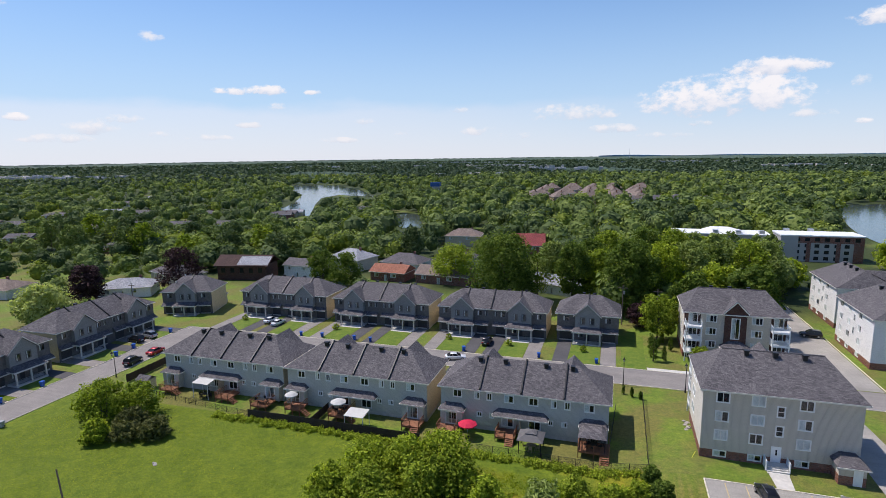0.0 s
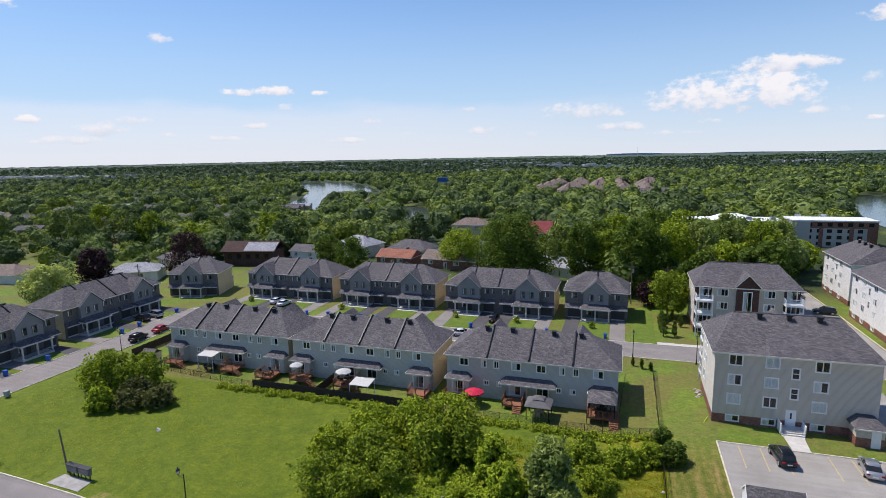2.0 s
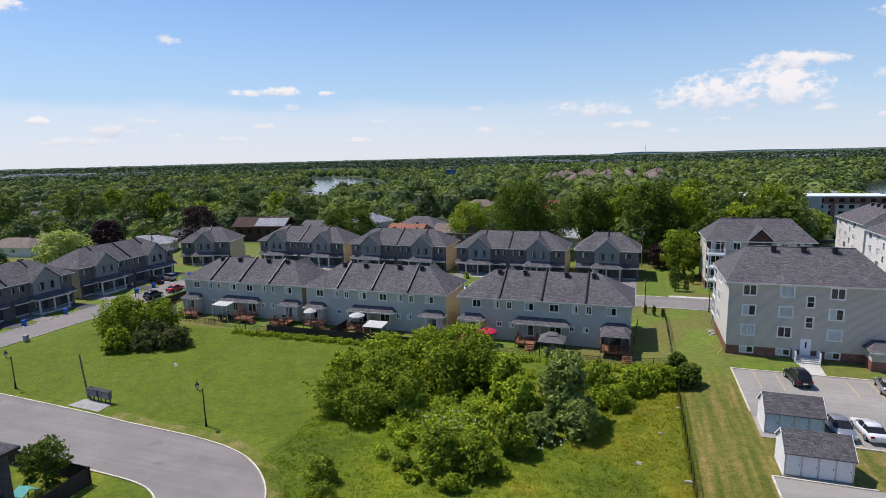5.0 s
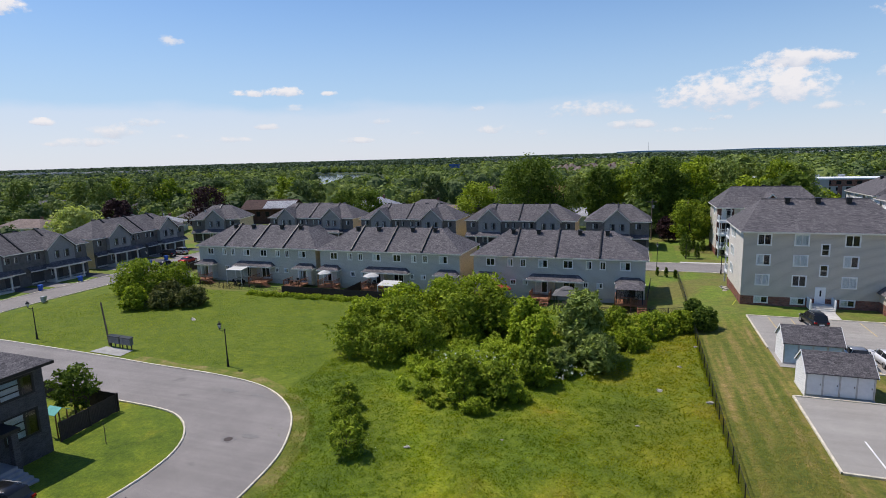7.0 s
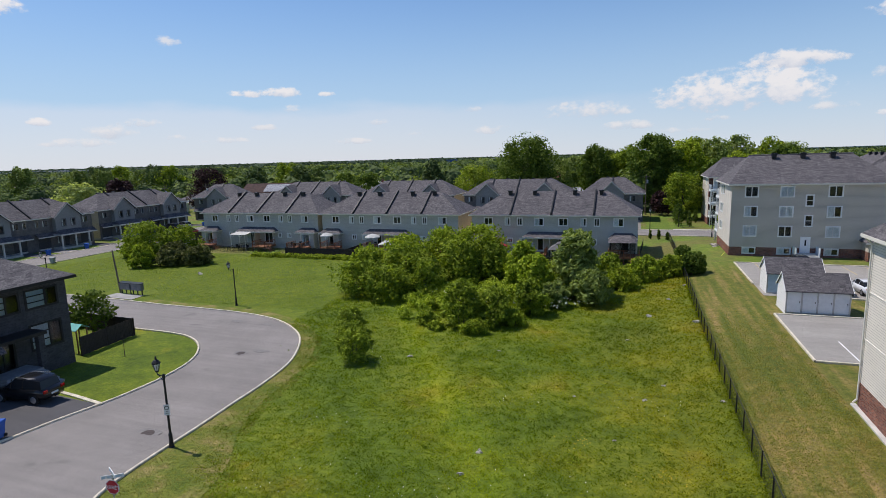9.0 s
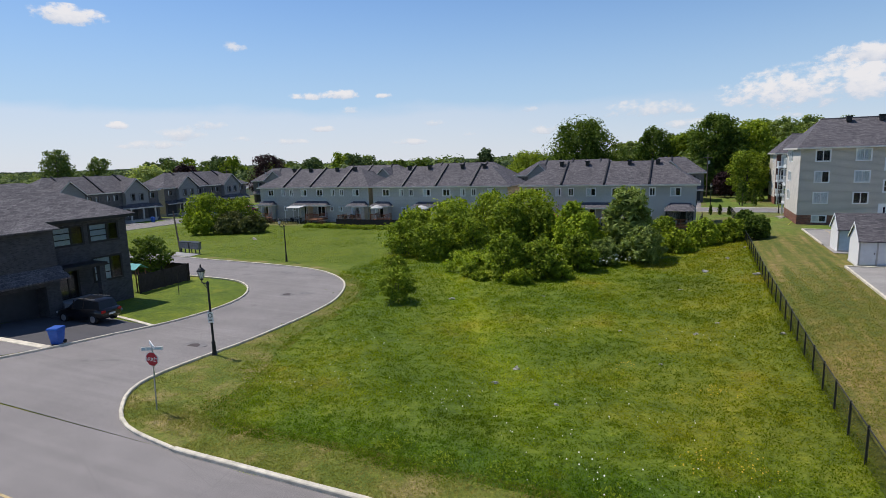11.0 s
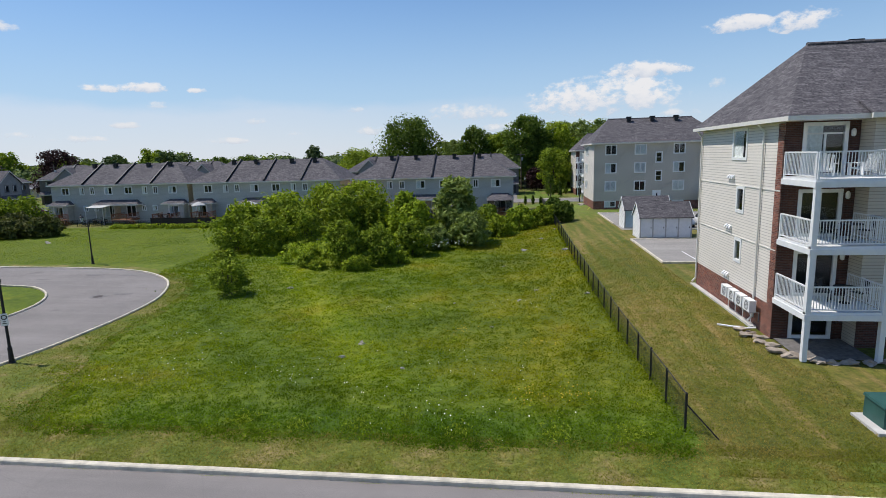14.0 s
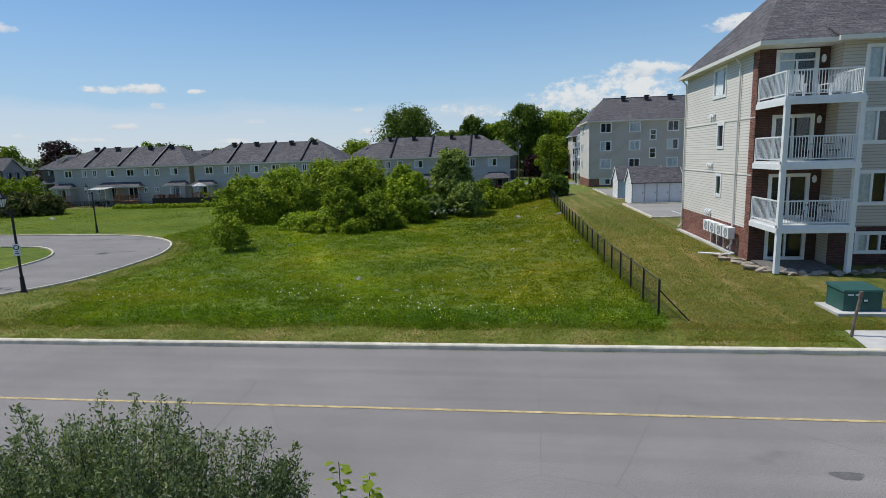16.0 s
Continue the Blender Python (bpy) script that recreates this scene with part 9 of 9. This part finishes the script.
def build_houses():
    N, G, B, R, P = M_SIDE_WHITE, M_SHINGLE, M_SHINGLE_B, M_SHINGLE_R, M_SHINGLE_G
    rows = [(-75, 177, 13, 9, 3.2, M_SHINGLE_T, M_BRICK, -4, "brick bungalow with a terracotta roof", 2.2, False), (-55, 177, 19, 10, 3.2, B, M_BRICK, -6, "brick bungalow with a brown roof", 2.4, False),
            (-108, 173, 12, 8, 4.6, G, N, -4, "white house with a dark roof", 2.0, False), (-98, 192, 15, 12, 4.6, P, M_SIDE_BLUE, -15, "pale blue-grey house with a hip roof", 3.2, True),
            (-77, 195, 16, 11, 3.4, G, N, -8, "white bungalow with a grey hip roof", 3.0, True), (-72, 262, 17, 12, 5.0, B, M_SIDE_BEIGE, 5, "beige house with a brown hip roof", 3.0, True),
            (-37, 240, 14, 12, 5.0, R, M_BRICK, 8, "tall house with a bright red roof", 4.5, False), (-16, 172, 17, 9, 3.2, P, N, -24, "white bungalow with a pale blue roof", 2.2, False),
            (-148, 155, 19, 10, 3.2, G, M_SIDE_GREY, -18, "grey bungalow with a wide dark roof", 2.6, True), (-148, 134, 15, 10, 3.2, P, N, 30, "bungalow with a pale blue-grey roof", 2.2, True),
            (-190, 122, 18, 11, 3.0, B, N, 10, "bungalow with a brown roof", 2.4, True), (-58, 205, 12, 9, 4.2, G, N, -10, "white house with a grey roof", 2.4, True)]
    for r in rows:
        bungalow(*r)
    rng = random.Random(9)
    for i in range(34):
        a = rng.uniform(0, 1)
        x = -210 - 330 * a + rng.uniform(-30, 30)
        y = 175 + 250 * rng.random() + 60 * a
        bungalow(x, y, rng.uniform(11, 17), 9, 3.0, rng.choice((G, B, P, G)), rng.choice((N, M_BRICK, M_SIDE_BEIGE)), rng.choice((20, 20, 20, -60)), "low suburban bungalow among the trees", 1.9, rng.random() < 0.5)
    for i in range(20):
        x, y = -72 + 23 * (i % 5) + rng.uniform(-4, 4), 505 + 40 * (i // 5) + rng.uniform(-8, 8)
        bungalow(x, y, 17, 14, 6.4, B, M_BRICK_T, rng.choice((15, -70)), "large brick house with a steep brown roof", 5.2, True)
    for i in range(5):
        bungalow(14 + 17 * i, 492 + 9 * (i % 3), 15, 12, 5.0, G, N, 15, "grey-roofed house near the river", 3.2, True)
    # the brown house with pale roof panels
    HOUSES.append((-126, 166, 24, 14))
    th = thing("house", "brown brick house with a pale metal roof panel", "house", pose(-127, 166, -0.7, 0, 0, 12))
    part("shell", MB().box(-9, 9, -5, 5, -0.3, 5.2), M_BRICK_D, th)
    for k in range(5):
        part("window", MB().box(-7.6 + 3.4 * k, -6.2 + 3.4 * k, -5.05, -4.99, 2.6, 4.2), M_CARGLASS, th)
    part("roof", MB().slab([(-10, -6, 5.2), (10, -6, 5.2), (10, 0, 8.2), (-10, 0, 8.2)], 0.2).slab([(10, 6, 5.2), (-10, 6, 5.2), (-10, 0, 8.2), (10, 0, 8.2)], 0.2), M_SHINGLE_D, th)
    part("roof_panel", MB().slab([(-1.5, -5.6, 5.5), (9.8, -5.6, 5.5), (9.8, -1, 7.8), (-1.5, -1, 7.8)], 0.06), M_SHINGLE_G, th)
    for x, y in ((-123, 112), (-122, 130), (2, 141), (10, 139), (-118, 122)):
        th = thing("utility_pole", "tall weathered wooden utility pole", "pole", pose(x, y, gz(x, y)), "utility poles")
        part("pole", MB().lathe(0, 0, [(-0.2, 0.15), (10.2, 0.1)], 8), M_WOOD_P, th)
        part("crossarm", MB().box(-1.1, 1.1, -0.06, 0.06, 9.4, 9.55), M_WOOD_P, th)
        part("transformer", MB().lathe(0.32, 0, [(7.9, 0.22), (8.7, 0.22), (8.76, 0.1)], 10), M_STEEL, th)


M_SHINGLE_T = shingle_mat("terracotta_shingles", (0.25, 0.10, 0.06), (0.34, 0.15, 0.10))
M_SHINGLE_D = shingle_mat("dark_brown_shingles", (0.05, 0.03, 0.026), (0.085, 0.05, 0.042))
M_BRICK_T = brick_mat("tan_brick", (0.38, 0.25, 0.19), (0.46, 0.32, 0.25))


def build_hotel():
    """The long four-storey block with red and white bands near the river."""
    HOUSES.append((80, 258, 40, 26))
    HOUSES.append((42, 272, 42, 34))
    x0, x1, y0, y1, zb, zt = 63, 91.5, 250, 263, -2.0, 8.2
    th = thing("hotel", "four-storey block banded in red brick and pale panels, white flat roof", "building", pose(0, 0, 0))
    mb_h = []
    pale = plain("pale_panel", (0.44, 0.41, 0.38), 0.7, vary=0.06)
    holes = []
    for f in range(4):
        for k in range(8):
            u = 1.6 + 3.4 * k
            holes.append((u, u + 1.7, zb + 0.8 + 2.5 * f, zb + 2.2 + 2.5 * f))
    part("front_wall", wall(MB(), (x0, y0), (x1, y0), zb, zt - 2.6, [h for h in holes if h[3] < zt - 2.6], 0.3), pale, th, "pale panelled wall")
    part("top_band", wall(MB(), (x0, y0 - 0.05), (x1, y0 - 0.05), zt - 2.6, zt, [h for h in holes if h[2] > zt - 2.6], 0.3), M_BRICK, th, "red brick top band")
    for u, w in ((x0 + 9.0, 1.5), (x0 + 19.2, 1.5), (x1 - 3.4, 3.4)):
        part("panel_strip", MB().box(u, u + w, y0 - 0.12, y0 - 0.06, zb, zt - 2.6), M_BRICK, th, "red brick strip")
    part("end_panel", MB().box(x0 - 0.1, x0 + 6.0, y0 - 0.14, y0 - 0.06, zb, zt), pale, th, "pale end panel")
    for h in holes:
        part("window", MB().box(x0 + h[0], x0 + h[1], y0 + 0.1, y0 + 0.14, h[2], h[3]), M_CARGLASS, th)
    mb = wall(MB(), (x1, y0), (x1, y1), zb, zt)
    wall(mb, (x1, y1), (x0, y1), zb, zt)
    wall(mb, (x0, y1), (x0, y0), zb, zt)
    part("shell", mb, pale, th)
    part("roof", MB().box(x0 - 0.3, x1 + 0.3, y0 - 0.3, y1 + 0.3, zt, zt + 0.5), M_WHITE, th, "white flat roof")
    part("wing", MB().box(24, x0 - 0.35, 262, 276, zb, 6.4), pale, th)
    part("wing_roof", MB().box(23.6, x0 - 0.4, 261.6, 276.4, 6.4, 6.8), M_WHITE, th)
    part("hall_roof", loft(MB(), [[(36, 263, 6.8), (54, 263, 6.8), (54, 275, 6.8), (36, 275, 6.8)], [(40, 267, 8.8), (47, 267, 8.8), (47, 271, 8.8), (40, 271, 8.8)]]), M_WHITE, th)
    for k in range(5):
        part("roof_unit", MB().box(40 + 9 * k, 42 + 9 * k, 263, 265, 6.8 if k < 3 else 8.6, 8.2 if k < 3 else 9.6), M_STEEL, th)
    th = thing("silo_tower", "blue and white tower block beyond the trees", "tower", pose(-190, 575, -2))
    part("shaft", MB().box(-3.5, 3.5, -3, 3, 0, 10), M_CONCRETE, th)
    part("top", MB().box(-5, 5, -4, 4, 10, 14.5), plain("deep_blue_panel", (0.03, 0.09, 0.25), 0.6), th)


def build_far_town():
    """Pale roofs and walls scattered over the plain."""
    rng = np.random.default_rng(21)
    mb = MB()
    for cx, cy, sx, sy, n in ((-330, 1650, 260, 120, 60), (-180, 1350, 120, 60, 26), (-900, 1600, 260, 90, 30), (180, 2100, 220, 120, 50), (-1150, 820, 260, 70, 70), (-560, 2300, 300, 120, 40), (420, 1500, 160, 80, 20), (-260, 980, 90, 30, 10)):
        for _ in range(n):
            x, y = cx + rng.normal() * sx * 0.5, cy + rng.normal() * sy * 0.5
            w, d, h = rng.uniform(7, 17), rng.uniform(7, 12), rng.uniform(6.5, 10.5)
            mb.box(x - w / 2, x + w / 2, y - d / 2, y + d / 2, -2, h)
    solid("far_town", mb, plain("far_walls", (0.5, 0.46, 0.43), 0.8, vary=0.3, scale=0.02), "pale houses of a town scattered far off", "town", kind="stuff")
    solid("radio_mast", MB().tube((45, 2900, 0), (45, 2900, 62), 0.8, 0.4, 6), M_STEEL, "thin radio mast on the horizon", "mast")


build_thicket()
build_garden_trees()
build_foreground()
build_water()
build_houses()
build_hotel()
build_woods()
build_distant_woods()
build_far_canopy()
build_far_town()


# ---- clouds and haze far behind everything ----
def cloud_mat(name, bright, density, scale, soft, thick):
    m = Mat(name, 1.0)
    g = m.place("Generated")
    w = m.place("World")
    sep = m.node("SeparateXYZ")
    m.link(m.place("Object"), sep.inputs[0])
    # object coordinates run from -1 to 1 across the card
    r2 = m.math("ADD", m.math("MULTIPLY", sep.outputs[0], sep.outputs[0]), m.math("MULTIPLY", sep.outputs[2], sep.outputs[2]))
    n = m.noise(m.scaled(w, (1.0, 1.0, 1.6)), scale, 7, 0.62)
    big = m.noise(m.scaled(w, (1.0, 1.0, 1.4)), scale * 0.3, 3, 0.5)
    z = sep.outputs[2]
    low = m.math("MULTIPLY", m.math("MINIMUM", z, 0.0), m.math("MINIMUM", z, 0.0))
    r2 = m.math("ADD", r2, m.math("MULTIPLY", low, 1.2))
    lump = m.math("ADD", m.math("MULTIPLY", m.math("SUBTRACT", n, 0.5), 1.9), m.math("MULTIPLY", m.math("SUBTRACT", big, 0.5), 1.2))
    v = m.math("ADD", lump, m.math("SUBTRACT", density, m.math("MULTIPLY", r2, density)))
    edge = m.step(r2, 0.8, 1.0, 1.0, 0.0)
    a = m.math("MULTIPLY", m.math("MULTIPLY", m.step(v, 0.08, 0.08 + soft), edge), thick)
    # the cards glow; white tops and grey shaded bases are painted by height
    top = m.ramp(m.math("ADD", m.math("MULTIPLY", z, 0.5), n), (0.18, (0.66, 0.73, 0.84)), (0.42, (0.84, 0.88, 0.94)), (0.66, (1.0, 1.0, 1.0)))
    e = m.node("Emission", Strength=bright)
    m.link(top, e.inputs[0])
    tr = m.node("BsdfTransparent")
    mx = m.node("MixShader")
    m.link(a, mx.inputs[0])
    m.link(tr.outputs[0], mx.inputs[1])
    m.link(e.outputs[0], mx.inputs[2])
    m.link(mx.outputs[0], m.t.nodes["Material Output"].inputs[0])
    return m.m


def sky_point(az, el, r):
    """A point at r metres; az in degrees to the left of +y, el above the level."""
    a, e = radians(az), radians(el)
    return Vector((-math.sin(a) * math.cos(e), math.cos(a) * math.cos(e), math.sin(e))) * r + Vector((0, 0, 25))


def build_sky_things():
    puff = cloud_mat("cumulus", 1.02, 0.58, 0.0085, 0.5, 0.95)
    wisp = cloud_mat("thin_cloud", 0.98, 0.42, 0.008, 0.55, 0.75)
    for k, (az, el, w, h, m) in enumerate(CLOUDS):
        c = sky_point(az, el, 4700 + 6 * k)
        mb = MB().face((-1, 0, -1), (1, 0, -1), (1, 0, 1), (-1, 0, 1))
        s = 4700 * math.tan(radians(0.5))
        ob = solid("cloud", mb, puff if m else wisp, "small white fair-weather cloud" if m else "thin white wisp of cloud", "cloud", group="clouds", kind="structure")
        ob.matrix_world = Matrix.Translation(c) @ Matrix.Rotation(radians(az), 4, "Z") @ Matrix.Rotation(radians(el), 4, "X") @ Matrix.Diagonal((w * s * 1.25, 1, h * s * 1.2, 1))
    # hills beyond the plain, with distance haze painted in as blue
    mb = MB()
    rise = [10 + 9 * (0.5 + 0.5 * math.sin(i * 0.55)) * (0.6 + 0.4 * math.sin(i * 0.17 + 1)) for i in range(41)]
    for i in range(40):
        a, b = radians(2 - 0.9 * i), radians(2 - 0.9 * (i + 1))
        for r, s in ((4860, 1), (4880, -1)):
            q = [(-math.sin(w) * r, math.cos(w) * r, z) for w, z in ((a, -6), (b, -6), (b, rise[i + 1]), (a, rise[i]))]
            mb.face(*(q if s > 0 else q[::-1]))
    solid("backdrop_hills", mb, plain("haze_tinted_hills", (0.22, 0.32, 0.42), 0.95, vary=0.1, scale=0.01), "low wooded hills on the horizon, painted haze blue", "hills", kind="structure")
    # a glowing ring with pale haze and low-sky blue painted on it
    mb = MB()
    n = 96
    for i in range(n):
        a, b = math.tau * i / n, math.tau * (i + 1) / n
        mb.face(*[(-math.sin(w) * 4890, math.cos(w) * 4890, z) for w, z in ((a, -40), (b, -40), (b, 1500), (a, 1500))])
    m = Mat("horizon_haze", 1.0)
    w = m.place("World")
    z = m.axis(w, 2)
    n1 = m.noise(m.scaled(w, (1, 1, 2.5)), 0.0011, 5, 0.55)
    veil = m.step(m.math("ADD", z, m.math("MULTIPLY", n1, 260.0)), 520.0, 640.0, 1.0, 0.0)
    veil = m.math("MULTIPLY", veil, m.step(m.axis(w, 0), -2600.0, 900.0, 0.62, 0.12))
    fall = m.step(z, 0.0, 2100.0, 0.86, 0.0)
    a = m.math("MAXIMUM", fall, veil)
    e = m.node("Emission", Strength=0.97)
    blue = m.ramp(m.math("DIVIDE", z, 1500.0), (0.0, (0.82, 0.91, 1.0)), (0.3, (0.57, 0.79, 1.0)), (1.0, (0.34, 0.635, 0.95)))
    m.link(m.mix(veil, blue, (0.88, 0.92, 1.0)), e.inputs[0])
    tr = m.node("BsdfTransparent")
    mx = m.node("MixShader")
    m.link(a, mx.inputs[0])
    m.link(tr.outputs[0], mx.inputs[1])
    m.link(e.outputs[0], mx.inputs[2])
    m.link(mx.outputs[0], m.t.nodes["Material Output"].inputs[0])
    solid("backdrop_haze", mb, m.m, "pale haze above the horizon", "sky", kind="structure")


# degrees left of +y, degrees up, width and height in degrees, thick or thin
CLOUDS = [
    (37.6, 6.3, 3.7, 0.9, 1),
    (34.2, 6.4, 3.9, 1.1, 1),
    (30.3, 6.3, 1.8, 0.6, 1),
    (33.7, 4.9, 1.7, 1.0, 0),
    (44.4, 10.6, 2.6, 1.1, 0),
    (54.5, 3.6, 1.9, 0.8, 1),
    (49.5, 2.8, 4.2, 1.5, 0),
    (44.2, 2.3, 2.9, 0.7, 0),
    (22.0, 2.2, 1.7, 0.8, 0),
    (13.9, 2.5, 3.3, 1.2, 0),
    (4.7, 3.9, 7.9, 2.0, 0),
    (-8.9, 4.7, 13.6, 4.3, 1),
    (-13.2, 7.25, 8.0, 1.9, 1),
    (-18.8, 5.5, 1.4, 1.2, 0),
    (-19.1, 2.4, 1.4, 0.6, 1),
    (-6.8, 2.7, 2.5, 0.7, 0),
    (15.7, 4.5, 1.9, 0.7, 0),
    (-19.9, 10.3, 5.2, 1.6, 1),
    (-25.0, 9.9, 4.6, 2.3, 1),
    (57.2, 12.3, 5.3, 1.9, 1),
    (52.0, 1.9, 5.0, 0.9, 0),
    (47.0, 3.6, 3.4, 0.9, 0),
    (40.0, 2.0, 4.0, 0.7, 0),
    (36.5, 3.2, 2.6, 0.7, 0),
    (28.0, 1.7, 3.6, 0.7, 0),
    (25.0, 3.5, 2.8, 0.7, 0),
    (10.0, 1.9, 4.4, 0.8, 0),
    (0.5, 2.4, 5.0, 1.0, 0),
    (-4.0, 1.7, 4.4, 0.7, 0),
    (-15.5, 3.2, 3.6, 0.9, 0),
]
build_sky_things()
